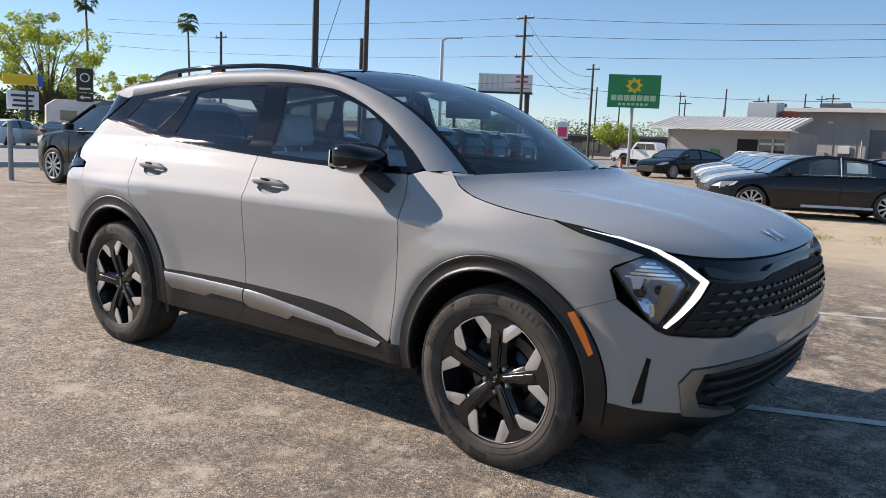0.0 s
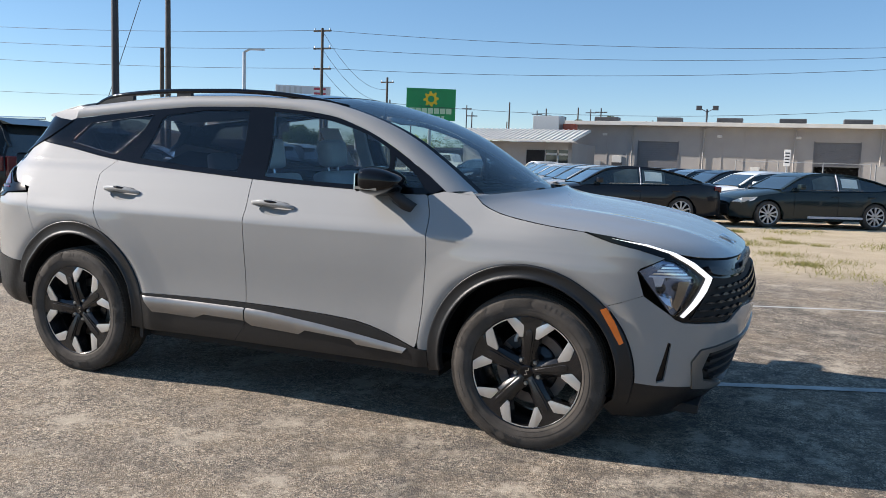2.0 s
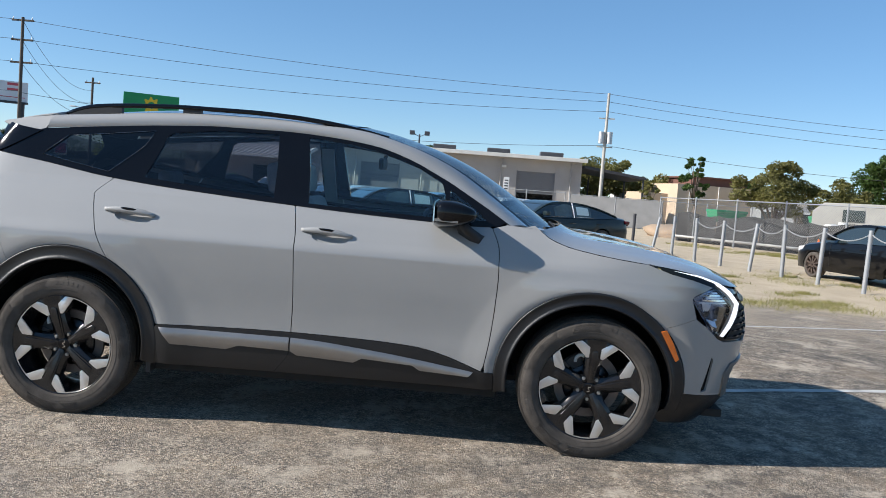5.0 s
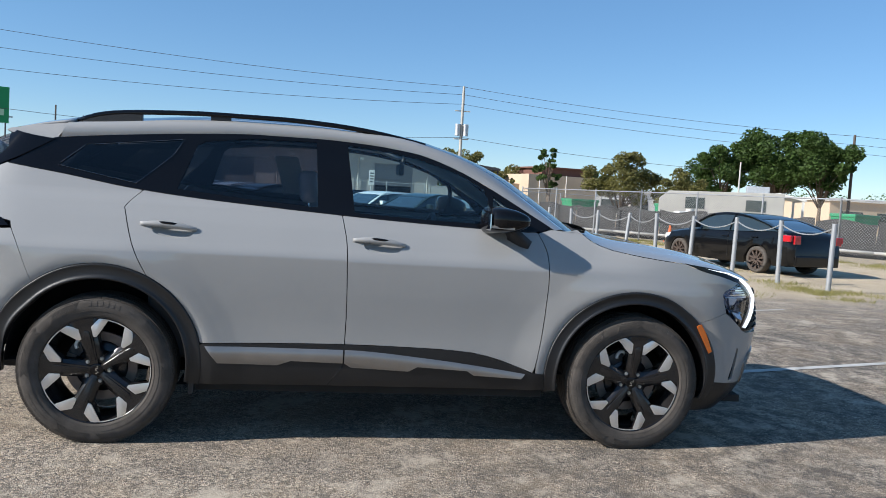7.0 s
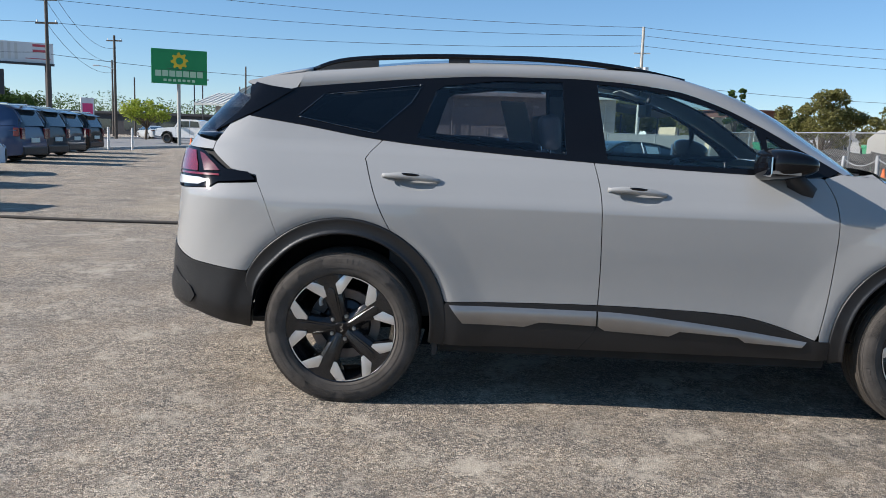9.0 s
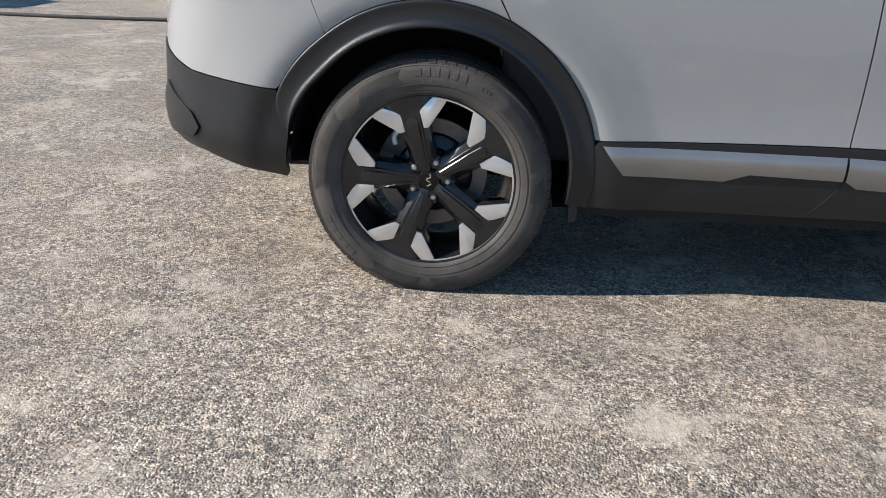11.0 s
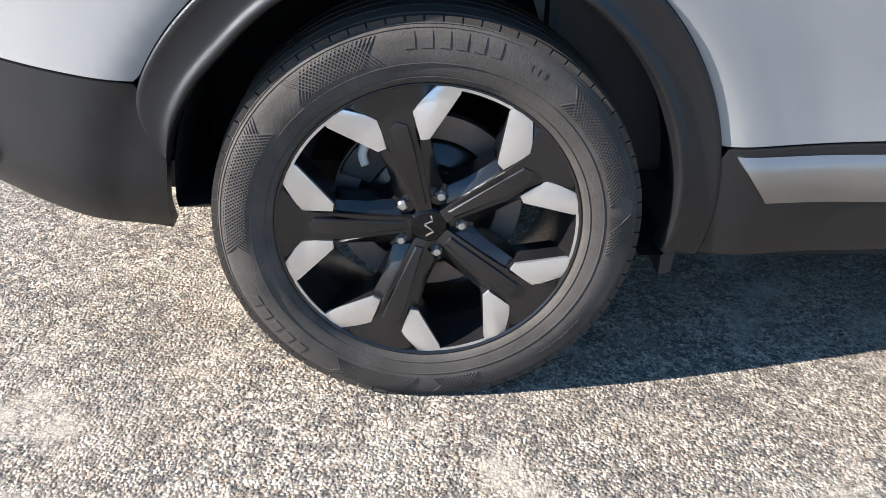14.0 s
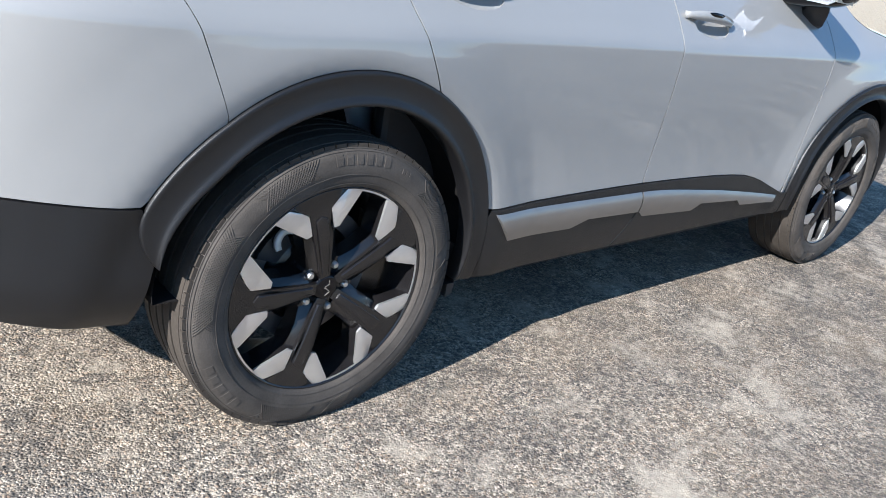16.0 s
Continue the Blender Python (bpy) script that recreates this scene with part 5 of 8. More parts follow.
def ground_material():
    """Worn asphalt with pale pebbles, dusty patches and, past an uneven border, dry sand."""
    m = bpy.data.materials.new("worn_lot")
    m.use_nodes = True
    nodes, links = m.node_tree.nodes, m.node_tree.links
    b = nodes["Principled BSDF"]
    b.inputs["Roughness"].default_value = 0.92
    b.inputs["Specular IOR Level"].default_value = 0.25
    geo = nodes.new("ShaderNodeNewGeometry")

    def node(kind, **inputs):
        n = nodes.new("ShaderNode" + kind)
        for k, v in inputs.items():
            n.inputs[k.replace("_", " ")].default_value = v
        return n

    def noise_of(scale, detail=5.0, rough=0.6):
        n = node("TexNoise", Scale=scale, Detail=detail, Roughness=rough)
        links.new(geo.outputs["Position"], n.inputs["Vector"])
        return n.outputs["Fac"]

    def remap(v, a, b2, c=0.0, d=1.0):
        n = node("MapRange")
        for k, q in zip(("From Min", "From Max", "To Min", "To Max"), (a, b2, c, d)):
            n.inputs[k].default_value = q
        links.new(v, n.inputs["Value"])
        return n.outputs["Result"]

    def math_of(op, a, c):
        n = nodes.new("ShaderNodeMath")
        n.operation = op
        for s, v in zip(n.inputs, (a, c)):
            if isinstance(v, (int, float)):
                s.default_value = v
            else:
                links.new(v, s)
        return n.outputs["Value"]

    def mix(fac, a, c):
        n = nodes.new("ShaderNodeMix")
        n.data_type = "RGBA"
        if isinstance(fac, (int, float)):
            n.inputs["Factor"].default_value = fac
        else:
            links.new(fac, n.inputs["Factor"])
        for s, v in (("A", a), ("B", c)):
            q = [i for i in n.inputs if i.name == s and i.type == "RGBA"][0]
            if isinstance(v, tuple):
                q.default_value = (*v, 1)
            else:
                links.new(v, q)
        return [o for o in n.outputs if o.type == "RGBA"][0]

    warp = node("TexNoise", Scale=60.0, Detail=2.0)
    links.new(geo.outputs["Position"], warp.inputs["Vector"])
    wv = nodes.new("ShaderNodeVectorMath")
    wv.operation = "MULTIPLY_ADD"
    wv.inputs[1].default_value = (0.005, 0.005, 0.005)
    links.new(warp.outputs["Color"], wv.inputs[0]), links.new(geo.outputs["Position"], wv.inputs[2])
    stones = node("TexVoronoi", Scale=150.0)
    links.new(wv.outputs["Vector"], stones.inputs["Vector"])
    grit = node("TexVoronoi", Scale=230.0)
    links.new(wv.outputs["Vector"], grit.inputs["Vector"])
    split = nodes.new("ShaderNodeSeparateColor")
    links.new(stones.outputs["Color"], split.inputs["Color"])
    split2 = nodes.new("ShaderNodeSeparateColor")
    links.new(grit.outputs["Color"], split2.inputs["Color"])
    pebbles = node("TexVoronoi", Scale=84.0)
    links.new(wv.outputs["Vector"], pebbles.inputs["Vector"])
    split3 = nodes.new("ShaderNodeSeparateColor")
    links.new(pebbles.outputs["Color"], split3.inputs["Color"])
    shade = remap(math_of("ADD", math_of("MULTIPLY", split3.outputs["Red"], 0.52), math_of("ADD", math_of("MULTIPLY", split.outputs["Red"], 0.40), math_of("MULTIPLY", split2.outputs["Green"], 0.28))), 0.30, 0.88)
    base = mix(shade, (0.215, 0.182, 0.146), (0.72, 0.61, 0.475))
    base = mix(math_of("MULTIPLY", remap(split.outputs["Green"], 0.70, 0.9), 0.5), base, (0.42, 0.27, 0.16))
    gap = remap(stones.outputs["Distance"], 0.42, 0.74)
    base = mix(math_of("MULTIPLY", gap, 0.22), base, (0.046, 0.040, 0.033))
    speck = math_of("MULTIPLY", remap(split.outputs["Blue"], 0.86, 0.90), 0.75)
    base = mix(speck, base, (0.050, 0.044, 0.037))
    fine_speck = math_of("MULTIPLY", remap(split2.outputs["Red"], 0.88, 0.92), 0.65)
    base = mix(fine_speck, base, (0.060, 0.053, 0.045))
    # dark binder, tan dust and bare pale patches at larger scales
    dark = remap(noise_of(1.1, 8.0, 0.66), 0.44, 0.62)
    base = mix(math_of("MULTIPLY", dark, 0.36), base, (0.125, 0.115, 0.108))
    xyz = nodes.new("ShaderNodeSeparateXYZ")
    links.new(geo.outputs["Position"], xyz.inputs["Vector"])
    wave = math_of("MULTIPLY", math_of("SUBTRACT", noise_of(0.35, 6.0, 0.6), 0.5), 6.0)
    newer = math_of("MULTIPLY", remap(math_of("ADD", xyz.outputs["X"], wave), 0.6, 3.0), remap(math_of("ADD", xyz.outputs["Y"], wave), 6.0, 3.0))
    mottle = remap(noise_of(7.0, 8.0, 0.75), 0.40, 0.62)
    base = mix(math_of("MULTIPLY", math_of("MULTIPLY", newer, 0.78), mottle), base, (0.048, 0.044, 0.041))
    clot = remap(noise_of(17.0, 7.0, 0.8), 0.53, 0.60)
    base = mix(math_of("MULTIPLY", clot, 0.45), base, (0.060, 0.054, 0.048))
    fleck = remap(noise_of(36.0, 6.0, 0.85), 0.515, 0.555)
    base = mix(math_of("MULTIPLY", fleck, 0.60), base, (0.080, 0.075, 0.069))
    pit = remap(noise_of(88.0, 4.0, 0.72), 0.545, 0.575)
    base = mix(math_of("MULTIPLY", pit, 0.80), base, (0.062, 0.058, 0.054))
    tan = remap(noise_of(1.3, 8.0, 0.72), 0.46, 0.66)
    base = mix(math_of("MULTIPLY", tan, 0.22), base, (0.44, 0.32, 0.20))
    worn = remap(noise_of(1.7, 12.0, 0.78), 0.53, 0.62)
    base = mix(math_of("MULTIPLY", worn, 0.68), base, (0.50, 0.43, 0.34))
    scuff = remap(noise_of(5.5, 10.0, 0.78), 0.55, 0.62)
    base = mix(math_of("MULTIPLY", scuff, 0.38), base, (0.50, 0.435, 0.345))
    # a few fine cracks
    crack = node("TexVoronoi", Scale=0.30)
    crack.feature = "DISTANCE_TO_EDGE"
    wob = node("TexNoise", Scale=1.5, Detail=6.0)
    links.new(geo.outputs["Position"], wob.inputs["Vector"])
    add = nodes.new("ShaderNodeVectorMath")
    links.new(geo.outputs["Position"], add.inputs[0]), links.new(wob.outputs["Color"], add.inputs[1])
    links.new(add.outputs["Vector"], crack.inputs["Vector"])
    line = remap(crack.outputs["Distance"], 0.0, 0.003, 1.0, 0.0)
    base = mix(math_of("MULTIPLY", line, 0.22), base, (0.05, 0.045, 0.04))
    # sand beyond an uneven edge
    past = remap(math_of("ADD", xyz.outputs["Y"], wave), 6.4, 8.2)
    right = remap(math_of("ADD", xyz.outputs["X"], wave), -5.0, -2.5)
    sandy = math_of("MULTIPLY", past, right)
    sand = mix(remap(noise_of(1.2, 8.0, 0.7), 0.3, 0.7), (0.60, 0.50, 0.36), (0.45, 0.36, 0.25))
    sand = mix(math_of("MULTIPLY", split2.outputs["Blue"], 0.3), sand, (0.20, 0.16, 0.11))
    base = mix(sandy, base, sand)
    links.new(base, b.inputs["Base Color"])
    bump = nodes.new("ShaderNodeBump")
    bump.inputs["Strength"].default_value, bump.inputs["Distance"].default_value = 1.0, 0.0044
    stone_up = math_of("MULTIPLY", math_of("SUBTRACT", 1.0, worn), math_of("ADD", math_of("MULTIPLY", remap(stones.outputs["Distance"], 0.15, 0.75), -0.6), math_of("MULTIPLY", split.outputs["Blue"], 0.5)))
    height = math_of("ADD", stone_up, math_of("ADD", math_of("MULTIPLY", noise_of(190.0, 4.0, 0.65), 0.4), math_of("MULTIPLY", noise_of(60.0, 5.0, 0.7), 0.8)))
    links.new(height, bump.inputs["Height"])
    links.new(bump.outputs["Normal"], b.inputs["Normal"])
    return m


xs = sorted({*[-2600, -1200, -600, -300, -150, -90, -60], *range(-40, 44, 2), 60, 90, 150, 300, 600, 1200, 2600})
ys = sorted({*[-2600, -1200, -600, -300, -120, -60, -30, -15], *[k * 0.5 for k in range(-20, 25)], *range(14, 40, 4), 60, 90, 150, 300, 600, 1200, 2600})
me = bpy.data.meshes.new("ground")
me.from_pydata([(x, y, ground_z(x, y)) for y in ys for x in xs], [], [(j * len(xs) + i, j * len(xs) + i + 1, (j + 1) * len(xs) + i + 1, (j + 1) * len(xs) + i) for j in range(len(ys) - 1) for i in range(len(xs) - 1)])
tagged(finish("ground", me, ground_material()), "pale worn asphalt lot with pebbly aggregate and dry sand beyond", "ground", kind="structure")


def ribbon(name, pts, width, mat, lift=0.004, step=0.4):
    """A flat strip laid on the ground."""
    bm = bmesh.new()
    pts = [Vector(p).to_2d() for p in pts]
    line = []
    for a, b in zip(pts, pts[1:]):
        n = max(1, int((b - a).length / step))
        line += [a.lerp(b, k / n) for k in range(n)]
    line.append(pts[-1])
    prev = None
    for i, p in enumerate(line):
        d = (line[min(i + 1, len(line) - 1)] - line[max(i - 1, 0)]).normalized()
        s = Vector((-d.y, d.x)) * width / 2
        row = [bm.verts.new((q.x, q.y, ground_z(q.x, q.y) + lift)) for q in (p - s, p + s)]
        if prev:
            bm.faces.new((prev[0], prev[1], row[1], row[0]))
        prev = row
    return part(name, bm, mat)


WORN_WHITE = material("worn_white_line", (0.43, 0.42, 0.395), 0.85, 0.0, 0.35, 5.0, 0.3, 120, fine=0.35)
ROAD = material("street_asphalt", (0.21, 0.205, 0.20), 0.9, 0.0, 0.12, 0.8, 0.4, 40, fine=0.12)
KERB = material("concrete_kerb", (0.45, 0.43, 0.40), 0.85, 0.0, 0.15, 2.0, 0.3, 40)
for pts in ([(3.25, 0.52), (4.4, 0.94), (6.2, 1.45), (7.4, 1.9)], [(2.9, 3.25), (4.5, 3.98), (7.5, 5.2)]):
    tagged(ribbon("parking_line", pts, 0.075, WORN_WHITE), "worn white parking line on asphalt", "marking", "parking lines", "structure")
bm = bmesh.new()
sweep(bm, [(x, 5.35 + 0.08 * (x + 6) + 0.05 * math.sin(x * 1.7), ground_z(x, 5.6) + 0.02) for x in [-9 + 0.3 * k for k in range(28)]], circle_section(0.022, 8))
tagged(part("black_hose", bm, RUBBER, smooth=True), "black rubber hose lying across the lot", "hose")
road = tagged(ribbon("road", [(-27.5, -120), (-27.5, 60), (-30, 240)], 17.0, ROAD, 0.012, 2.0), "grey street along the lot", "road", kind="structure")
for x in (-18.7, -36.3):
    bm = bmesh.new()
    for k in range(60):
        y = -60 + 3 * k
        box(bm, (x - 0.09, y, ground_z(x, y) - 0.1), (x + 0.09, y + 2.985, ground_z(x, y) + 0.14), 0.02)
    tagged(part("kerb", bm, KERB), "pale concrete kerb", "kerb", kind="structure")

# ---- other vehicles ----
CAR_GLASS = material("dark_car_glass", (0.022, 0.032, 0.036), 0.05, 0.0, 0.1, 2.0, coat=1.0)
ALLOY = material("grey_alloy", (0.52, 0.52, 0.53), 0.34, 0.6, 0.05, 20.0)
COUPE_RED = material("bright_red_lens", (0.42, 0.012, 0.018), 0.2, 0.0, 0.15, 12.0, coat=1.0)
STEEL_WHEEL = material("rusty_steel_wheel", (0.07, 0.05, 0.04), 0.7, 0.3, 0.3, 25.0, 0.3)
SIDE_GLASS = material("side_glass", (0.075, 0.095, 0.09), 0.06, 0.0, 0.35, 5.0, coat=1.0)
FOIL = material("pillar_foil", (0.50, 0.51, 0.56), 0.35, 0.1, 0.1, 9.0)
WINDOW_PAPER = material("window_sticker", (0.62, 0.70, 0.66), 0.6, 0.0, 0.12, 40.0)
_paints = {}


def paint_of(rgb):
    if rgb not in _paints:
        _paints[rgb] = material("car_paint", rgb, 0.5 if sum(rgb) > 0.1 else 0.3, 0.0, 0.05, 2.0, coat=1.0 if sum(rgb) > 0.1 else 0.6, spread=0.04, spec=0.1)
    return _paints[rgb]


SHAPES = {
    # length, half width, wheelbase, rear overhang, wheel radius, then curves over the length from tail (0) to nose (1)
    "sedan": dict(l=4.83, w=0.93, wb=2.90, ro=1.06, r=0.335, deck=[(0, 0.86), (0.03, 1.02), (0.12, 1.05), (0.25, 1.0), (0.64, 0.965), (0.70, 0.955), (0.85, 0.86), (0.96, 0.74), (1, 0.60)],
                  roof=[(0.10, 1.05), (0.24, 1.27), (0.38, 1.385), (0.50, 1.40), (0.60, 1.34), (0.75, 0.97)], belt=[(0.10, 1.02), (0.30, 0.99), (0.74, 0.93)]),
    "coupe": dict(l=4.65, w=0.90, wb=2.74, ro=0.98, r=0.32, deck=[(0, 0.80), (0.03, 1.0), (0.10, 1.05), (0.22, 1.02), (0.64, 0.95), (0.70, 0.94), (0.85, 0.86), (0.96, 0.74), (1, 0.58)],
                  roof=[(0.09, 1.05), (0.22, 1.24), (0.36, 1.37), (0.48, 1.40), (0.58, 1.35), (0.74, 0.96)], belt=[(0.10, 1.03), (0.30, 0.99), (0.74, 0.92)]),
    "suv": dict(l=4.90, w=0.97, wb=2.90, ro=1.05, r=0.37, deck=[(0, 0.80), (0.015, 1.12), (0.05, 1.15), (0.3, 1.12), (0.66, 1.10), (0.72, 1.12), (0.90, 1.04), (0.97, 0.92), (1, 0.70)],
                roof=[(0.0, 1.12), (0.045, 1.55), (0.10, 1.69), (0.35, 1.74), (0.52, 1.73), (0.60, 1.66), (0.76, 1.13)], belt=[(0.02, 1.16), (0.3, 1.12), (0.75, 1.09)]),
    "hatch": dict(l=4.40, w=0.90, wb=2.64, ro=0.80, r=0.32, deck=[(0, 0.75), (0.02, 0.98), (0.1, 1.0), (0.3, 0.96), (0.68, 0.93), (0.75, 0.92), (0.90, 0.82), (0.97, 0.72), (1, 0.55)],
                  roof=[(0.02, 1.0), (0.10, 1.32), (0.25, 1.43), (0.42, 1.45), (0.58, 1.38), (0.80, 0.93)], belt=[(0.02, 1.0), (0.3, 0.96), (0.78, 0.90)]),
}


def other_car(kind, rgb, label, m, group="", category="car", facing_wheels=ALLOY, lamps=True, stickers=False, tail=TAIL_RED, plate=True):
    """A parked car: origin on the ground under its middle, nose to +x."""
    s = SHAPES[kind]
    L, W = s["l"], s["w"]
    deck, roof, line = (curve_fn(*zip(*s[k])) for k in ("deck", "roof", "belt"))
    root = thing(kind if kind != "suv" else "parked_suv", m, label, category, group)
    root.name = {"sedan": "parked_sedan", "coupe": "parked_coupe", "suv": "parked_suv", "hatch": "parked_hatchback"}[kind]
    mat = paint_of(rgb)
    X = lambda t: (t - 0.5) * L
    plan = curve_fn([0, 0.03, 0.10, 0.3, 0.7, 0.88, 0.96, 1], [0.80, 0.90, 0.97, 1.0, 1.0, 0.96, 0.84, 0.62])
    hubs = [-0.5 * L + s["ro"], -0.5 * L + s["ro"] + s["wb"]]

    def section(t):
        x, w, d = X(t), W * plan(t), deck(t)
        low = 0.20 + 0.06 * (abs(t - 0.5) * 2) ** 6
        for h in hubs:
            q = s["r"] * 1.14
            if abs(x - h) < q:
                low = max(low, s["r"] + math.sqrt(q * q - (x - h) ** 2) - 0.02)
        mid = max(low + 0.02, 0.55)
        pts = [(w * 0.93, low), (w * 0.985, max(low + 0.01, 0.36)), (w, max(mid, 0.62)), (w * 0.99, max(mid + 0.02, d - 0.16)), (w * 0.955, max(mid + 0.03, d - 0.05)), (w * 0.86, d - 0.008), (w * 0.5, d + 0.02), (0, d + 0.026)]
        return [(x, y, z) for y, z in pts]

    ts = sorted({k / 60 for k in range(61)})
    half = [section(t) for t in ts]
    bm = bmesh.new()
    grid = []
    for sec in half:
        row = [bm.verts.new((x, -y, z)) for x, y, z in sec] + [bm.verts.new((x, y, z)) for x, y, z in sec[-2::-1]]
        grid.append(row)
    for a, b in zip(grid, grid[1:]):
        for i in range(len(a) - 1):
            bm.faces.new((a[i], a[i + 1], b[i + 1], b[i]))
    bm.faces.new(grid[0]), bm.faces.new(grid[-1][::-1])
    part("body", bm, mat, root, "", angle=38)
    # glasshouse with painted roof and pillars
    t0, t1 = s["roof"][0][0], s["roof"][-1][0]
    tt = [t0 + (t1 - t0) * k / 40 for k in range(41)]

    def cabin(t, v, out=0.0):
        """v 0 at the belt, 1 at the roof's edge."""
        lo = deck(t) - 0.03
        hi = max(lo + 0.005, roof(t))
        z = lo + (hi - lo) * v
        w = W * plan(t) * (0.93 - 0.26 * min(1.0, (z - lo) / 0.50) * (0.55 + 0.45 * v)) + out
        return Vector((X(t), -w, z))

    bm = bmesh.new()
    grid = []
    for t in tt:
        r = [cabin(t, v) for v in (0, 0.33, 0.66, 0.92)]
        top = [(0.985, 1.0), (0.8, 1.02), (0.4, 1.035), (0, 1.04)]
        e = cabin(t, 1.0)
        lo = deck(t) - 0.03
        full = r + [Vector((e.x, e.y * a, lo + (e.z - lo) * (1 + (b - 1) * 0.4))) for a, b in top]
        grid.append([bm.verts.new(p) for p in full] + [bm.verts.new((p.x, -p.y, p.z)) for p in full[-2::-1]])
    for a, b in zip(grid, grid[1:]):
        for i in range(len(a) - 1):
            bm.faces.new((a[i], a[i + 1], b[i + 1], b[i]))
    part("glasshouse", bm, CAR_GLASS, root, "dark windows", angle=40)
    fr = [k for k in range(41) if roof(tt[k]) > max(r for _, r in s["roof"]) - 0.13]
    bm = bmesh.new()
    grid = []
    for k in fr:
        e = cabin(tt[k], 1.0)
        lo = deck(tt[k]) - 0.03
        row = [cabin(tt[k], 0.88, 0.006)] + [Vector((e.x, e.y * a, lo + (e.z - lo) * (1 + (b - 1) * 0.4) + 0.006)) for a, b in [(1.0, 1.0), (0.8, 1.02), (0.4, 1.035), (0, 1.04)]]
        grid.append([bm.verts.new(p) for p in row] + [bm.verts.new((p.x, -p.y, p.z)) for p in row[-2::-1]])
    for a, b in zip(grid, grid[1:]):
        for i in range(len(a) - 1):
            bm.faces.new((a[i], a[i + 1], b[i + 1], b[i]))
    part("roof", bm, mat, root, "", angle=40)
    peak = (s["roof"][2][0] + s["roof"][3][0]) / 2
    for sgn in (-1, 1):
        for a in ([t1 - 0.01, s["roof"][-2][0]], [t0 + 0.01, s["roof"][2][0]]):
            bm = bmesh.new()
            path = []
            for k in range(9):
                t = a[0] + (a[1] - a[0]) * k / 8
                p = cabin(t, 0.97, 0.004)
                path.append((p.x, -sgn * p.y, p.z))
            sweep(bm, path, [(-0.04, -0.012), (0.04, -0.012), (0.04, 0.012), (-0.04, 0.012)])
            part("pillar", bm, mat, root)
        t = peak - 0.005
        bm = bmesh.new()
        path = [(p.x, -sgn * p.y, p.z) for p in (cabin(t, v, 0.006) for v in (0.02, 0.5, 0.95))]
        sweep(bm, path, [(-0.03, -0.008), (0.03, -0.008), (0.03, 0.008), (-0.03, 0.008)], up=Vector((1, 0, 0)))
        part("middle_pillar", bm, FOIL if stickers else GLOSS_BLACK, root, "pillar in pale film" if stickers else "")
        if stickers:
            # opaque door windows, paled as if lit through, with a bright edge and a strip of film along the sill
            for a, b in ((peak + 0.008, peak + 0.135), (peak - 0.135, peak - 0.016)):
                bm = bmesh.new()
                rows = []
                for k in range(9):
                    t = a + (b - a) * k / 8
                    top = 0.86 if t < peak + 0.06 else 0.86 - (t - peak - 0.06) * 2.5
                    rows.append([bm.verts.new((p.x, -sgn * p.y, p.z)) for p in (cabin(t, 0.10 + (top - 0.10) * q / 3, 0.005) for q in range(4))])
                for p, q in zip(rows, rows[1:]):
                    for i in range(3):
                        bm.faces.new((p[i], p[i + 1], q[i + 1], q[i]))
                part("side_window", bm, SIDE_GLASS, root, "grey-green door window", smooth=True)
            bm = bmesh.new()
            path = [(p.x, -sgn * p.y, p.z) for p in (cabin(peak - 0.15 + 0.31 * k / 10, 0.08, 0.006) for k in range(11))]
            sweep(bm, path, [(-0.007, -0.004), (0.007, -0.004), (0.007, 0.004), (-0.007, 0.004)])
            part("window_trim", bm, CHROME, root, "bright window trim")
            bm = bmesh.new()
            box(bm, (X(peak - 0.15), min(sgn * W * 0.955, sgn * W * 0.988), 0.255), (X(peak + 0.16), max(sgn * W * 0.955, sgn * W * 0.988), 0.315), 0.008)
            part("sill_film", bm, FOIL, root, "pale film along the sill")
            bm = bmesh.new()
            a, b = peak - 0.118, peak - 0.028
            rows = []
            for k in range(7):
                t = a + (b - a) * k / 6
                rows.append([bm.verts.new((p.x, -sgn * p.y, p.z)) for p in (cabin(t, 0.22 + 0.54 * q / 3, 0.010) for q in range(4))])
            for p, q in zip(rows, rows[1:]):
                for i in range(3):
                    bm.faces.new((p[i], p[i + 1], q[i + 1], q[i]))
            part("window_sticker", bm, WINDOW_PAPER, root, "pale paper sticker in the window")
        # door seams, handles, mirror
        for t in (peak - 0.005, t1 - 0.07, peak - 0.21):
            if X(t) < hubs[0] + 0.1:
                continue
            bm = bmesh.new()
            path = [(X(t), sgn * (W * plan(t) * q + 0.002), z) for z, q in ((0.32, 0.985), (0.62, 1.0), (deck(t) - 0.16, 0.99), (deck(t) - 0.05, 0.955))]
            sweep(bm, path, [(-0.004, -0.003), (0.004, -0.003), (0.004, 0.003), (-0.004, 0.003)], up=Vector((1, 0, 0)))
            part("door_seam", bm, UNDERBODY, root)
        for t in (peak + 0.015, peak - 0.19):
            bm = bmesh.new()
            box(bm, (X(t) - 0.10, sgn * W * 0.985 - 0.02, deck(t) - 0.185), (X(t) + 0.10, sgn * W * 0.985 + 0.035, deck(t) - 0.155), 0.01)
            part("door_handle", bm, mat, root)
        bm = bmesh.new()
        t = t1 - 0.09
        box(bm, (X(t) - 0.09, min(sgn * (W - 0.02), sgn * (W + 0.16)), deck(t) + 0.02), (X(t) + 0.06, max(sgn * (W - 0.02), sgn * (W + 0.16)), deck(t) + 0.15), 0.03)
        part("door_mirror", bm, mat, root, "", smooth=True)
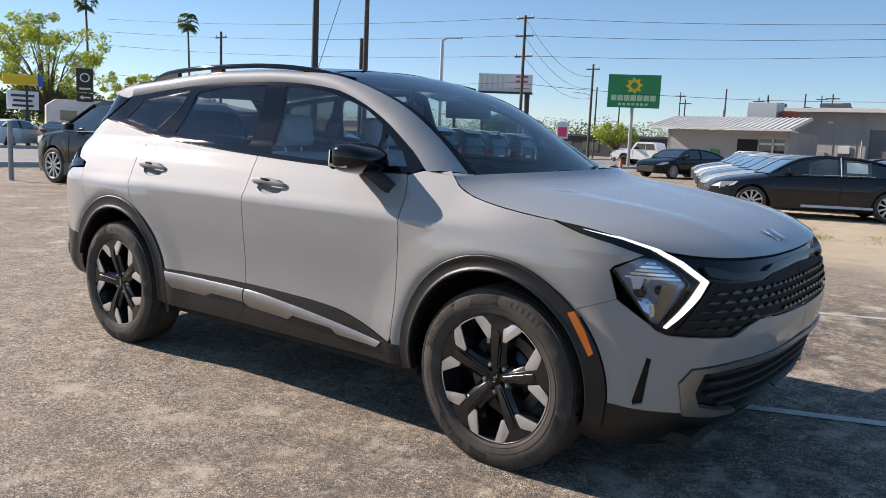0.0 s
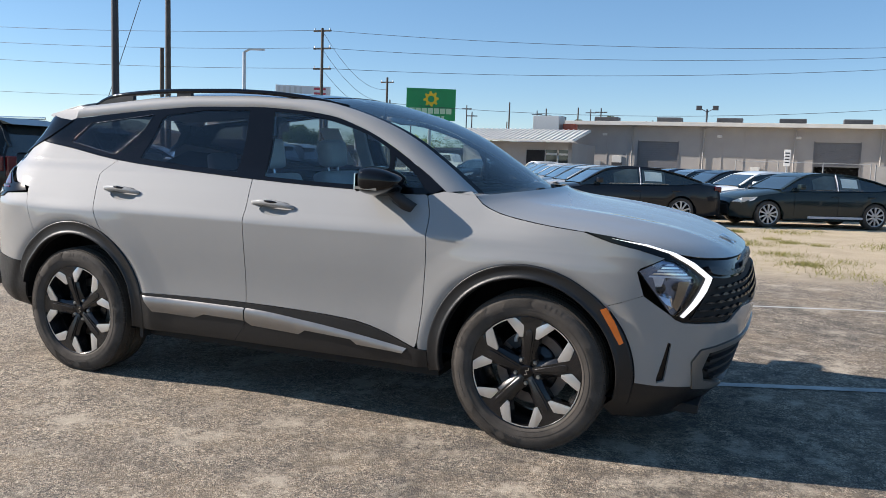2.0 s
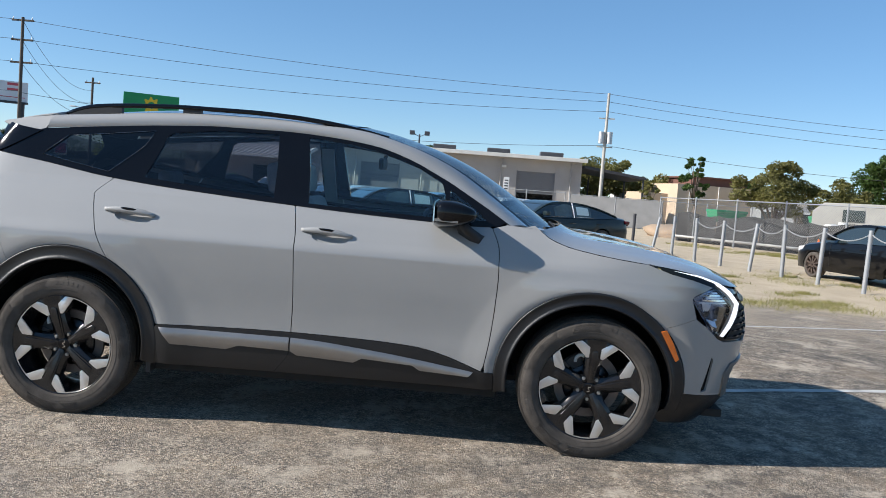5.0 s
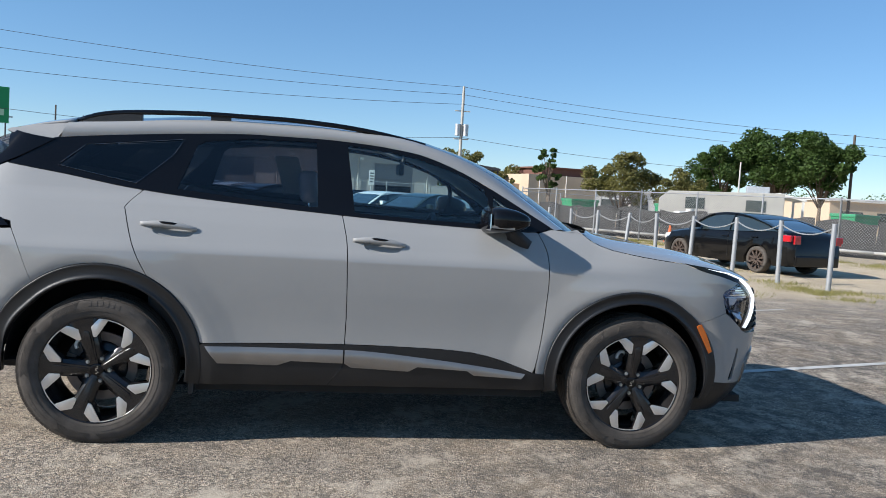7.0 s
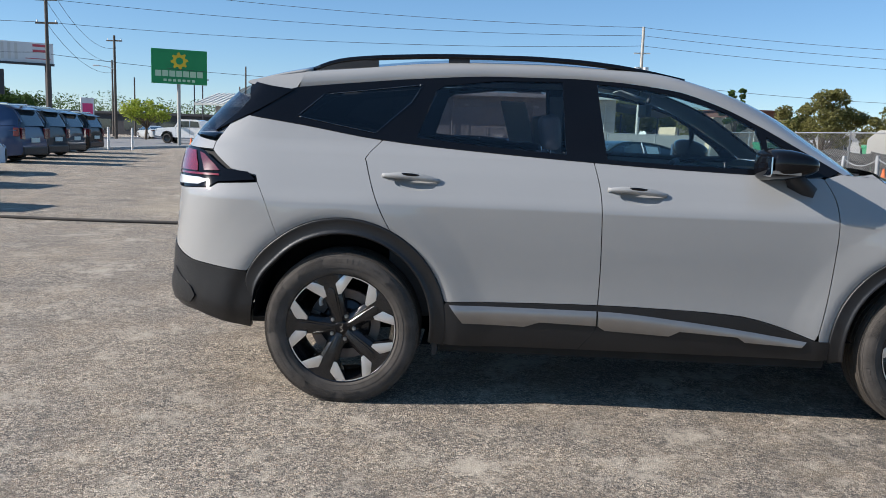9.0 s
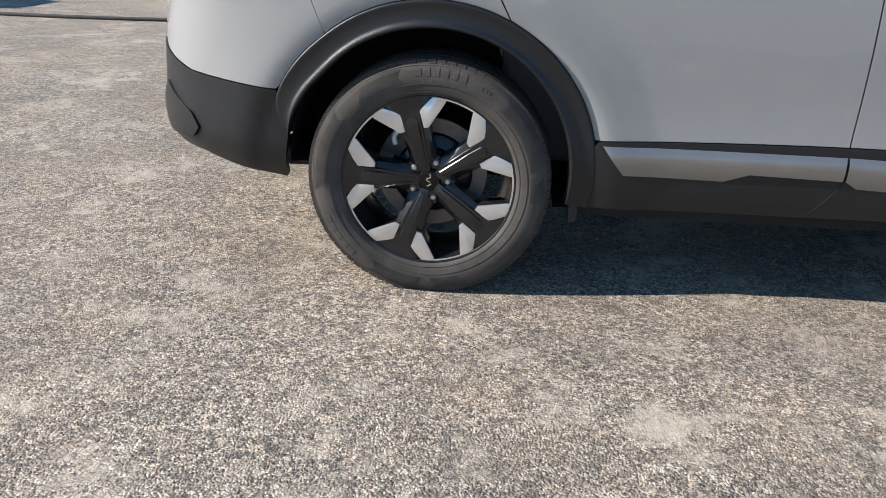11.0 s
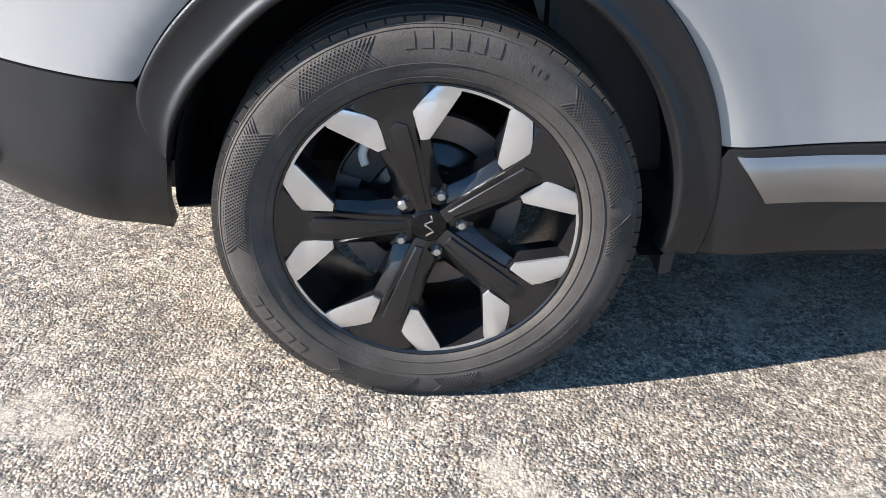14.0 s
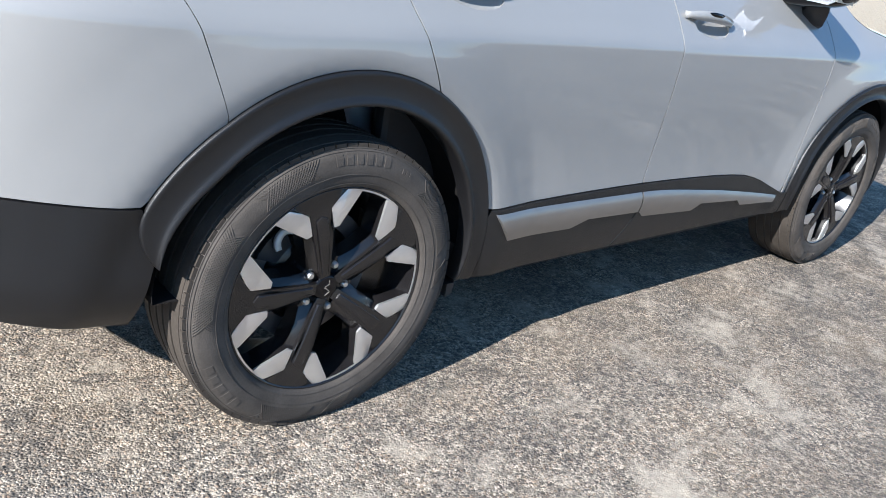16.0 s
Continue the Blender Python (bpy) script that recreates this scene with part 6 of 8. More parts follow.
        if lamps:
            bm = bmesh.new()
            d = deck(0.93)
            vs = []
            for t, z in ((0.995, d - 0.16), (0.955, d - 0.05), (0.88, d - 0.015), (0.90, d - 0.11), (0.96, d - 0.20)):
                w = W * plan(t) * 0.985 + 0.008
                vs.append(bm.verts.new((X(t) + 0.006, sgn * w, z)))
            bm.faces.new(vs if sgn > 0 else vs[::-1])
            part("head_lamp", bm, CLEAR_LENS, root, "clear head lamp")
        bm = bmesh.new()
        d = min(deck(0.04), 1.12)
        tall = 0.34 if kind == "suv" else 0.20 if kind == "coupe" else 0.14
        x0 = X(0)
        box(bm, (x0 - 0.012, min(sgn * W * 0.62, sgn * W * 0.83), d - 0.06 - tall), (x0 + 0.05, max(sgn * W * 0.62, sgn * W * 0.83), d - 0.06), 0.015)
        wl = W * plan(0.05)
        box(bm, (x0 + 0.03, min(sgn * (wl - 0.06), sgn * (wl + 0.012)), d - 0.05 - tall * 0.8), (x0 + (0.34 if kind == "coupe" else 0.20), max(sgn * (wl - 0.06), sgn * (wl + 0.012)), d - 0.06), 0.02)
        part("tail_lamp", bm, tail, root, "red tail lamp")
    if kind == "suv":
        for sgn in (-1, 1):
            bm = bmesh.new()
            rows = []
            for k in range(7):
                t = 0.012 + 0.135 * k / 6
                lean = 0.05 * k / 6
                rows.append([bm.verts.new((p.x, -sgn * p.y, p.z)) for p in (cabin(t + lean * (v - 0.5) * (1 if k == 6 else 0), v, 0.009) for v in (0.0, 0.25, 0.5, 0.75, 0.97))])
            for p, q in zip(rows, rows[1:]):
                for i in range(4):
                    bm.faces.new((p[i], p[i + 1], q[i + 1], q[i]))
            part("rear_pillar", bm, mat, root, "", smooth=True)
            bm = bmesh.new()
            loop = [cabin(0.15 + 0.50 * k / 16, 0.06, 0.010) for k in range(17)]
            sweep(bm, [(p.x, -sgn * p.y, p.z) for p in loop], [(-0.010, -0.005), (0.010, -0.005), (0.010, 0.005), (-0.010, 0.005)])
            part("window_trim", bm, CHROME, root, "bright window trim")
            bm = bmesh.new()
            loop = [cabin(0.145 + 0.34 * k / 12, 0.86, 0.010) for k in range(13)] 
            sweep(bm, [(p.x, -sgn * p.y, p.z) for p in [cabin(0.15, 0.06, 0.010), cabin(0.138, 0.45, 0.010), *loop]], [(-0.010, -0.005), (0.010, -0.005), (0.010, 0.005), (-0.010, 0.005)])
            part("window_trim", bm, CHROME, root, "bright window trim")
            bm = bmesh.new()
            sweep(bm, [(hubs[0] + s["r"] * 1.1 + (hubs[1] - hubs[0] - s["r"] * 2.2) * k / 6, sgn * (W * 0.985), 0.30) for k in range(7)], [(-0.025, -0.10), (0.025, -0.10), (0.02, 0.14), (-0.02, 0.14)])
            part("sill_cladding", bm, CLADDING, root)
            bm = bmesh.new()
            box(bm, (X(0.10), sgn * W * 0.60 - 0.02, roof(0.2) + 0.01), (X(0.50), sgn * W * 0.60 + 0.02, roof(0.3) + 0.05), 0.012)
            part("roof_rail", bm, CHROME, root)
        bm = bmesh.new()
        prism(bm, [(X(0.012), 1.60), (X(0.10), roof(0.10) + 0.03), (X(0.16), roof(0.16) + 0.02), (X(0.10), 1.60)], 1.24, lambda u, v, d: (u, d - 0.62, v), 0.008)
        part("roof_spoiler", bm, mat, root)
    bm = bmesh.new()
    box(bm, (X(0.985), -W * 0.55, 0.28), (X(1.0) + 0.02, W * 0.55, 0.56), 0.03)
    part("grille", bm, UNDERBODY, root, "black grille")
    bm = bmesh.new()
    box(bm, (X(0) - 0.03, -W * 0.78, 0.24), (X(0.03), W * 0.78, 0.50), 0.04)
    part("rear_bumper", bm, CLADDING if kind == "suv" else mat, root)
    if plate:
        bm = bmesh.new()
        box(bm, (X(0) - 0.035, -0.26, 0.62), (X(0) - 0.005, 0.26, 0.76), 0.01)
        part("number_plate", bm, WINDOW_PAPER, root, "pale number plate")
    bm = bmesh.new()
    box(bm, (X(0.04), -W * 0.80, 0.22), (X(0.96), W * 0.80, 0.60))
    part("underside", bm, UNDERBODY, root)
    for x in hubs:
        for sgn in (-1, 1):
            wheel = thing("wheel", None)
            wheel.parent = root
            wheel.matrix_basis = pose(x, sgn * (W - 0.115), s["r"], 0, 0, 0 if sgn < 0 else 180)
            r = s["r"]
            part("tyre", lathe([(r * 0.74, -0.095), (r * 0.88, -0.11), (r * 0.98, -0.09), (r, -0.05), (r, 0.05), (r * 0.98, 0.1), (r * 0.7, 0.1)], 28), RUBBER, wheel, "", smooth=True)
            bm = lathe([(r * 0.70, -0.085), (r * 0.66, -0.03), (r * 0.1, -0.02), (0, -0.02)], 28)
            part("rim", bm, WHEEL_BLACK if facing_wheels is ALLOY else facing_wheels, wheel, "", smooth=True)
            part("rim_flange", lathe([(r * 0.75, -0.094), (r * 0.745, -0.108), (r * 0.71, -0.106), (r * 0.69, -0.08)], 32), facing_wheels, wheel, "", smooth=True)
            bm = bmesh.new()
            for k in range(5):
                for o in (-17, 17):
                    a = radians(72 * k + o)
                    c0, s0 = math.cos(a), math.sin(a)
                    prism(bm, [(0.02, -0.020), (r * 0.40, -0.017), (r * 0.70, -0.025), (r * 0.70, 0.025), (r * 0.40, 0.017), (0.02, 0.020)], 0.03, lambda u, v, d: (c0 * u - s0 * v, -0.098 + d, s0 * u + c0 * v))
            part("spokes", bm, facing_wheels, wheel, "spoked wheel face")
    return root


def park(kind, rgb, label, front, rear, **k):
    """Places a car by the ground points of its front and rear wheels on one side of it."""
    f, r = Vector((*front, 0)), Vector((*rear, 0))
    d = (f - r).normalized()
    side = Vector((d.y, -d.x, 0))  # its right-hand side
    off = k.pop("near_side", 1) * (SHAPES[kind]["w"] - 0.05)
    s = SHAPES[kind]
    c = r + d * (0.5 * s["l"] - s["ro"]) - side * off
    c.z = ground_z(c.x, c.y)
    return other_car(kind, rgb, label, pose(*c, 0, 0, math.degrees(math.atan2(d.y, d.x))), **k)


DARK_GREEN, INK, WHITE, SILVER, NAVY, BLUE_GREY, BLACK = (0.017, 0.027, 0.029), (0.012, 0.013, 0.017), (0.75, 0.75, 0.74), (0.36, 0.37, 0.38), (0.02, 0.035, 0.07), (0.10, 0.15, 0.21), (0.0035, 0.0035, 0.004)
# side by side rows of new sedans on the sand, noses to the left of the lot
for (front, rear), colours in ((((-1.1, 15.1), (1.45, 16.4)), (INK, SILVER, BLUE_GREY, SILVER, WHITE, BLUE_GREY, SILVER)), (((3.45, 17.4), (5.98, 18.85)), (DARK_GREEN, WHITE, INK, BLUE_GREY, NAVY, INK))):
    d = (Vector(front) - Vector(rear)).normalized()
    n = Vector((d.y, -d.x))
    n = n if n.y > 0 else -n
    for k, c in enumerate(colours):
        o = n * 2.75 * k - d * 0.25 * k
        tint = {INK: "dark grey", SILVER: "silver", BLUE_GREY: "blue-grey", WHITE: "white", DARK_GREEN: "dark green", NAVY: "dark blue"}[c]
        park("sedan", c, tint + " new sedan parked in a row on sand", Vector(front) + o, Vector(rear) + o, near_side=-1, group="rows of new sedans", stickers=k < 2)
# the black coupe by the fence
park("coupe", BLACK, "black two-door coupe with rusty steel wheels beside a fence", (10.74, 15.4), (11.45, 12.75), near_side=-1, facing_wheels=STEEL_WHEEL, tail=COUPE_RED, plate=False)
# row of utility vehicles seen from behind
for x, y, c, w in ((-13.2, 18.4, (0.028, 0.055, 0.12), "dark blue-grey"), (-14.1, 21.4, (0.02, 0.024, 0.03), "black"), (-15.1, 24.6, (0.03, 0.045, 0.06), "dark blue"), (-16.7, 29.4, BLACK, "black")):
    other_car("suv", c, w + " sport utility car parked in a row on asphalt", pose(x - 2.45, y + 0.97, ground_z(x, y), 0, 0, 184), group="row of parked utility cars", lamps=False)
other_car("suv", (0.006, 0.006, 0.007), "black sport utility car parked at the edge of the lot", pose(-10.9, 5.9, ground_z(-10.9, 5.9), 0, 0, 186), group="row of parked utility cars")
other_car("suv", (0.035, 0.038, 0.042), "dark grey sport utility car parked in a row on asphalt", pose(-12.9, 9.8, ground_z(-12.9, 9.8), 0, 0, 187), group="row of parked utility cars")
other_car("hatch", (0.50, 0.58, 0.66), "pale silver-blue car parked nose out on asphalt", pose(-12.84, 13.2, ground_z(-12.84, 13.2), 0, 0, 30))
park("sedan", BLACK, "black sedan parked before the office", (-11.6, 33.0), (-10.6, 35.7), near_side=1)
other_car("hatch", (0.72, 0.72, 0.70), "white small van parked by the office", pose(-9.4, 41.5, ground_z(-9, 41), 0, 0, 120))
def pickup(m):
    root = thing("pickup_truck", m, "white crew-cab pickup truck on the street", "truck")
    mat = paint_of((0.80, 0.80, 0.79))
    prof = [(-2.9, 0.55), (-2.9, 1.18), (-0.95, 1.20), (-0.90, 1.25), (-0.70, 1.85), (-0.45, 1.93), (0.75, 1.93), (0.95, 1.88), (1.35, 1.30), (2.6, 1.20), (2.85, 1.10), (2.9, 0.60), (2.4, 0.55), (2.3, 0.90), (1.95, 1.0), (1.55, 0.90), (1.45, 0.50), (-1.45, 0.50), (-1.55, 0.90), (-1.95, 1.0), (-2.35, 0.90), (-2.45, 0.55)]
    bm = bmesh.new()
    prism(bm, prof, 1.96, lambda u, v, d: (u, -0.98 + d, v), 0.03)
    part("body", bm, mat, root, "", angle=40)
    for s in (-1, 1):
        for poly in ([(-0.70, 1.32), (-0.60, 1.78), (0.05, 1.80), (0.05, 1.32)], [(0.12, 1.32), (0.12, 1.80), (0.80, 1.79), (1.18, 1.34)]):
            bm = bmesh.new()
            prism(bm, poly, 0.02, lambda u, v, d: (u, s * (0.982 + d), v))
            part("side_window", bm, CAR_GLASS, root, "dark glass")
        for x in (-1.95, 1.95):
            wheel = thing("wheel")
            wheel.parent = root
            wheel.matrix_basis = pose(x, s * 0.86, 0.40, 0, 0, 0 if s < 0 else 180)
            part("tyre", lathe([(0.26, -0.12), (0.36, -0.13), (0.40, -0.08), (0.40, 0.1), (0.26, 0.12)], 28), RUBBER, wheel, "", smooth=True)
            part("rim", lathe([(0.27, -0.12), (0.20, -0.10), (0.0, -0.09)], 24), WHEEL_BLACK, wheel, "", smooth=True)
            bm = bmesh.new()
            sweep(bm, [(x + 0.47 * math.cos(q), s * 0.985, 0.44 + 0.47 * math.sin(q)) for q in [math.pi * j / 12 for j in range(13)]], [(-0.02, -0.03), (0.02, -0.03), (0.02, 0.03), (-0.02, 0.03)], up=Vector((0, 1, 0)))
            part("arch_lip", bm, UNDERBODY, root)
        bm = bmesh.new()
        box(bm, (0.75, min(s * 1.0, s * 1.22), 1.30), (0.95, max(s * 1.0, s * 1.22), 1.52), 0.03)
        part("door_mirror", bm, UNDERBODY, root)
        for x in (0.085, -0.80, 1.22):
            bm = bmesh.new()
            box(bm, (x - 0.008, min(s * 0.978, s * 0.984), 0.6), (x + 0.008, max(s * 0.978, s * 0.984), 1.28))
            part("door_seam", bm, UNDERBODY, root)
        bm = bmesh.new()
        box(bm, (2.72, min(s * 0.62, s * 0.985), 0.98), (2.91, max(s * 0.62, s * 0.985), 1.12), 0.02)
        part("head_lamp", bm, CLEAR_LENS, root)
    bm = bmesh.new()
    prism(bm, [(0.98, 1.84), (1.33, 1.33), (1.36, 1.33), (1.01, 1.84)], 1.7, lambda u, v, d: (u, d - 0.85, v))
    part("windscreen", bm, CAR_GLASS, root, "dark windscreen")
    bm = bmesh.new()
    box(bm, (2.86, -0.6, 0.75), (2.93, 0.6, 1.10), 0.02)
    part("grille", bm, UNDERBODY, root, "dark grille")
    bm = bmesh.new()
    box(bm, (-2.93, -0.9, 0.55), (2.93, 0.9, 0.72), 0.03)
    part("underside", bm, UNDERBODY, root)
    return root


pickup(pose(-22.9, 59.6, ground_z(-25, 60), 0, 0, 180))

# ---- buildings ----
WALL_GREIGE = material("greige_metal_siding", (0.375, 0.352, 0.335), 0.75, 0.0, 0.06, 0.8, 0.1, 30, fine=0.05)
ROOF_PALE = material("pale_roof", (0.62, 0.60, 0.56), 0.7, 0.1, 0.08, 1.0)
SHUTTER = material("grey_shutter", (0.19, 0.19, 0.20), 0.6, 0.3, 0.05, 2.0)
# near-black colour that stands for the shade inside openings
INSIDE_SHADE = material("interior_shade", (0.02, 0.02, 0.022), 0.9, 0.0, 0.2, 3.0)
GALV = material("galvanised_steel", (0.50, 0.51, 0.52), 0.45, 0.6, 0.12, 12.0, spread=0.1)
POLE_WOOD = material("weathered_pole_wood", (0.085, 0.070, 0.058), 0.9, 0.0, 0.25, 6.0, 0.5, 40, fine=0.2)
POLE_CONCRETE = material("pale_concrete_pole", (0.42, 0.40, 0.36), 0.85, 0.0, 0.1, 3.0)
TRAILER_GREY = material("trailer_grey", (0.36, 0.35, 0.32), 0.7, 0.0, 0.10, 1.2, fine=0.06)
BEIGE = material("beige_stucco", (0.50, 0.39, 0.28), 0.85, 0.0, 0.06, 0.7)
BROWN_ROOF = material("brown_fascia", (0.13, 0.06, 0.045), 0.8, 0.0, 0.1, 2.0)
WHITE_METAL = material("white_metal", (0.66, 0.65, 0.62), 0.55, 0.1, 0.08, 2.0)
DARK_FRAME = material("dark_steel", (0.05, 0.05, 0.055), 0.6, 0.3, 0.15, 6.0)

YW, ZG, ZR = 64.0, -0.08, 4.95
VENT_GREY = material("vent_grey", (0.10, 0.10, 0.105), 0.6, 0.3, 0.15, 4.0)
warehouse = thing("warehouse", pose(0, YW, 0), "long greige metal warehouse with roller doors and a low pale roof", "building")
X0, X1 = -15.2, 11.2
DOORS = ((-7.6, -4.35, 3.55), (5.75, 8.95, 3.75))
spans = [X0, *[v for d in DOORS for v in d[:2]], X1]
for a, b in zip(spans[::2], spans[1::2]):
    bm = bmesh.new()
    box(bm, (a, 0, ZG - 0.3), (b, 0.25, ZR))
    side_wall = part("wall", bm, WALL_GREIGE, warehouse)
    x = a + 0.02
    while x < b - 0.05:
        bm = bmesh.new()
        box(bm, (x, -0.035, ZG), (x + 0.05, 0.0, ZR))
        part("rib", bm, WALL_GREIGE, side_wall)
        x += 1.66
    bm = bmesh.new()
    box(bm, (a + 0.09, -0.022, 2.42), (b - 0.09, 0.0, 2.455))
    part("seam", bm, WALL_GREIGE, side_wall)
for a, b, h in DOORS:
    bm = bmesh.new()
    box(bm, (a, 0, h), (b, 0.25, ZR))
    part("lintel", bm, WALL_GREIGE, warehouse)
    door = thing("roller_door")
    door.parent = warehouse
    door["label"] = "grey roller door" if a < 0 else "half-open grey roller door"
    low = ZG if a < 0 else 1.9
    z = low
    while z < h - 0.02:
        bm = bmesh.new()
        box(bm, (a + 0.02, 0.14, z), (b - 0.02, 0.19, min(h, z + 0.165)), 0.012)
        part("slat", bm, SHUTTER, door)
        z += 0.17
    for x in (a, b):
        bm = bmesh.new()
        box(bm, (x - 0.04, -0.05, ZG), (x + 0.04, 0.0, h + 0.06))
        part("jamb", bm, SHUTTER, warehouse)
for lo, hi in (((X0, 0.25, ZG), (X0 + 0.25, 24, ZR)), ((X1 - 0.25, 0.25, ZG), (X1, 24, ZR)), ((X0, 24, ZG), (X1, 24.25, ZR))):
    bm = bmesh.new()
    box(bm, lo, hi)
    part("wall", bm, WALL_GREIGE, warehouse)
# near-black wall added behind the open door in place of shade inside
bm = bmesh.new()
box(bm, (X0 + 0.3, 5.0, ZG), (X1 - 0.3, 5.1, ZR))
part("inner_wall", bm, INSIDE_SHADE, warehouse)
bm = bmesh.new()
box(bm, (X0 - 0.35, -0.9, ZR), (X1 + 0.35, 25, ZR + 0.14), 0.02)
box(bm, (X0 - 0.35, -0.95, ZR - 0.16), (X1 + 0.35, -0.82, ZR + 0.16), 0.02)
box(bm, (-1.0, 3.0, ZR + 0.1), (X1 - 0.4, 14.0, ZR + 0.22))
part("roof", bm, ROOF_PALE, warehouse, "pale low roof with a deep fascia")
for x in (-15.8, -10.9, -5.55, -0.7, 4.1, 8.8):
    bm = bmesh.new()
    box(bm, (x - 1.0, 2.4, ZR + 0.14), (x + 1.0, 3.8, ZR + 0.72), 0.03)
    for k in range(6):
        box(bm, (x - 1.02, 2.37, ZR + 0.22 + 0.075 * k), (x + 1.02, 2.4, ZR + 0.255 + 0.075 * k))
    part("roof_vent", bm, VENT_GREY, warehouse, "grey roof ventilator")
for x in (-10.4, -1.2, 4.6):
    bm = bmesh.new()
    box(bm, (x - 0.18, -0.22, 3.95), (x + 0.18, -0.02, 4.15), 0.03)
    part("wall_lamp", bm, WHITE_METAL, warehouse, "small wall lamp")
for x in (-8.1, -2.4, 4.35, 10.3):
    bm = bmesh.new()
    rod(bm, (x, -0.12, ZG), (x, -0.12, ZR - 0.3), 0.06, seg=8)
    rod(bm, (x, -0.12, ZR - 0.3), (x + 0.5, -0.8, ZR - 0.1), 0.06, seg=8)
    part("downpipe", bm, WALL_GREIGE, warehouse)
for x, z, w, h, c in ((-9.3, 1.7, 0.8, 0.6, WHITE_METAL), (-9.3, 1.0, 0.85, 0.75, DARK_FRAME), (-11.0, 0.7, 0.7, 1.1, GALV), (1.6, 1.1, 0.7, 0.6, WHITE_METAL)):
    bm = bmesh.new()
    box(bm, (x - w / 2, -0.12, z), (x + w / 2, -0.03, z + h), 0.02)
    part("wall_box", bm, c, warehouse)
# lean-to canopy
canopy = thing("lean_to_canopy", pose(0, YW, 0), "open lean-to with a dark flat roof on posts", "shelter")
bm = bmesh.new()
prism(bm, [(11.4, 4.35), (16.6, 3.75), (16.6, 3.95), (11.4, 4.6)], 9.0, lambda u, v, d: (u, -0.5 + d, v))
part("roof", bm, DARK_FRAME, canopy)
for x in (13.0, 16.4):
    for y in (-0.3, 8.2):
        bm = bmesh.new()
        rod(bm, (x, y, ZG), (x, y, 4.0), 0.08)
        part("post", bm, DARK_FRAME, canopy)
# office in front
office = thing("office_building", pose(0, 0, 0), "low greige office with a ribbed metal awning roof", "building")
bm = bmesh.new()
box(bm, (-19.6, 54.8, -0.3), (-13.0, 55.05, 3.0))
box(bm, (-19.6, 54.8, -0.3), (-19.35, 62.5, 3.0))
box(bm, (-11.2, 54.8, -0.3), (-10.9, 62.5, 3.0))
box(bm, (-13.0, 54.8, 2.45), (-10.9, 55.05, 3.0))
part("wall", bm, WALL_GREIGE, office)
# flat dark sheet on the wall, painted shade in place of a porch recess
bm = bmesh.new()
box(bm, (-14.4, 54.74, 0.0), (-13.0, 54.79, 2.4))
part("dark_porch", bm, INSIDE_SHADE, office)
bm = bmesh.new()
box(bm, (-13.0, 54.95, 0.0), (-10.9, 55.0, 2.45))
part("door_glass", bm, CAR_GLASS, office, "dark glass door")
for x in (-13.0, -12.0, -11.0):
    bm = bmesh.new()
    box(bm, (x - 0.06, 54.86, 0.0), (x + 0.06, 54.95, 2.45))
    part("door_frame", bm, WHITE_METAL, office)
bm = bmesh.new()
box(bm, (-13.06, 54.86, 2.05), (-10.9, 54.95, 2.2))
part("door_frame", bm, WHITE_METAL, office)
bm = bmesh.new()
vs = []
prism(bm, [(53.2, 3.0), (53.2, 3.12), (58.5, 4.1), (58.5, 3.95)], 10.2, lambda u, v, d: (-20.6 + d, u, v))
office_roof = part("roof", bm, ROOF_PALE, office, "ribbed pale metal roof")
for k in range(26):
    x = -20.6 + 0.4 * k
    bm = bmesh.new()
    prism(bm, [(53.2, 3.12), (53.2, 3.18), (58.5, 4.16), (58.5, 4.1)], 0.08, lambda u, v, d: (x + d, u, v))
    part("roof_rib", bm, ROOF_PALE, office_roof)
bm = bmesh.new()
box(bm, (-16.3, 54.72, 0.9), (-15.6, 54.79, 1.6), 0.02)
part("wall_sign", bm, material("green_sign", (0.06, 0.25, 0.09), 0.6, 0, 0.1, 8), office)
bm = bmesh.new()
box(bm, (-15.6, 60, 3.9), (-13.4, 62, 5.3), 0.04)
part("roof_unit", bm, GALV, office, "grey roof air unit")
bm = bmesh.new()
box(bm, (-13.2, 60.5, 3.9), (-12.2, 61.5, 4.7), 0.04)
part("roof_unit", bm, material("faded_red", (0.42, 0.10, 0.06), 0.7, 0, 0.15, 3), office)
# buildings behind the yard
far = thing("beige_building", pose(25.2, 73, 0, 0, 0, 12), "beige stucco building with a brown flat-roof fascia", "building")
bm = bmesh.new()
box(bm, (-3.8, 0, 0), (3.9, 9, 4.0))
box(bm, (-6.5, 2, 0), (-3.8, 9, 3.0))
part("wall", bm, BEIGE, far)
bm = bmesh.new()
box(bm, (-1.6, 1.5, 4.0), (4.2, 8, 4.75), 0.04)
box(bm, (-1.9, 1.2, 4.75), (4.5, 8.3, 4.9), 0.03)
part("roof", bm, BROWN_ROOF, far, "brown roof fascia")
for x in (-2.6, 0.4):
    bm = bmesh.new()
    rod(bm, (x, -0.05, 1.0), (x, -0.05, 4.0), 0.04, seg=6)
    part("downpipe", bm, WHITE_METAL, far)
trailer = thing("site_trailer", pose(22.6, 35.4, 0, 0, 0, -27), "white site trailer with a dark window", "trailer")
bm = bmesh.new()
prism(bm, [(-3.4, 0.5), (-3.4, 1.9), (-2.9, 2.35), (3.0, 2.5), (3.0, 0.5)], 2.6, lambda u, v, d: (u, d, v), 0.04)
part("body", bm, TRAILER_GREY, trailer)
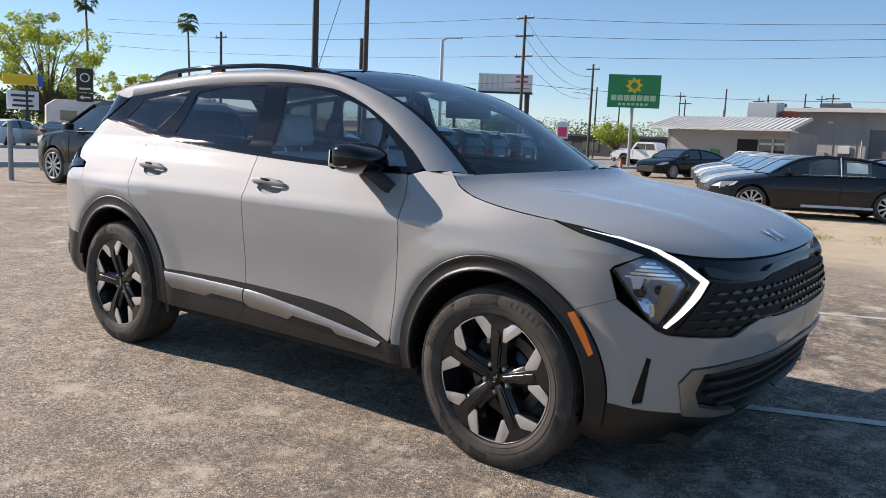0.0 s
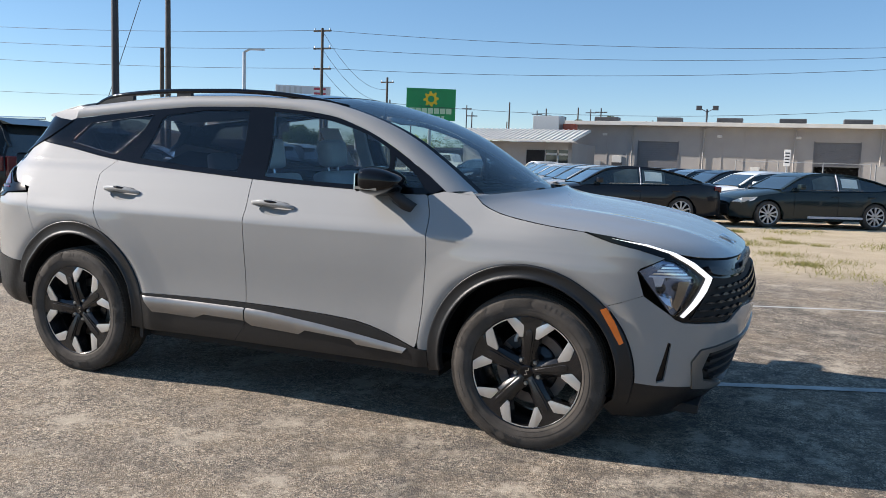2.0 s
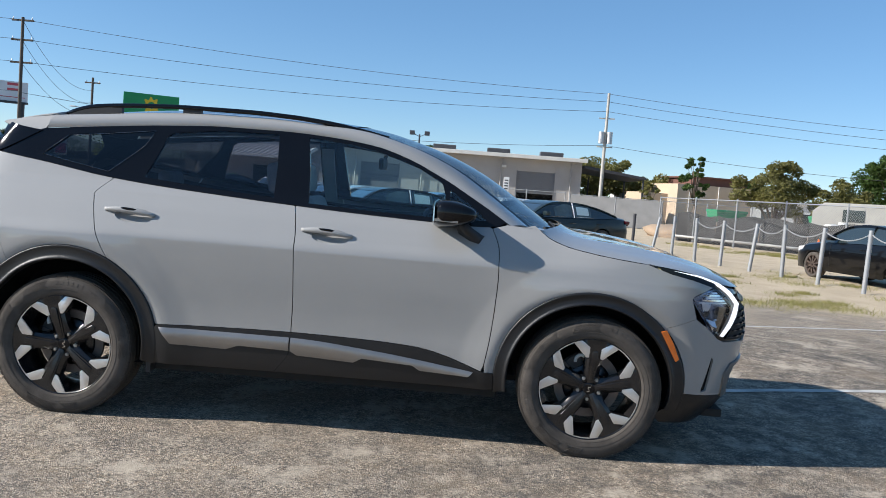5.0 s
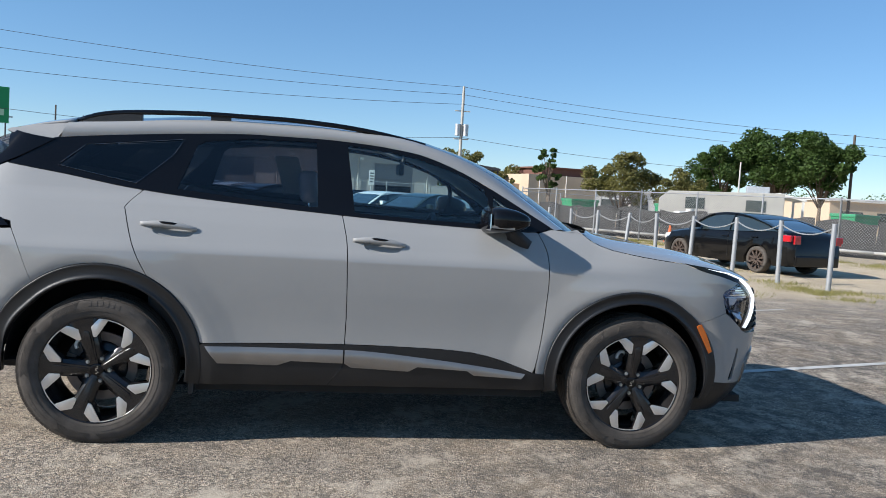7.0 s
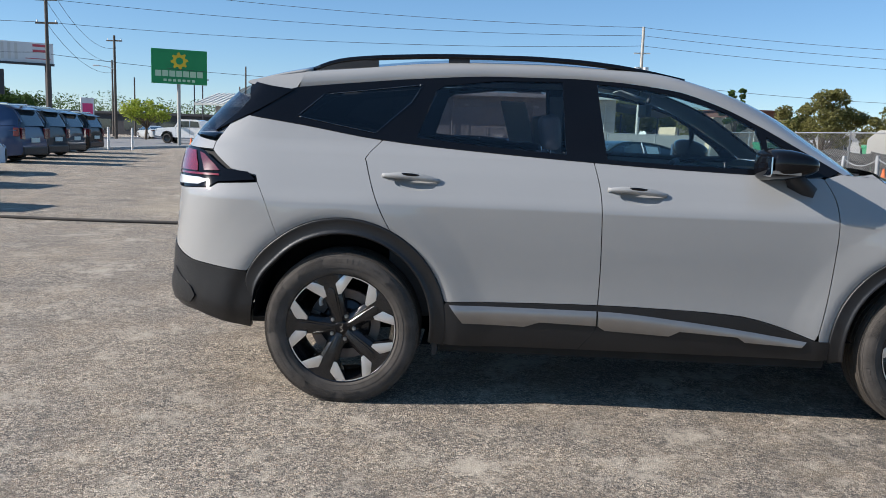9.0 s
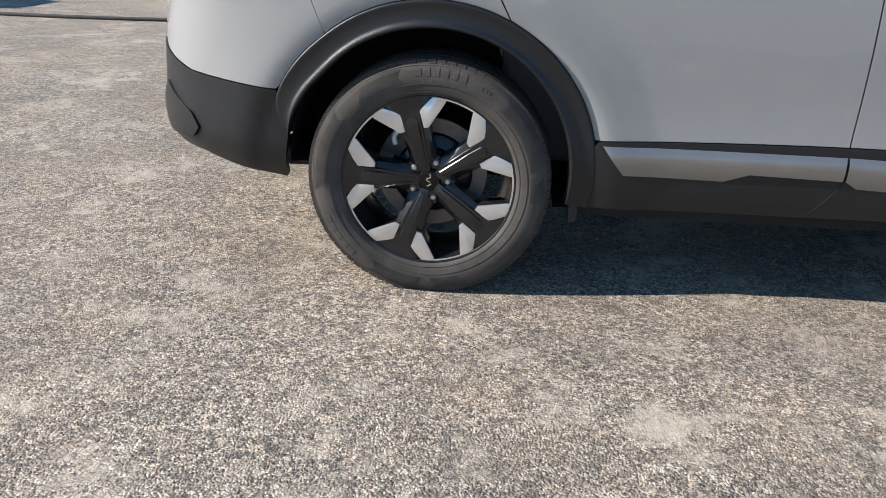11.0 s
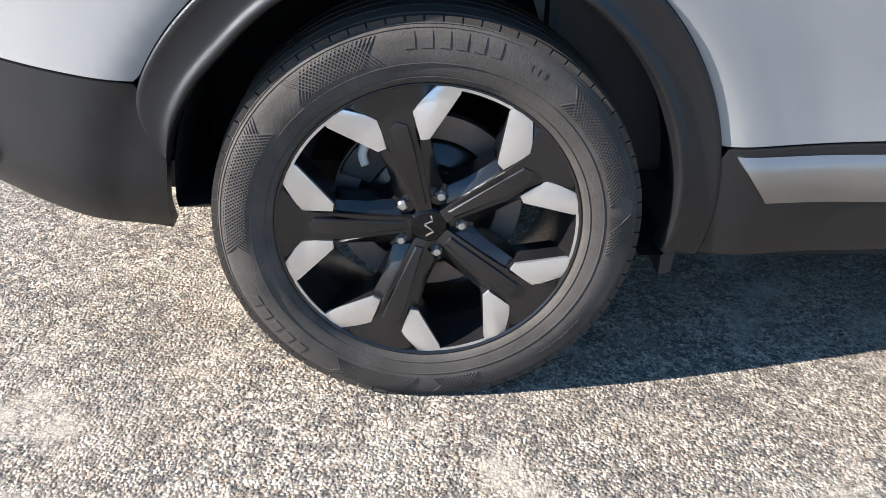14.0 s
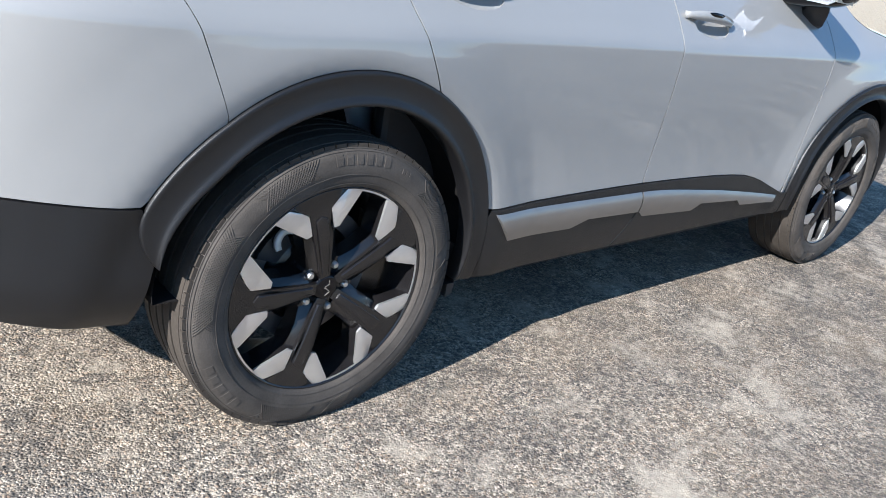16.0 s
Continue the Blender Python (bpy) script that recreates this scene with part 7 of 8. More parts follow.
for x in (-1.5, 1.6):
    bm = bmesh.new()
    box(bm, (x - 0.5, -0.03, 1.45), (x + 0.5, 0.0, 2.05), 0.01)
    part("window", bm, CAR_GLASS, trailer)
shed = thing("open_shed", pose(25.9, 35.6, 0, 0, 0, -25), "white open-sided shed with a shallow gable roof", "shed")
bm = bmesh.new()
prism(bm, [(-1.4, 2.15), (0, 2.45), (1.4, 2.15), (1.4, 2.27), (0, 2.57), (-1.4, 2.27)], 4.0, lambda u, v, d: (u, d, v))
part("roof", bm, WHITE_METAL, shed)
for x in (-1.25, 1.25):
    for y in (0.1, 3.9):
        bm = bmesh.new()
        box(bm, (x - 0.06, y - 0.06, -0.1), (x + 0.06, y + 0.06, 2.2))
        part("post", bm, WHITE_METAL, shed)
unit = thing("roof_air_unit", pose(25.3, 36.8, 2.42, 0, 0, -27), "pale air unit on the trailer roof", "air unit")
bm = bmesh.new()
box(bm, (-0.6, -0.4, 0), (0.6, 0.4, 0.45), 0.03)
part("casing", bm, GALV, unit)
tank = thing("water_tank", pose(17.3, 28.6, 0, 0, 0, 20), "white plastic tank lying in the yard", "tank")
bm = bmesh.new()
rod(bm, (-0.8, 0, 0.85), (0.8, 0, 0.85), 0.42, seg=24)
bmesh.ops.bevel(bm, geom=[e for e in bm.edges if abs(e.verts[0].co.x - e.verts[1].co.x) < 0.01], offset=0.12, segments=3, affect="EDGES")
rod(bm, (0.1, 0, 1.22), (0.1, 0, 1.38), 0.18, seg=16)
part("barrel", bm, WHITE_METAL, tank, "", angle=50)
for x in (-0.6, 0.6):
    bm = bmesh.new()
    box(bm, (x - 0.06, -0.45, -0.1), (x + 0.06, 0.45, 0.62), 0.02)
    part("cradle", bm, DARK_FRAME, tank)
ORANGE = material("orange_plastic", (0.62, 0.13, 0.03), 0.6, 0, 0.1, 10)
for x, y in ((16.0, 27.5), (24.6, 22.2), (-14.9, 37.2)):
    cone = thing("traffic_cone", pose(x, y, ground_z(x, y)), "orange traffic cone standing on the ground", "cone", "traffic cones")
    part("cone", lathe([(0.0, 0.72), (0.035, 0.72), (0.15, 0.04), (0.15, 0.0)], 16, "Z"), ORANGE, cone, "", smooth=True)
    bm = bmesh.new()
    box(bm, (-0.19, -0.19, 0), (0.19, 0.19, 0.035), 0.01)
    part("base", bm, ORANGE, cone)
# low dark sheeting and heaps in the yard
TARP = material("black_sheeting", (0.02, 0.02, 0.021), 0.55, 0, 0.3, 3, 0.4, 8)
tarp = thing("silt_screen", None, "low black plastic sheeting along the yard", "screen")
for k in range(13):
    x0, y0 = 12.0 + 1.35 * k, 34.0 - 1.75 * k
    bm = bmesh.new()
    grid = [[bm.verts.new((x0 + 1.35 * i / 6, y0 - 1.75 * i / 6 + 0.06 * math.sin(i * 2 + k + j), -0.1 + 0.34 * j * (1 + 0.06 * math.sin(i + 3 * k)))) for i in range(7)] for j in range(5)]
    for a, b in zip(grid, grid[1:]):
        for i in range(6):
            bm.faces.new((a[i], a[i + 1], b[i + 1], b[i]))
    part("sheet", bm, TARP, tarp, "", smooth=True)
bm = bmesh.new()
for k in range(13):
    rod(bm, (11.8 + 1.35 * k, 33.8 - 1.75 * k, 0.16), (13.15 + 1.35 * k, 32.05 - 1.75 * k, 0.16), 0.055, seg=8)
tagged(part("silt_sock", bm, material("white_sock", (0.36, 0.355, 0.34), 0.9, 0, 0.2, 6), None, "", smooth=True), "long white filter tube lying along black sheeting", "tube")
BIN_GREEN = material("bin_green", (0.02, 0.22, 0.10), 0.5, 0, 0.15, 4)
for x, y, r in ((17.6, 43.5, 10), (21.6, 38.0, 30), (27.5, 30.5, 20)):
    skip = thing("waste_bin", pose(x, y, 0, 0, 0, r), "green steel waste bin in the yard", "bin", "green bins")
    bm = bmesh.new()
    prism(bm, [(-0.75, 0.15), (-0.95, 1.45), (0.95, 1.45), (0.75, 0.15)], 1.3, lambda u, v, d: (u, d, v), 0.02)
    part("body", bm, BIN_GREEN, skip)
    bm = bmesh.new()
    box(bm, (-1.0, -0.05, 1.45), (1.0, 1.35, 1.62), 0.05)
    part("lid", bm, BIN_GREEN, skip)
    bm = bmesh.new()
    box(bm, (-0.7, 0.1, -0.05), (0.7, 1.2, 0.15))
    part("skid", bm, UNDERBODY, skip)
SOIL = material("dry_soil", (0.30, 0.22, 0.15), 0.95, 0, 0.2, 1.5, 0.5, 20, fine=0.2)
for x, y, r, h in ((15.5, 38, 4.0, 1.0), (20, 31, 3.5, 0.8)):
    bm = bmesh.new()
    bmesh.ops.create_uvsphere(bm, u_segments=32, v_segments=16, radius=1.0)
    for v in bm.verts:
        n = noise.noise(v.co * 2.2 + Vector((x, y, 0))) * 0.25
        v.co = Vector((v.co.x * r, v.co.y * r * 0.7, max(-0.1, v.co.z * h))) * (1 + n)
    ob = tagged(part("soil_heap", bm, SOIL, smooth=True), "low heap of dry soil in the yard", "heap")
    ob.location = (x, y, -0.1)

# ---- poles, wires, signs ----
def utility_pole(x, y, top, mat=POLE_WOOD, r=0.14, arms=(), lamp=None, label="weathered wooden utility pole", transformer=False):
    g = ground_z(x, y)
    root = thing("utility_pole", pose(x, y, g), label, "pole")
    bm = bmesh.new()
    rod(bm, (0, 0, -0.3), (0, 0, top - g), r, r * 0.7, 14)
    part("shaft", bm, mat, root, "", angle=50)
    for z in arms:
        bm = bmesh.new()
        box(bm, (-0.75, -0.06, z - g - 0.06), (0.75, 0.06, z - g + 0.06), 0.01)
        part("cross_arm", bm, mat, root)
        for s in (-0.65, 0.65):
            bm = bmesh.new()
            rod(bm, (s, 0, z - g + 0.05), (s, 0, z - g + 0.22), 0.05, 0.03, 8)
            part("insulator", bm, GALV, root)
    if lamp:
        bm = bmesh.new()
        z = lamp - g
        sweep(bm, [(0, 0, z), (-0.7, -0.1, z + 0.25), (-1.5, -0.2, z + 0.35)], circle_section(0.035, 6))
        part("lamp_arm", bm, GALV, root)
        bm = bmesh.new()
        box(bm, (-2.0, -0.33, z + 0.28), (-1.4, -0.07, z + 0.40), 0.04)
        part("lamp_head", bm, GALV, root)
    if transformer:
        bm = bmesh.new()
        for s in (-0.32, 0.32):
            rod(bm, (s, -0.1, 6.2), (s, -0.1, 7.1), 0.22, seg=14)
        part("transformer", bm, GALV, root, "grey transformer cans")
        for z in (8.1, 5.9):
            bm = bmesh.new()
            box(bm, (-0.6, -0.05, z), (0.6, 0.05, z + 0.08))
            part("cross_arm", bm, mat, root)
    return root


P1, P2, P3, P0 = (-28.9, 48.7, 10.9), (12.0, 58.1, 10.0), (44.7, 56.0, 8.4), (-72, 40.0, 12.0)
utility_pole(*P1, arms=(10.7, 9.4, 7.9), r=0.14)
utility_pole(*P2, POLE_CONCRETE, 0.15, label="pale utility pole with two transformer cans", transformer=True)
utility_pole(*P3, r=0.14)
utility_pole(-35.1, 71.7, 9.8, lamp=6.6, r=0.15, arms=(9.3,))
utility_pole(-55.6, 41.3, 10.0, r=0.15, arms=(9.5,), lamp=5.0)
utility_pole(-18.3, 17.7, 10.5, DARK_FRAME, 0.145, label="tall dark steel pole")
utility_pole(-19.5, 21.7, 11.0, r=0.125, label="tall wooden utility pole with a guy wire")
utility_pole(-20.9, 22.9, 5.65, r=0.115, label="short wooden guy pole")
utility_pole(25.2, 38.7, 4.3, POLE_CONCRETE, 0.06, label="thin pale post in the yard")
utility_pole(62.0, 62.0, 5.5, r=0.12)
for x, y, top in ((-44, 90, 9), (-48, 105, 8), (-31, 100, 9.5), (-27, 104, 9), (-24, 110, 9.6), (-38, 120, 8), (-15, 120, 8.5)):
    utility_pole(x, y, top, r=0.13, label="distant wooden utility pole")
WIRE = material("dark_wire", (0.06, 0.06, 0.065), 0.6, 0, 0.1, 5)


def wire(a, b, sag, r=0.015):
    bm = bmesh.new()
    a, b = Vector(a), Vector(b)
    sweep(bm, [a.lerp(b, t) - Vector((0, 0, sag * 4 * t * (1 - t))) for t in [k / 24 for k in range(25)]], circle_section(r, 5))
    tagged(part("overhead_wire", bm, WIRE), "thin dark overhead wire between poles", "wire", "overhead wires")


for z1, z2, z3, z0 in ((10.75, 9.95, 8.3, 11.8), (9.45, 9.35, 7.6, 10.6), (7.95, 8.6, 6.9, 9.3)):
    wire((*P0[:2], z0), (*P1[:2], z1), 0.5)
    wire((*P1[:2], z1), (*P2[:2], z2), 0.55)
    wire((*P2[:2], z2), (*P3[:2], z3), 0.4)
    wire((*P3[:2], z3), (95, 50, z3 - 0.5), 0.4)
wire((*P1[:2], 5.9), (*P2[:2], 6.0), 1.0)
wire((*P2[:2], 6.0), (*P3[:2], 5.0), 0.6)
wire((*P0[:2], 6.5), (*P1[:2], 6.0), 0.6)
wire((*P1[:2], 9.4), (-35.1, 71.7, 7.4), 1.2)
wire((*P1[:2], 10.7), (-35.1, 71.7, 8.6), 1.3)
wire((*P1[:2], 7.9), (-35.1, 71.7, 6.4), 1.1)
wire((-19.5, 21.7, 10.6), (-23.6, 21.0, 0.0), 0.1, 0.014)
# street lamp
lampp = thing("street_lamp", pose(-22.62, 30.85, 0), "grey steel street lamp with one flat head", "street lamp")
bm = bmesh.new()
rod(bm, (0, 0, -0.2), (0, 0, 6.6), 0.115, 0.09, 12)
part("pole", bm, GALV, lampp, "", angle=50)
bm = bmesh.new()
sweep(bm, [(0, 0, 6.6), (0.3, 0.04, 6.72), (1.15, 0.15, 6.70)], [(-0.065, -0.03), (0.065, -0.03), (0.085, 0.035), (-0.085, 0.035)])
part("head", bm, WHITE_METAL, lampp)
# flood lamps behind the warehouse
flood = thing("flood_lamp_pole", pose(-4.8, 92, 0), "dark pole with two flood lamps", "flood lamp")
bm = bmesh.new()
rod(bm, (0, 0, 0), (0, 0, 8.2), 0.1)
part("pole", bm, DARK_FRAME, flood)
for s in (-1, 1):
    bm = bmesh.new()
    box(bm, (s * 0.9 - 0.3, -0.2, 8.1), (s * 0.9 + 0.3, 0.2, 8.6), 0.05)
    rod(bm, (0, 0, 7.9), (s * 0.8, 0, 8.3), 0.04)
    part("flood_lamp", bm, DARK_FRAME, flood)

# green sign board on a pole: emblem and lettering as plain shapes
SIGN_GREEN = material("sign_green", (0.006, 0.25, 0.075), 0.45, 0, 0.06, 1.5)
SIGN_YELLOW = material("sign_yellow", (0.75, 0.50, 0.02), 0.5, 0, 0.06, 2)
SIGN_TEXT = material("sign_pale_text", (0.45, 0.62, 0.42), 0.5, 0, 0.05, 2)
board = thing("sign_board", pose(-20.79, 50.9, 0, 0, 0, 25), "green sign board with a yellow emblem on a pale pole", "sign")
W2, Z0, Z1 = 1.83, 4.30, 6.62
bm = bmesh.new()
box(bm, (-W2, -0.15, Z0), (W2, 0.15, Z1), 0.02)
part("panel", bm, SIGN_GREEN, board)
bm = bmesh.new()
rod(bm, (-0.05, 0.05, -0.2), (-0.05, 0.05, Z0), 0.12, seg=14)
part("pole", bm, POLE_CONCRETE, board, "", angle=50)
bm = bmesh.new()
pts = []
for k in range(32):
    a = 2 * math.pi * k / 32
    r = 0.58 if k % 4 in (0, 1) else 0.42
    pts.append((r * math.cos(a), 5.85 + r * math.sin(a)))
prism(bm, pts, 0.02, lambda u, v, d: (u, -0.175 + d, v))
part("emblem", bm, SIGN_YELLOW, board, "yellow cog-like emblem")
bm = bmesh.new()
prism(bm, [(0.24 * math.cos(2 * math.pi * k / 24), 5.85 + 0.24 * math.sin(2 * math.pi * k / 24)) for k in range(24)], 0.02, lambda u, v, d: (u, -0.180 + d, v))
part("emblem_hole", bm, SIGN_GREEN, board)
for k in range(7):
    bm = bmesh.new()
    box(bm, (-1.58 + 0.455 * k, -0.17, 4.78), (-1.58 + 0.455 * k + 0.385, -0.15, 5.18))
    part("letter_block", bm, SIGN_TEXT, board)
for k in range(7):
    bm = bmesh.new()
    box(bm, (-1.05 + 0.31 * k, -0.17, 4.45), (-1.05 + 0.31 * k + 0.2, -0.15, 4.62))
    part("letter_block", bm, SIGN_TEXT, board)

# billboard
BILL_WHITE = material("billboard_white", (0.70, 0.69, 0.68), 0.6, 0, 0.05, 2)
BILL_RED = material("billboard_red", (0.55, 0.08, 0.10), 0.6, 0, 0.1, 2)
bill = thing("billboard", pose(-34.4, 54.7, 0, 0, 0, 30), "white billboard with small red lines on a dark post", "billboard")
bm = bmesh.new()
box(bm, (-2.3, -0.15, 5.75), (2.3, 0.15, 7.25), 0.02)
part("panel", bm, BILL_WHITE, bill)
for k in range(5):
    bm = bmesh.new()
    box(bm, (-2.1 + 0.45 * k, -0.17, 5.95), (-2.1 + 0.45 * k + 0.2, -0.15, 7.15))
    part("stripe", bm, ROOF_PALE, bill)
for a, b, z in ((0.9, 1.9, 6.95), (0.9, 1.9, 6.55), (0.4, 2.1, 6.05)):
    bm = bmesh.new()
    box(bm, (a, -0.17, z), (b, -0.15, z + (0.18 if z > 6.2 else 0.05)))
    part("text_bar", bm, BILL_RED, bill)
bm = bmesh.new()
box(bm, (-2.35, -0.35, 5.6), (2.35, 0.2, 5.75))
rod(bm, (1.9, 0.1, -0.2), (1.9, 0.1, 7.0), 0.22, seg=12)
part("post", bm, DARK_FRAME, bill)
low = thing("sign_screen", pose(-36.2, 52.0, 0, 0, 0, 30), "dark electronic sign panel under the billboard", "sign")
bm = bmesh.new()
box(bm, (-1.9, -0.15, 3.3), (1.9, 0.15, 5.1), 0.03)
part("panel", bm, DARK_FRAME, low)
for s in (-1.2, 1.2):
    bm = bmesh.new()
    rod(bm, (s, 0.1, -0.2), (s, 0.1, 3.3), 0.14)
    part("post", bm, DARK_FRAME, low)
small = thing("price_sign", pose(-35.0, 66.0, 0, 0, 0, 35), "red and pink price sign beside the street", "sign")
bm = bmesh.new()
box(bm, (-0.55, -0.1, 2.1), (0.55, 0.1, 3.7), 0.03)
part("panel", bm, BILL_WHITE, small)
bm = bmesh.new()
box(bm, (-0.42, -0.13, 2.3), (0.42, -0.10, 3.2))
part("display", bm, material("pink_display", (0.75, 0.05, 0.18), 0.5, 0, 0.1, 3), small)
bm = bmesh.new()
rod(bm, (0, 0, -0.2), (0, 0, 2.1), 0.12)
part("post", bm, GALV, small)
red = thing("shop_sign", pose(-25.5, 92, 0, 0, 0, 20), "red and white shop sign", "sign")
bm = bmesh.new()
box(bm, (-1.5, -0.1, 2.6), (1.5, 0.1, 4.2), 0.03)
part("panel", bm, BILL_WHITE, red)
bm = bmesh.new()
box(bm, (-1.4, -0.13, 2.7), (1.4, -0.1, 3.4))
part("band", bm, BILL_RED, red)
bm = bmesh.new()
rod(bm, (0, 0, -0.2), (0, 0, 2.6), 0.12)
part("post", bm, GALV, red)
# white warning plate on a post
plate = thing("notice_post", pose(3.85, 38.5, 0), "small white notice plate on a post", "sign")
bm = bmesh.new()
rod(bm, (0, 0, -0.3), (0, 0, 2.4), 0.035)
part("post", bm, GALV, plate)
bm = bmesh.new()
box(bm, (-0.15, -0.05, 1.65), (0.15, -0.03, 2.45), 0.01)
part("plate", bm, BILL_WHITE, plate)
for z in (1.8, 1.95, 2.1, 2.25):
    bm = bmesh.new()
    box(bm, (-0.10, -0.056, z), (0.10, -0.050, z + 0.06))
    part("text_bar", bm, DARK_FRAME, plate)

# dark arrow sign across the lot
SIGN_BROWN = material("sign_brown", (0.035, 0.022, 0.020), 0.5, 0, 0.1, 3)
arrow = thing("arrow_sign", pose(-16.65, 7.86, 0, 0, 0, 62), "dark brown arrow sign with a pale ring", "sign")
for z0, z1 in ((2.18, 2.80), (1.92, 2.15)):
    bm = bmesh.new()
    box(bm, (-0.21, -0.02, z0), (0.21, 0.02, z1), 0.008)
    part("panel", bm, SIGN_BROWN, arrow)
ring = part("ring", lathe([(0.09, -0.03), (0.09, -0.022), (0.125, -0.022), (0.125, -0.03)], 28, "Y", True), BILL_WHITE, arrow, "", smooth=False)
ring.location = (0, 0, 2.56)
bm = bmesh.new()
prism(bm, [(-0.14, 2.035), (-0.05, 2.10), (-0.05, 2.055), (0.13, 2.055), (0.13, 2.015), (-0.05, 2.015), (-0.05, 1.97)], 0.008, lambda u, v, d: (u, -0.03 + d, v))
part("arrow", bm, BILL_WHITE, arrow)
bm = bmesh.new()
box(bm, (-0.14, -0.028, 2.24), (0.14, -0.021, 2.29))
part("text_bar", bm, BILL_WHITE, arrow)
bm = bmesh.new()
box(bm, (-0.04, 0.02, -0.2), (0.04, 0.09, 2.5))
part("post", bm, WHITE_METAL, arrow)
# letter board and yellow panel
lb = thing("letter_board", pose(-39.2, 16.6, 0, 0, 0, 68), "white letter board under a yellow and blue panel on a post", "sign")
bm = bmesh.new()
box(bm, (-0.75, -0.1, 2.0), (0.75, 0.1, 2.95), 0.02)
part("board", bm, BILL_WHITE, lb)
for k, w in enumerate((1.1, 0.9, 1.0)):
    bm = bmesh.new()
    box(bm, (-w / 2, -0.13, 2.65 - 0.26 * k), (w / 2, -0.10, 2.77 - 0.26 * k))
    part("text_bar", bm, DARK_FRAME, lb)
bm = bmesh.new()
box(bm, (-0.9, -0.12, 3.25), (0.95, 0.12, 3.80), 0.03)
part("panel", bm, SIGN_YELLOW, lb)
bm = bmesh.new()
box(bm, (0.72, -0.14, 3.22), (0.98, 0.14, 3.83), 0.02)
part("panel_end", bm, material("sign_blue", (0.03, 0.12, 0.45), 0.5, 0, 0.05, 2), lb)
bm = bmesh.new()
rod(bm, (0.2, 0, -0.2), (0.2, 0, 3.3), 0.12)
part("post", bm, DARK_FRAME, lb)

# thin poles far along the street
for x, y, h in ((-31, 118, 9.5), (-26.5, 124, 8.0), (-22, 116, 10.0), (-36, 130, 10.5), (-41, 112, 9.0), (-17.5, 130, 9.0), (-47, 125, 11.0), (-12, 122, 8.5), (-29, 140, 11.5)):
    far_pole = thing("street_pole", pose(x, y, 0), "thin dark pole far along the street", "pole", "far street poles")
    bm = bmesh.new()
    rod(bm, (0, 0, -0.3), (0, 0, h), 0.13, 0.09, 8)
    part("mast", bm, DARK_FRAME, far_pole)
    bm = bmesh.new()
    box(bm, (-0.9, -0.06, h - 0.7), (0.9, 0.06, h - 0.55))
    part("crossarm", bm, DARK_FRAME, far_pole)

# ---- fences and posts ----
PIPE = material("galvanised_pipe", (0.30, 0.31, 0.32), 0.5, 0.35, 0.12, 9.0, spread=0.1, fine=0.06)
MESH_WIRE = material("mesh_wire", (0.30, 0.305, 0.31), 0.5, 0.5, 0.1, 9.0)
post_line = [(10.56, 8.7, 1.28, 1), (10.45, 10.2, 1.28, -1), (10.15, 11.5, 1.28, 1), (9.86, 13.0, 1.25, 2), (9.60, 14.4, 1.25, -1), (9.24, 15.6, 1.22, 5), (8.90, 16.9, 1.22, 1), (8.55, 18.15, 1.22, -1), (8.20, 19.4, 1.22, 1), (7.92, 20.8, 1.15, 9)]
tops = []
for x, y, h, lean in post_line:
    g = ground_z(x, y)
    post = thing("pipe_post", pose(x, y, g, 0, lean, 0), "grey steel pipe post standing at the lot's edge", "post", "pipe posts")
    bm = bmesh.new()
    rod(bm, (0, 0, -0.25), (0, 0, h), 0.048, seg=14)
    part("pipe", bm, PIPE, post, "", angle=50)
    bm = bmesh.new()
    rod(bm, (0, 0, h), (0, 0, h + 0.012), 0.050, 0.044, 14)
    part("cap", bm, PIPE, post, "", angle=50)
    tops.append(Vector((x + h * math.sin(radians(lean)), y, g + h - 0.06)))
dark = thing("dark_post", pose(7.62, 22.4, ground_z(7.6, 22.4)), "dark steel post at the end of the row", "post")
bm = bmesh.new()
rod(bm, (0, 0, -0.2), (0, 0, 1.2), 0.05, seg=12)
part("pipe", bm, DARK_FRAME, dark)
for a, b in list(zip(tops, tops[1:]))[:7]:
    bm = bmesh.new()
    sag = 0.17
    n = 40
    for k in range(n):
        p, q = a.lerp(b, k / n), a.lerp(b, (k + 1) / n)
        p.z -= sag * 4 * (k / n) * (1 - k / n)
        q.z -= sag * 4 * ((k + 1) / n) * (1 - (k + 1) / n)
        d = (q - p) * 0.25
        rod(bm, p - d, q + d, 0.011 if k % 2 else 0.014, seg=5)
    tagged(part("chain", bm, PIPE), "pale chain hanging between two posts", "chain", "hanging chains")


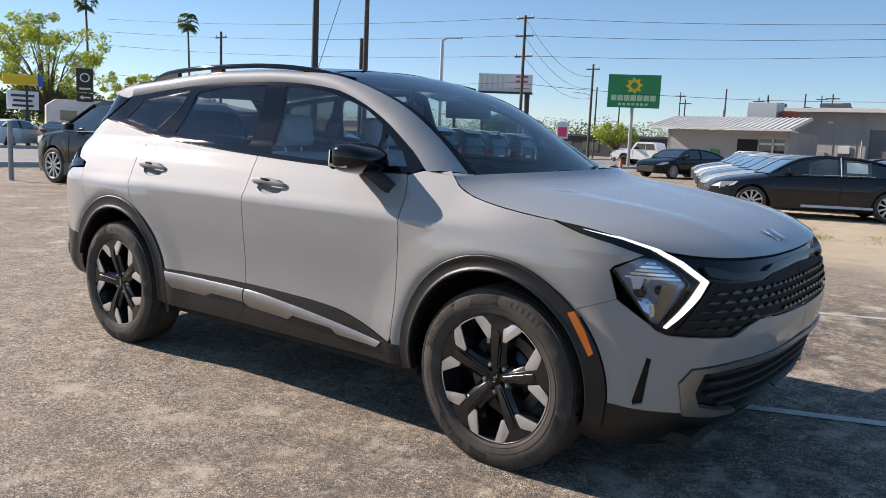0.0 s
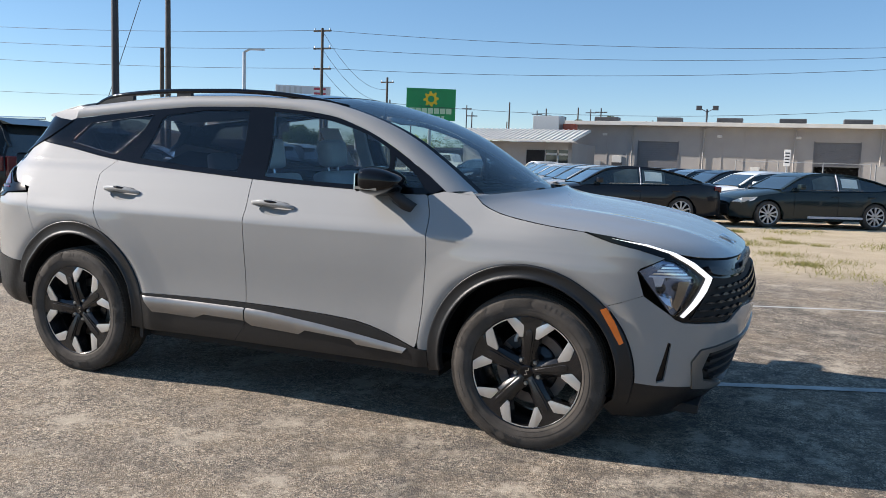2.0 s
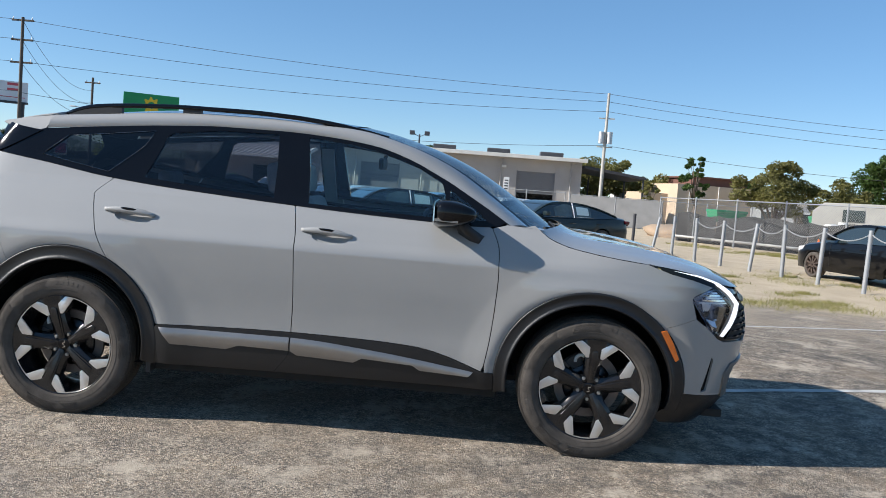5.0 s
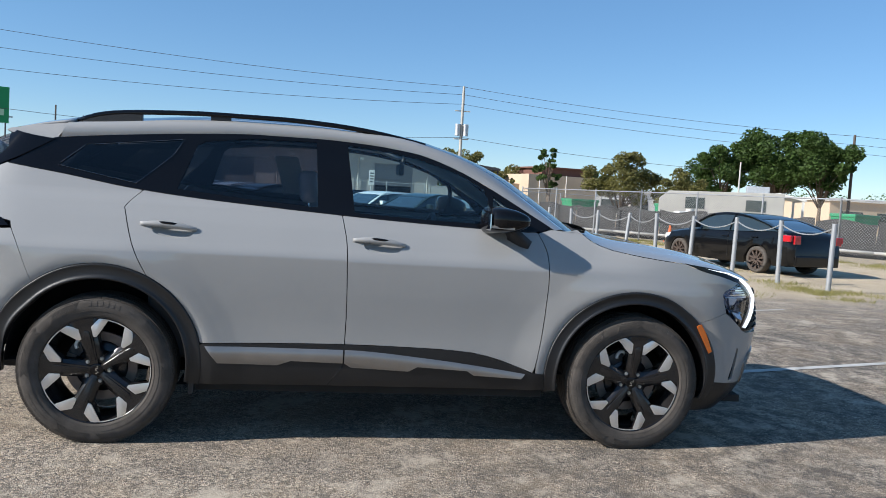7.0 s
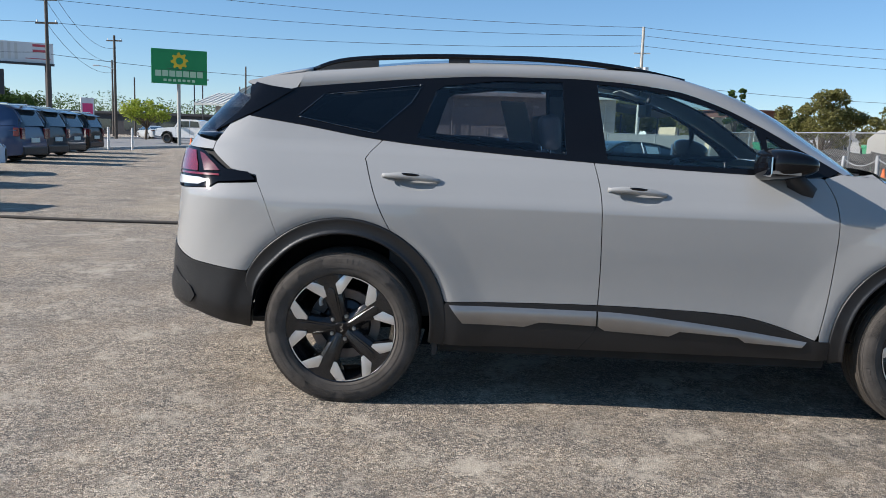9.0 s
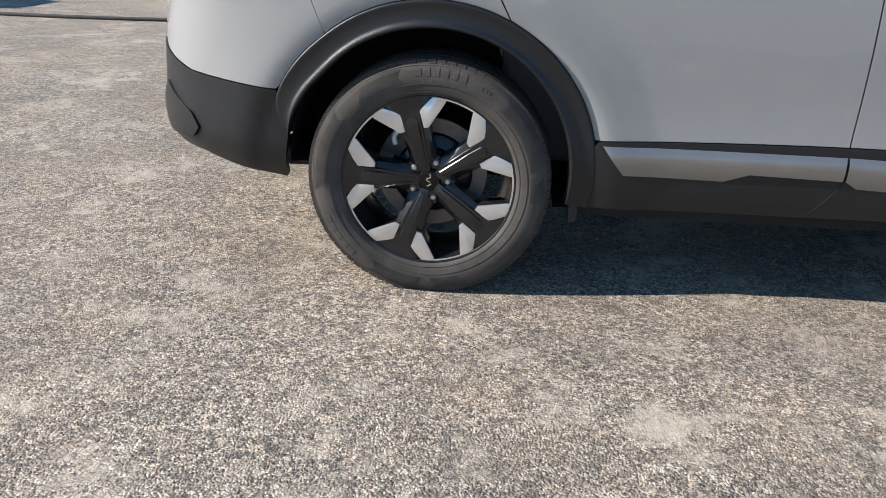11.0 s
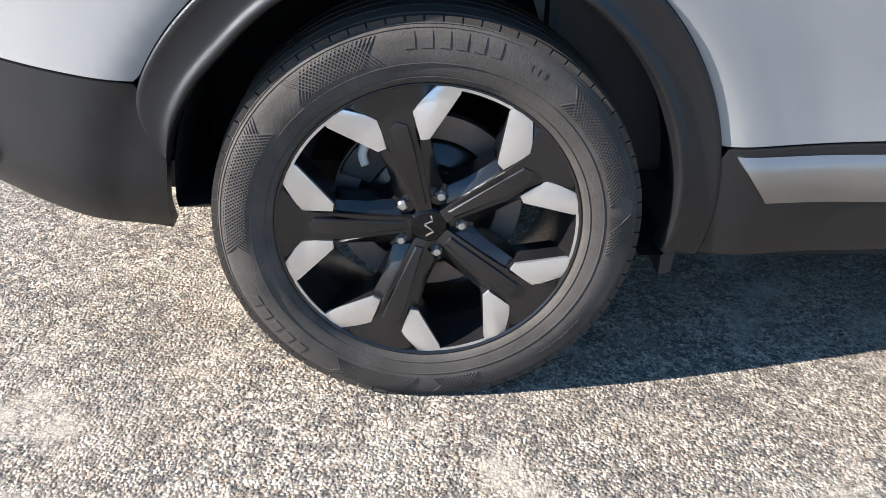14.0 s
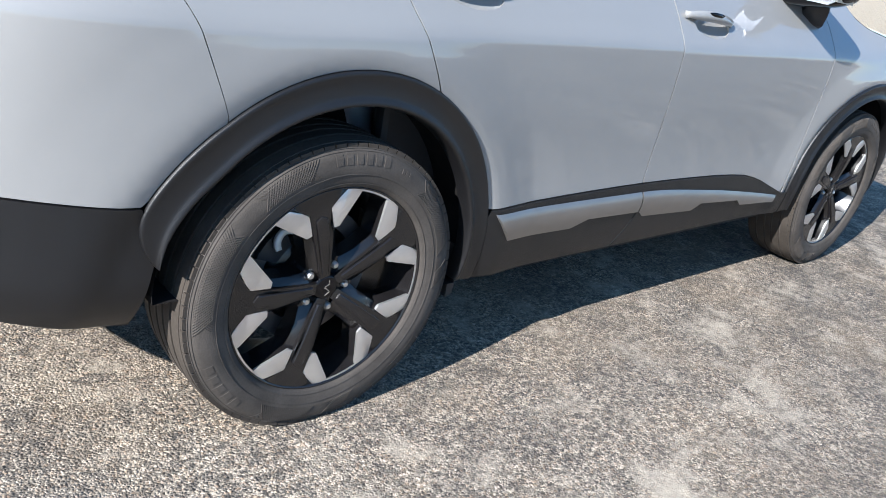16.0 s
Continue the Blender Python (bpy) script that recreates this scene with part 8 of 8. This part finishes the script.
def mesh_fence(name, pts, height, pitch, label, screen=None, post_gap=3.0):
    root = thing(name, None, label, "fence")
    line = []
    for a, b in zip(pts, pts[1:]):
        a, b = Vector(a), Vector(b)
        line.append((a, b, (b - a).length))
    wires_v, wires_f = [], []

    def thin(p, q, r):
        d = (q - p).normalized()
        u = d.cross(Vector((0.3, 0.2, 0.9))).normalized() * r
        v = d.cross(u).normalized() * r
        s = len(wires_v)
        for c in (p, q):
            wires_v.extend([c + u, c - u * 0.5 + v * 0.87, c - u * 0.5 - v * 0.87])
        wires_f.extend([(s, s + 1, s + 4, s + 3), (s + 1, s + 2, s + 5, s + 4), (s + 2, s, s + 3, s + 5)])

    for a, b, length in line:
        d = (b - a) / length
        k = -height
        while k < length:
            for flip in (False, True):
                lo, hi = max(0.0, k), min(length, k + height)
                if hi > lo:
                    za, zb = lo - k, hi - k
                    if flip:
                        za, zb = height - za, height - zb
                    p, q = a + d * lo, a + d * hi
                    thin(Vector((p.x, p.y, ground_z(p.x, p.y) + 0.04 + za)), Vector((q.x, q.y, ground_z(q.x, q.y) + 0.04 + zb)), 0.0030)
            k += pitch
        n = max(1, round(length / post_gap))
        for i in range(n + 1):
            p = a + d * (length * i / n)
            g = ground_z(p.x, p.y)
            bm = bmesh.new()
            rod(bm, (p.x, p.y, g - 0.2), (p.x, p.y, g + height + 0.12), 0.035, seg=8)
            part("post", bm, PIPE, root)
        bm = bmesh.new()
        rod(bm, (a.x, a.y, ground_z(*a) + height + 0.04), (b.x, b.y, ground_z(*b) + height + 0.04), 0.022, seg=6)
        part("top_rail", bm, PIPE, root)
        if screen:
            bm = bmesh.new()
            s = [bm.verts.new((p.x, p.y, ground_z(p.x, p.y) + z)) for p, z in ((a, 0.05), (b, 0.05), (b, height), (a, height))]
            bm.faces.new(s)
            ob = part("screen", bm, screen, root, "grey fabric screen")
            mod = ob.modifiers.new("thickness", "SOLIDIFY")
            mod.thickness = 0.01
    me = bpy.data.meshes.new("wire_mesh")
    me.from_pydata(wires_v, [], wires_f)
    ob = finish("wire_mesh", me, MESH_WIRE, root, "diamond wire mesh", False)
    ob["kind"] = "stuff"
    return root


mesh_fence("chain_link_fence", [(11.6, 36.0), (14.4, 27.0), (17.8, 18.8), (23.5, 9.0), (31.0, 1.0)], 2.0, 0.10, "tall grey chain-link fence behind the posts")
SCREEN = material("grey_screen", (0.22, 0.22, 0.22), 0.8, 0, 0.12, 1.5)
mesh_fence("screened_fence", [(9.0, 52.5), (15.2, 50.8)], 2.0, 0.4, "far fence with a grey fabric screen", SCREEN)
mesh_fence("yard_fence", [(15.2, 50.8), (33.0, 49.5)], 2.0, 0.4, "far wire fence behind the yard")
mesh_fence("warehouse_fence", [(0.5, 57.5), (9.0, 55.5)], 2.1, 0.4, "grey wire fence before the warehouse")
for x, y in ((-18.4, 35.2), (-17.8, 36.6)):
    post = thing("white_bollard", pose(x, y, ground_z(x, y)), "thin white bollard at the lot's end", "bollard", "white bollards")
    bm = bmesh.new()
    rod(bm, (0, 0, -0.2), (0, 0, 1.15), 0.06, seg=12)
    part("tube", bm, WHITE_METAL, post, "", angle=50)
gp = thing("pipe_post", pose(-13.2, 4.35, ground_z(-13, 4)), "grey steel pipe post standing at the lot's edge", "post", "pipe posts")
bm = bmesh.new()
rod(bm, (0, 0, -0.2), (0, 0, 1.25), 0.05, seg=12)
part("pipe", bm, PIPE, gp, "", angle=50)

# ---- trees and weeds ----
BARK = material("tree_bark", (0.12, 0.09, 0.065), 0.95, 0, 0.25, 8, 0.6, 30, fine=0.2)


def leaf_material(name, rgb, spread=0.45):
    m = bpy.data.materials.new(name)
    m.use_nodes = True
    nodes, links = m.node_tree.nodes, m.node_tree.links
    b = nodes["Principled BSDF"]
    b.inputs["Roughness"].default_value = 0.6
    b.inputs["Specular IOR Level"].default_value = 0.2
    geo, hue, span = nodes.new("ShaderNodeNewGeometry"), nodes.new("ShaderNodeHueSaturation"), nodes.new("ShaderNodeMapRange")
    span.inputs["To Min"].default_value, span.inputs["To Max"].default_value = 1 - spread, 1 + spread
    links.new(geo.outputs["Random Per Island"], span.inputs["Value"])
    links.new(span.outputs["Result"], hue.inputs["Value"])
    hue.inputs["Color"].default_value = (*rgb, 1)
    links.new(hue.outputs["Color"], b.inputs["Base Color"])
    thin = nodes.new("ShaderNodeBsdfTranslucent")
    thin.inputs["Color"].default_value = (rgb[0] * 1.3, rgb[1] * 1.4, rgb[2], 1)
    mix = nodes.new("ShaderNodeMixShader")
    mix.inputs["Fac"].default_value = 0.3
    links.new(b.outputs["BSDF"], mix.inputs[1]), links.new(thin.outputs["BSDF"], mix.inputs[2])
    links.new(mix.outputs["Shader"], nodes["Material Output"].inputs["Surface"])
    return m


DEEP_GREEN, DRY_GREEN, SPRING, PALM_GREEN = leaf_material("deep_green_leaves", (0.050, 0.085, 0.022)), leaf_material("dry_green_leaves", (0.14, 0.13, 0.045)), leaf_material("spring_leaves", (0.30, 0.34, 0.05)), leaf_material("palm_leaves", (0.06, 0.09, 0.03))
STRAW = leaf_material("dry_grass", (0.25, 0.225, 0.085))


def leaves(name, centres, count, size, mat, parent, seed):
    rnd = random.Random(seed)
    vs, fs = [], []
    for i in range(count):
        c, r = rnd.choice(centres)
        while True:
            p = Vector((rnd.uniform(-1, 1), rnd.uniform(-1, 1), rnd.uniform(-1, 1)))
            if 0.25 < p.length < 1:
                break
        p = Vector(c) + Vector((p.x * r, p.y * r, p.z * r * 0.78))
        a = Vector((rnd.gauss(0, 1), rnd.gauss(0, 1), rnd.gauss(0, 0.7))).normalized()
        b = a.cross(Vector((rnd.gauss(0, 1), rnd.gauss(0, 1), rnd.gauss(0, 1)))).normalized()
        s = size * rnd.uniform(0.6, 1.4)
        k = len(vs)
        vs += [p - a * s, p + b * s * 0.45, p + a * s, p - b * s * 0.45]
        fs.append((k, k + 1, k + 2, k + 3))
    me = bpy.data.meshes.new(name)
    me.from_pydata(vs, [], fs)
    ob = finish(name, me, mat, parent, "", False)
    ob["kind"] = "stuff"
    return ob


def tree(x, y, height, spread, mat, label, seed, clumps=16, count=2600, size=0.22, trunk=0.32, base=0.28, sparse=1.0):
    rnd = random.Random(seed)
    root = thing("tree", pose(x, y, ground_z(x, y) - 0.05), label, "tree")
    bm = bmesh.new()
    fork = height * base
    sweep(bm, [(0, 0, -0.3), (0.05, 0, fork * 0.5), (0.1, 0.05, fork)], circle_section(trunk * 0.5, 9), up=Vector((0, 1, 0)), scale=[1.25, 1.0, 0.8])
    centres = []
    mid_z, half_z = (fork + height) / 2 + 0.04 * height, (height - fork) / 2
    for k in range(clumps * 2):
        d = Vector((rnd.gauss(0, 1), rnd.gauss(0, 1), rnd.gauss(0, 1))).normalized() * rnd.uniform(0.2, 1.0) ** 0.5
        size_k = rnd.uniform(0.14, 0.30) * sparse
        c = Vector((d.x * spread * (1 - size_k * 0.5), d.y * spread * (1 - size_k * 0.5), mid_z + d.z * half_z * (1 - size_k)))
        centres.append((c, spread * size_k))
        if k % 2:
            mid = Vector((c.x * 0.45, c.y * 0.45, fork + (c.z - fork) * 0.6))
            sweep(bm, [(0.1, 0.05, fork * 0.92), mid, c], circle_section(trunk * 0.15, 6), up=Vector((0.3, 1, 0.1)), scale=[1.2, 0.7, 0.2])
    part("trunk", bm, BARK, root, "forked trunk with limbs", smooth=True)
    leaves("crown", centres, int(count * 3.2), size * 0.58, mat, root, seed + 1)
    return root


# the yard's trees
tree(38.2, 56.0, 8.7, 4.3, DEEP_GREEN, "large dense dark green tree behind the yard", 11, 26, 6500, 0.26)
tree(34.2, 58.0, 7.2, 3.0, DEEP_GREEN, "dense dark green tree behind the yard", 12, 20, 3800, 0.24)
tree(41.0, 54.5, 8.2, 3.2, DEEP_GREEN, "large dense dark green tree behind the yard", 13, 24, 5500, 0.26)
tree(21.2, 47.0, 5.3, 2.7, DRY_GREEN, "olive green tree with a rounded open crown", 14, 22, 4200, 0.17, 0.32, 0.16)
tree(24.6, 45.2, 4.2, 2.1, DRY_GREEN, "smaller olive green tree", 15, 18, 3000, 0.16, 0.3, 0.16)
tree(17.9, 53.0, 5.4, 1.7, DEEP_GREEN, "thin leaning tree with sparse clumps of leaves", 16, 14, 1100, 0.16, 0.3, 0.36, 0.6)
tree(15.2, 80.0, 6.6, 4.2, DRY_GREEN, "green tree beside the lean-to roof", 17, 20, 3800, 0.26)
tree(20.5, 79.0, 5.2, 3.0, DRY_GREEN, "green tree beside the lean-to roof", 18, 16, 2600, 0.24)
tree(15.9, 58.0, 3.8, 1.0, DRY_GREEN, "thin bare tree by the fence", 19, 8, 300, 0.14, 0.16, 0.35, 0.8)
tree(30.5, 82.0, 5.4, 3.0, DEEP_GREEN, "distant green tree behind roofs", 20, 14, 1800, 0.28)
# across the street
tree(-50.0, 23.2, 8.6, 4.6, SPRING, "pale yellow-green tree with open branches", 21, 44, 3400, 0.18, 0.42, 0.22, 0.60)
tree(-48.6, 28.6, 5.4, 2.6, SPRING, "pale green tree with thin foliage", 22, 18, 1000, 0.17, 0.32, 0.28, 0.7)
tree(-52.0, 32.0, 5.6, 2.8, DRY_GREEN, "thin green tree with bare branches", 23, 12, 900, 0.18, 0.35, 0.25, 0.8)
tree(-50.0, 36.0, 6.2, 2.0, DRY_GREEN, "bare branching tree across the street", 24, 14, 160, 0.16, 0.3, 0.3)
tree(-53.0, 19.5, 3.6, 4.2, DEEP_GREEN, "dark green hedge-like tree", 25, 14, 2200, 0.24)
tree(-54.0, 26.0, 3.8, 4.6, DEEP_GREEN, "dark green hedge-like tree", 26, 14, 2200, 0.24)
tree(-33.2, 74.0, 4.0, 2.5, SPRING, "low yellow-green street tree", 27, 26, 1100, 0.2, 0.26, 0.3, 0.8)
tree(-60.0, 95.0, 5.5, 5.0, DEEP_GREEN, "distant dark tree beyond the street", 28, 16, 1800, 0.35)


def palm(x, y, top, seed):
    rnd = random.Random(seed)
    root = thing("palm_tree", pose(x, y, 0), "tall fan palm with a thin trunk", "palm", "tall palms")
    bm = bmesh.new()
    sweep(bm, [(0, 0, -0.3), (0.15, 0.1, top * 0.5), (0, 0, top - 0.9)], circle_section(0.13, 9), up=Vector((0, 1, 0)), scale=[1.2, 0.9, 0.75])
    part("trunk", bm, BARK, root, "", smooth=True)
    vs, fs = [], []
    for k in range(46):
        a, e = rnd.uniform(0, 2 * math.pi), rnd.uniform(-1.1, 1.3)
        d = Vector((math.cos(a) * math.cos(e), math.sin(a) * math.cos(e), math.sin(e)))
        s = d.cross(Vector((0, 0, 1))).normalized()
        o = Vector((0, 0, top - 0.9))
        tip = o + d * rnd.uniform(0.85, 1.2)
        for j in range(-4, 5):
            w = s * j * 0.13
            b = len(vs)
            q = tip + w * 1.6 - Vector((0, 0, 0.1 * abs(j)))
            vs += [o + d * 0.55, o + d * 0.9 + w + Vector((0, 0, 0.03)), q, o + d * 0.9 + w * 0.6]
            fs.append((b, b + 1, b + 2, b + 3))
    me = bpy.data.meshes.new("fronds")
    me.from_pydata(vs, [], fs)
    finish("fronds", me, PALM_GREEN, root, "fan-shaped fronds", False)
    return root


palm(-74.7, 39.3, 14.6, 1)
palm(-73.7, 50.4, 14.0, 2)
for k in range(7):
    palm(-40 + 5.5 * k, 150 + 4 * (k % 3), 9.5 + (k * 37 % 5) * 0.5, 5 + k)
# dry weeds along the edge of the sand
rnd = random.Random(77)
vs, fs = [], []
spots = []
for k in range(150):
    t = rnd.random()
    if t < 0.22:
        u = rnd.random()
        spots.append((14.0 + 9.2 * u + rnd.gauss(0, 0.35), 27.5 - 18 * u + rnd.gauss(0, 0.35)))
    elif t < 0.42:
        spots.append((rnd.uniform(2.5, 11), rnd.gauss(12.5, 1.6)))
    elif t < 0.5:
        spots.append((rnd.uniform(6.5, 11.5), rnd.gauss(8.4, 0.5)))
    elif t < 0.92:
        u = rnd.random()
        spots.append((11.0 + 9 * u + rnd.gauss(0, 0.6), 30 - 16 * u + rnd.gauss(0, 1.2)))
    else:
        spots.append((rnd.uniform(0, 9), rnd.uniform(7.5, 17)))
for x, y in spots:
    n = rnd.randint(60, 420)
    s = rnd.uniform(0.08, 0.42)
    for i in range(n):
        px, py = x + rnd.gauss(0, s), y + rnd.gauss(0, s)
        h, w = rnd.uniform(0.02, 0.09), 0.006
        a = rnd.uniform(0, 6.28)
        lean = Vector((rnd.gauss(0, 0.9), rnd.gauss(0, 0.9), 1)) * h
        g = ground_z(px, py)
        b = len(vs)
        vs += [(px - w * math.cos(a), py - w * math.sin(a), g - 0.01), (px + w * math.cos(a), py + w * math.sin(a), g - 0.01), (px + lean.x, py + lean.y, g + lean.z)]
        fs.append((b, b + 1, b + 2))
me = bpy.data.meshes.new("dry_weeds")
me.from_pydata(vs, [], fs)
tagged(finish("dry_weeds", me, STRAW, None, "", False), "tufts of dry weeds on the sand", "weeds", kind="stuff")

# distant tree line and low roofs on the horizon
rnd = random.Random(5)
centres = []
for k in range(150):
    a = radians(38 + 150 * k / 150)
    d = rnd.uniform(150, 210)
    h = rnd.uniform(1.5, 3.6) + (1.0 if 98 < math.degrees(a) < 140 else 0.0)
    centres.append(((d * math.cos(a), d * math.sin(a), h * 0.9), h * 1.25))
far_trees = thing("distant_trees", None, "distant dark green tree line on the horizon", "trees", kind="stuff")
leaves("crowns", centres, 120000, 0.21, DEEP_GREEN, far_trees, 9)
for x, y, w, h, c, t in ((-62, 118, 60, 3.2, DARK_FRAME, "dark open parking deck"), (-20, 128, 30, 3.6, WALL_GREIGE, "low grey shop building"), (-95, 90, 30, 4.0, BEIGE, "low beige shop building"), (45, 120, 40, 3.8, WHITE_METAL, "low white storage building"), (75, 85, 24, 3.6, BEIGE, "low beige building")):
    b = thing("distant_building", pose(x, y, 0), t + " in the distance", "building")
    bm = bmesh.new()
    box(bm, (-w / 2, 0, -0.3), (w / 2, 10, h))
    part("wall", bm, c, b)
    bm = bmesh.new()
    box(bm, (-w / 2 - 0.4, -0.4, h), (w / 2 + 0.4, 10.4, h + 0.35))
    part("roof", bm, DARK_FRAME if c is DARK_FRAME else ROOF_PALE, b)
    for i in range(int(w / 5)):
        bm = bmesh.new()
        box(bm, (-w / 2 + 1.5 + 5 * i, -0.06, 0.8), (-w / 2 + 4.5 + 5 * i, 0.0, 2.4))
        part("window", bm, CAR_GLASS, b)
# trailers and cars across the street
for x, y, r, l in ((-43.5, 23.2, 66, 6.0), (-42.5, 28.0, 62, 6.5)):
    rv = thing("camper_trailer", pose(x, y, 0.05, 0, 0, r), "white camper trailer with grey stripes across the street", "trailer")
    bm = bmesh.new()
    prism(bm, [(-l / 2, 0.5), (-l / 2, 2.4), (-l / 2 + 0.5, 2.75), (l / 2 - 0.3, 2.75), (l / 2, 2.3), (l / 2 - 0.2, 0.5)], 2.3, lambda u, v, d: (u, d - 1.15, v), 0.05)
    part("body", bm, WHITE_METAL, rv)
    for u in (-0.3, 0.05, 0.32):
        bm = bmesh.new()
        box(bm, (u * l - 0.45, -1.19, 1.5), (u * l + 0.45, -1.15, 2.1), 0.02)
        part("window", bm, CAR_GLASS, rv)
    bm = bmesh.new()
    box(bm, (-l / 2 + 0.2, -1.18, 1.0), (l / 2 - 0.4, -1.15, 1.2))
    part("stripe", bm, SHUTTER, rv)
    for u in (-0.5, 0.4):
        for s in (-1, 1):
            w = part("wheel", lathe([(0.0, -0.1), (0.2, -0.1), (0.3, -0.08), (0.3, 0.1), (0.0, 0.1)], 20), RUBBER, rv, "", smooth=True)
            w.location = (u, s * 1.0, 0.3)
for x, y, c, t in ((-39.0, 12.6, SILVER, "silver"), (-38.6, 15.6, WHITE, "white"), (-38.2, 18.4, (0.25, 0.2, 0.16), "tan"), (-40, 29, WHITE, "white"), (-40.5, 52, SILVER, "silver"), (-38, 60, WHITE, "white"), (-42, 66, BLACK, "black"), (-36, 82, SILVER, "silver"), (-30, 86, (0.3, 0.03, 0.03), "red"), (-44, 78, BLACK, "black")):
    other_car("sedan", c, t + " car parked across the street", pose(x, y, ground_z(x, y), 0, 0, 120 + 7 * (y % 5)), "cars across the street")
grass = tagged(ribbon("verge", [(-38.2, -40), (-38.2, 60)], 3.4, material("dry_verge", (0.24, 0.20, 0.08), 0.95, 0, 0.3, 1.5, 0.5, 30, fine=0.25), 0.02, 2.0), "dry grass verge beside the street", "verge", kind="structure")
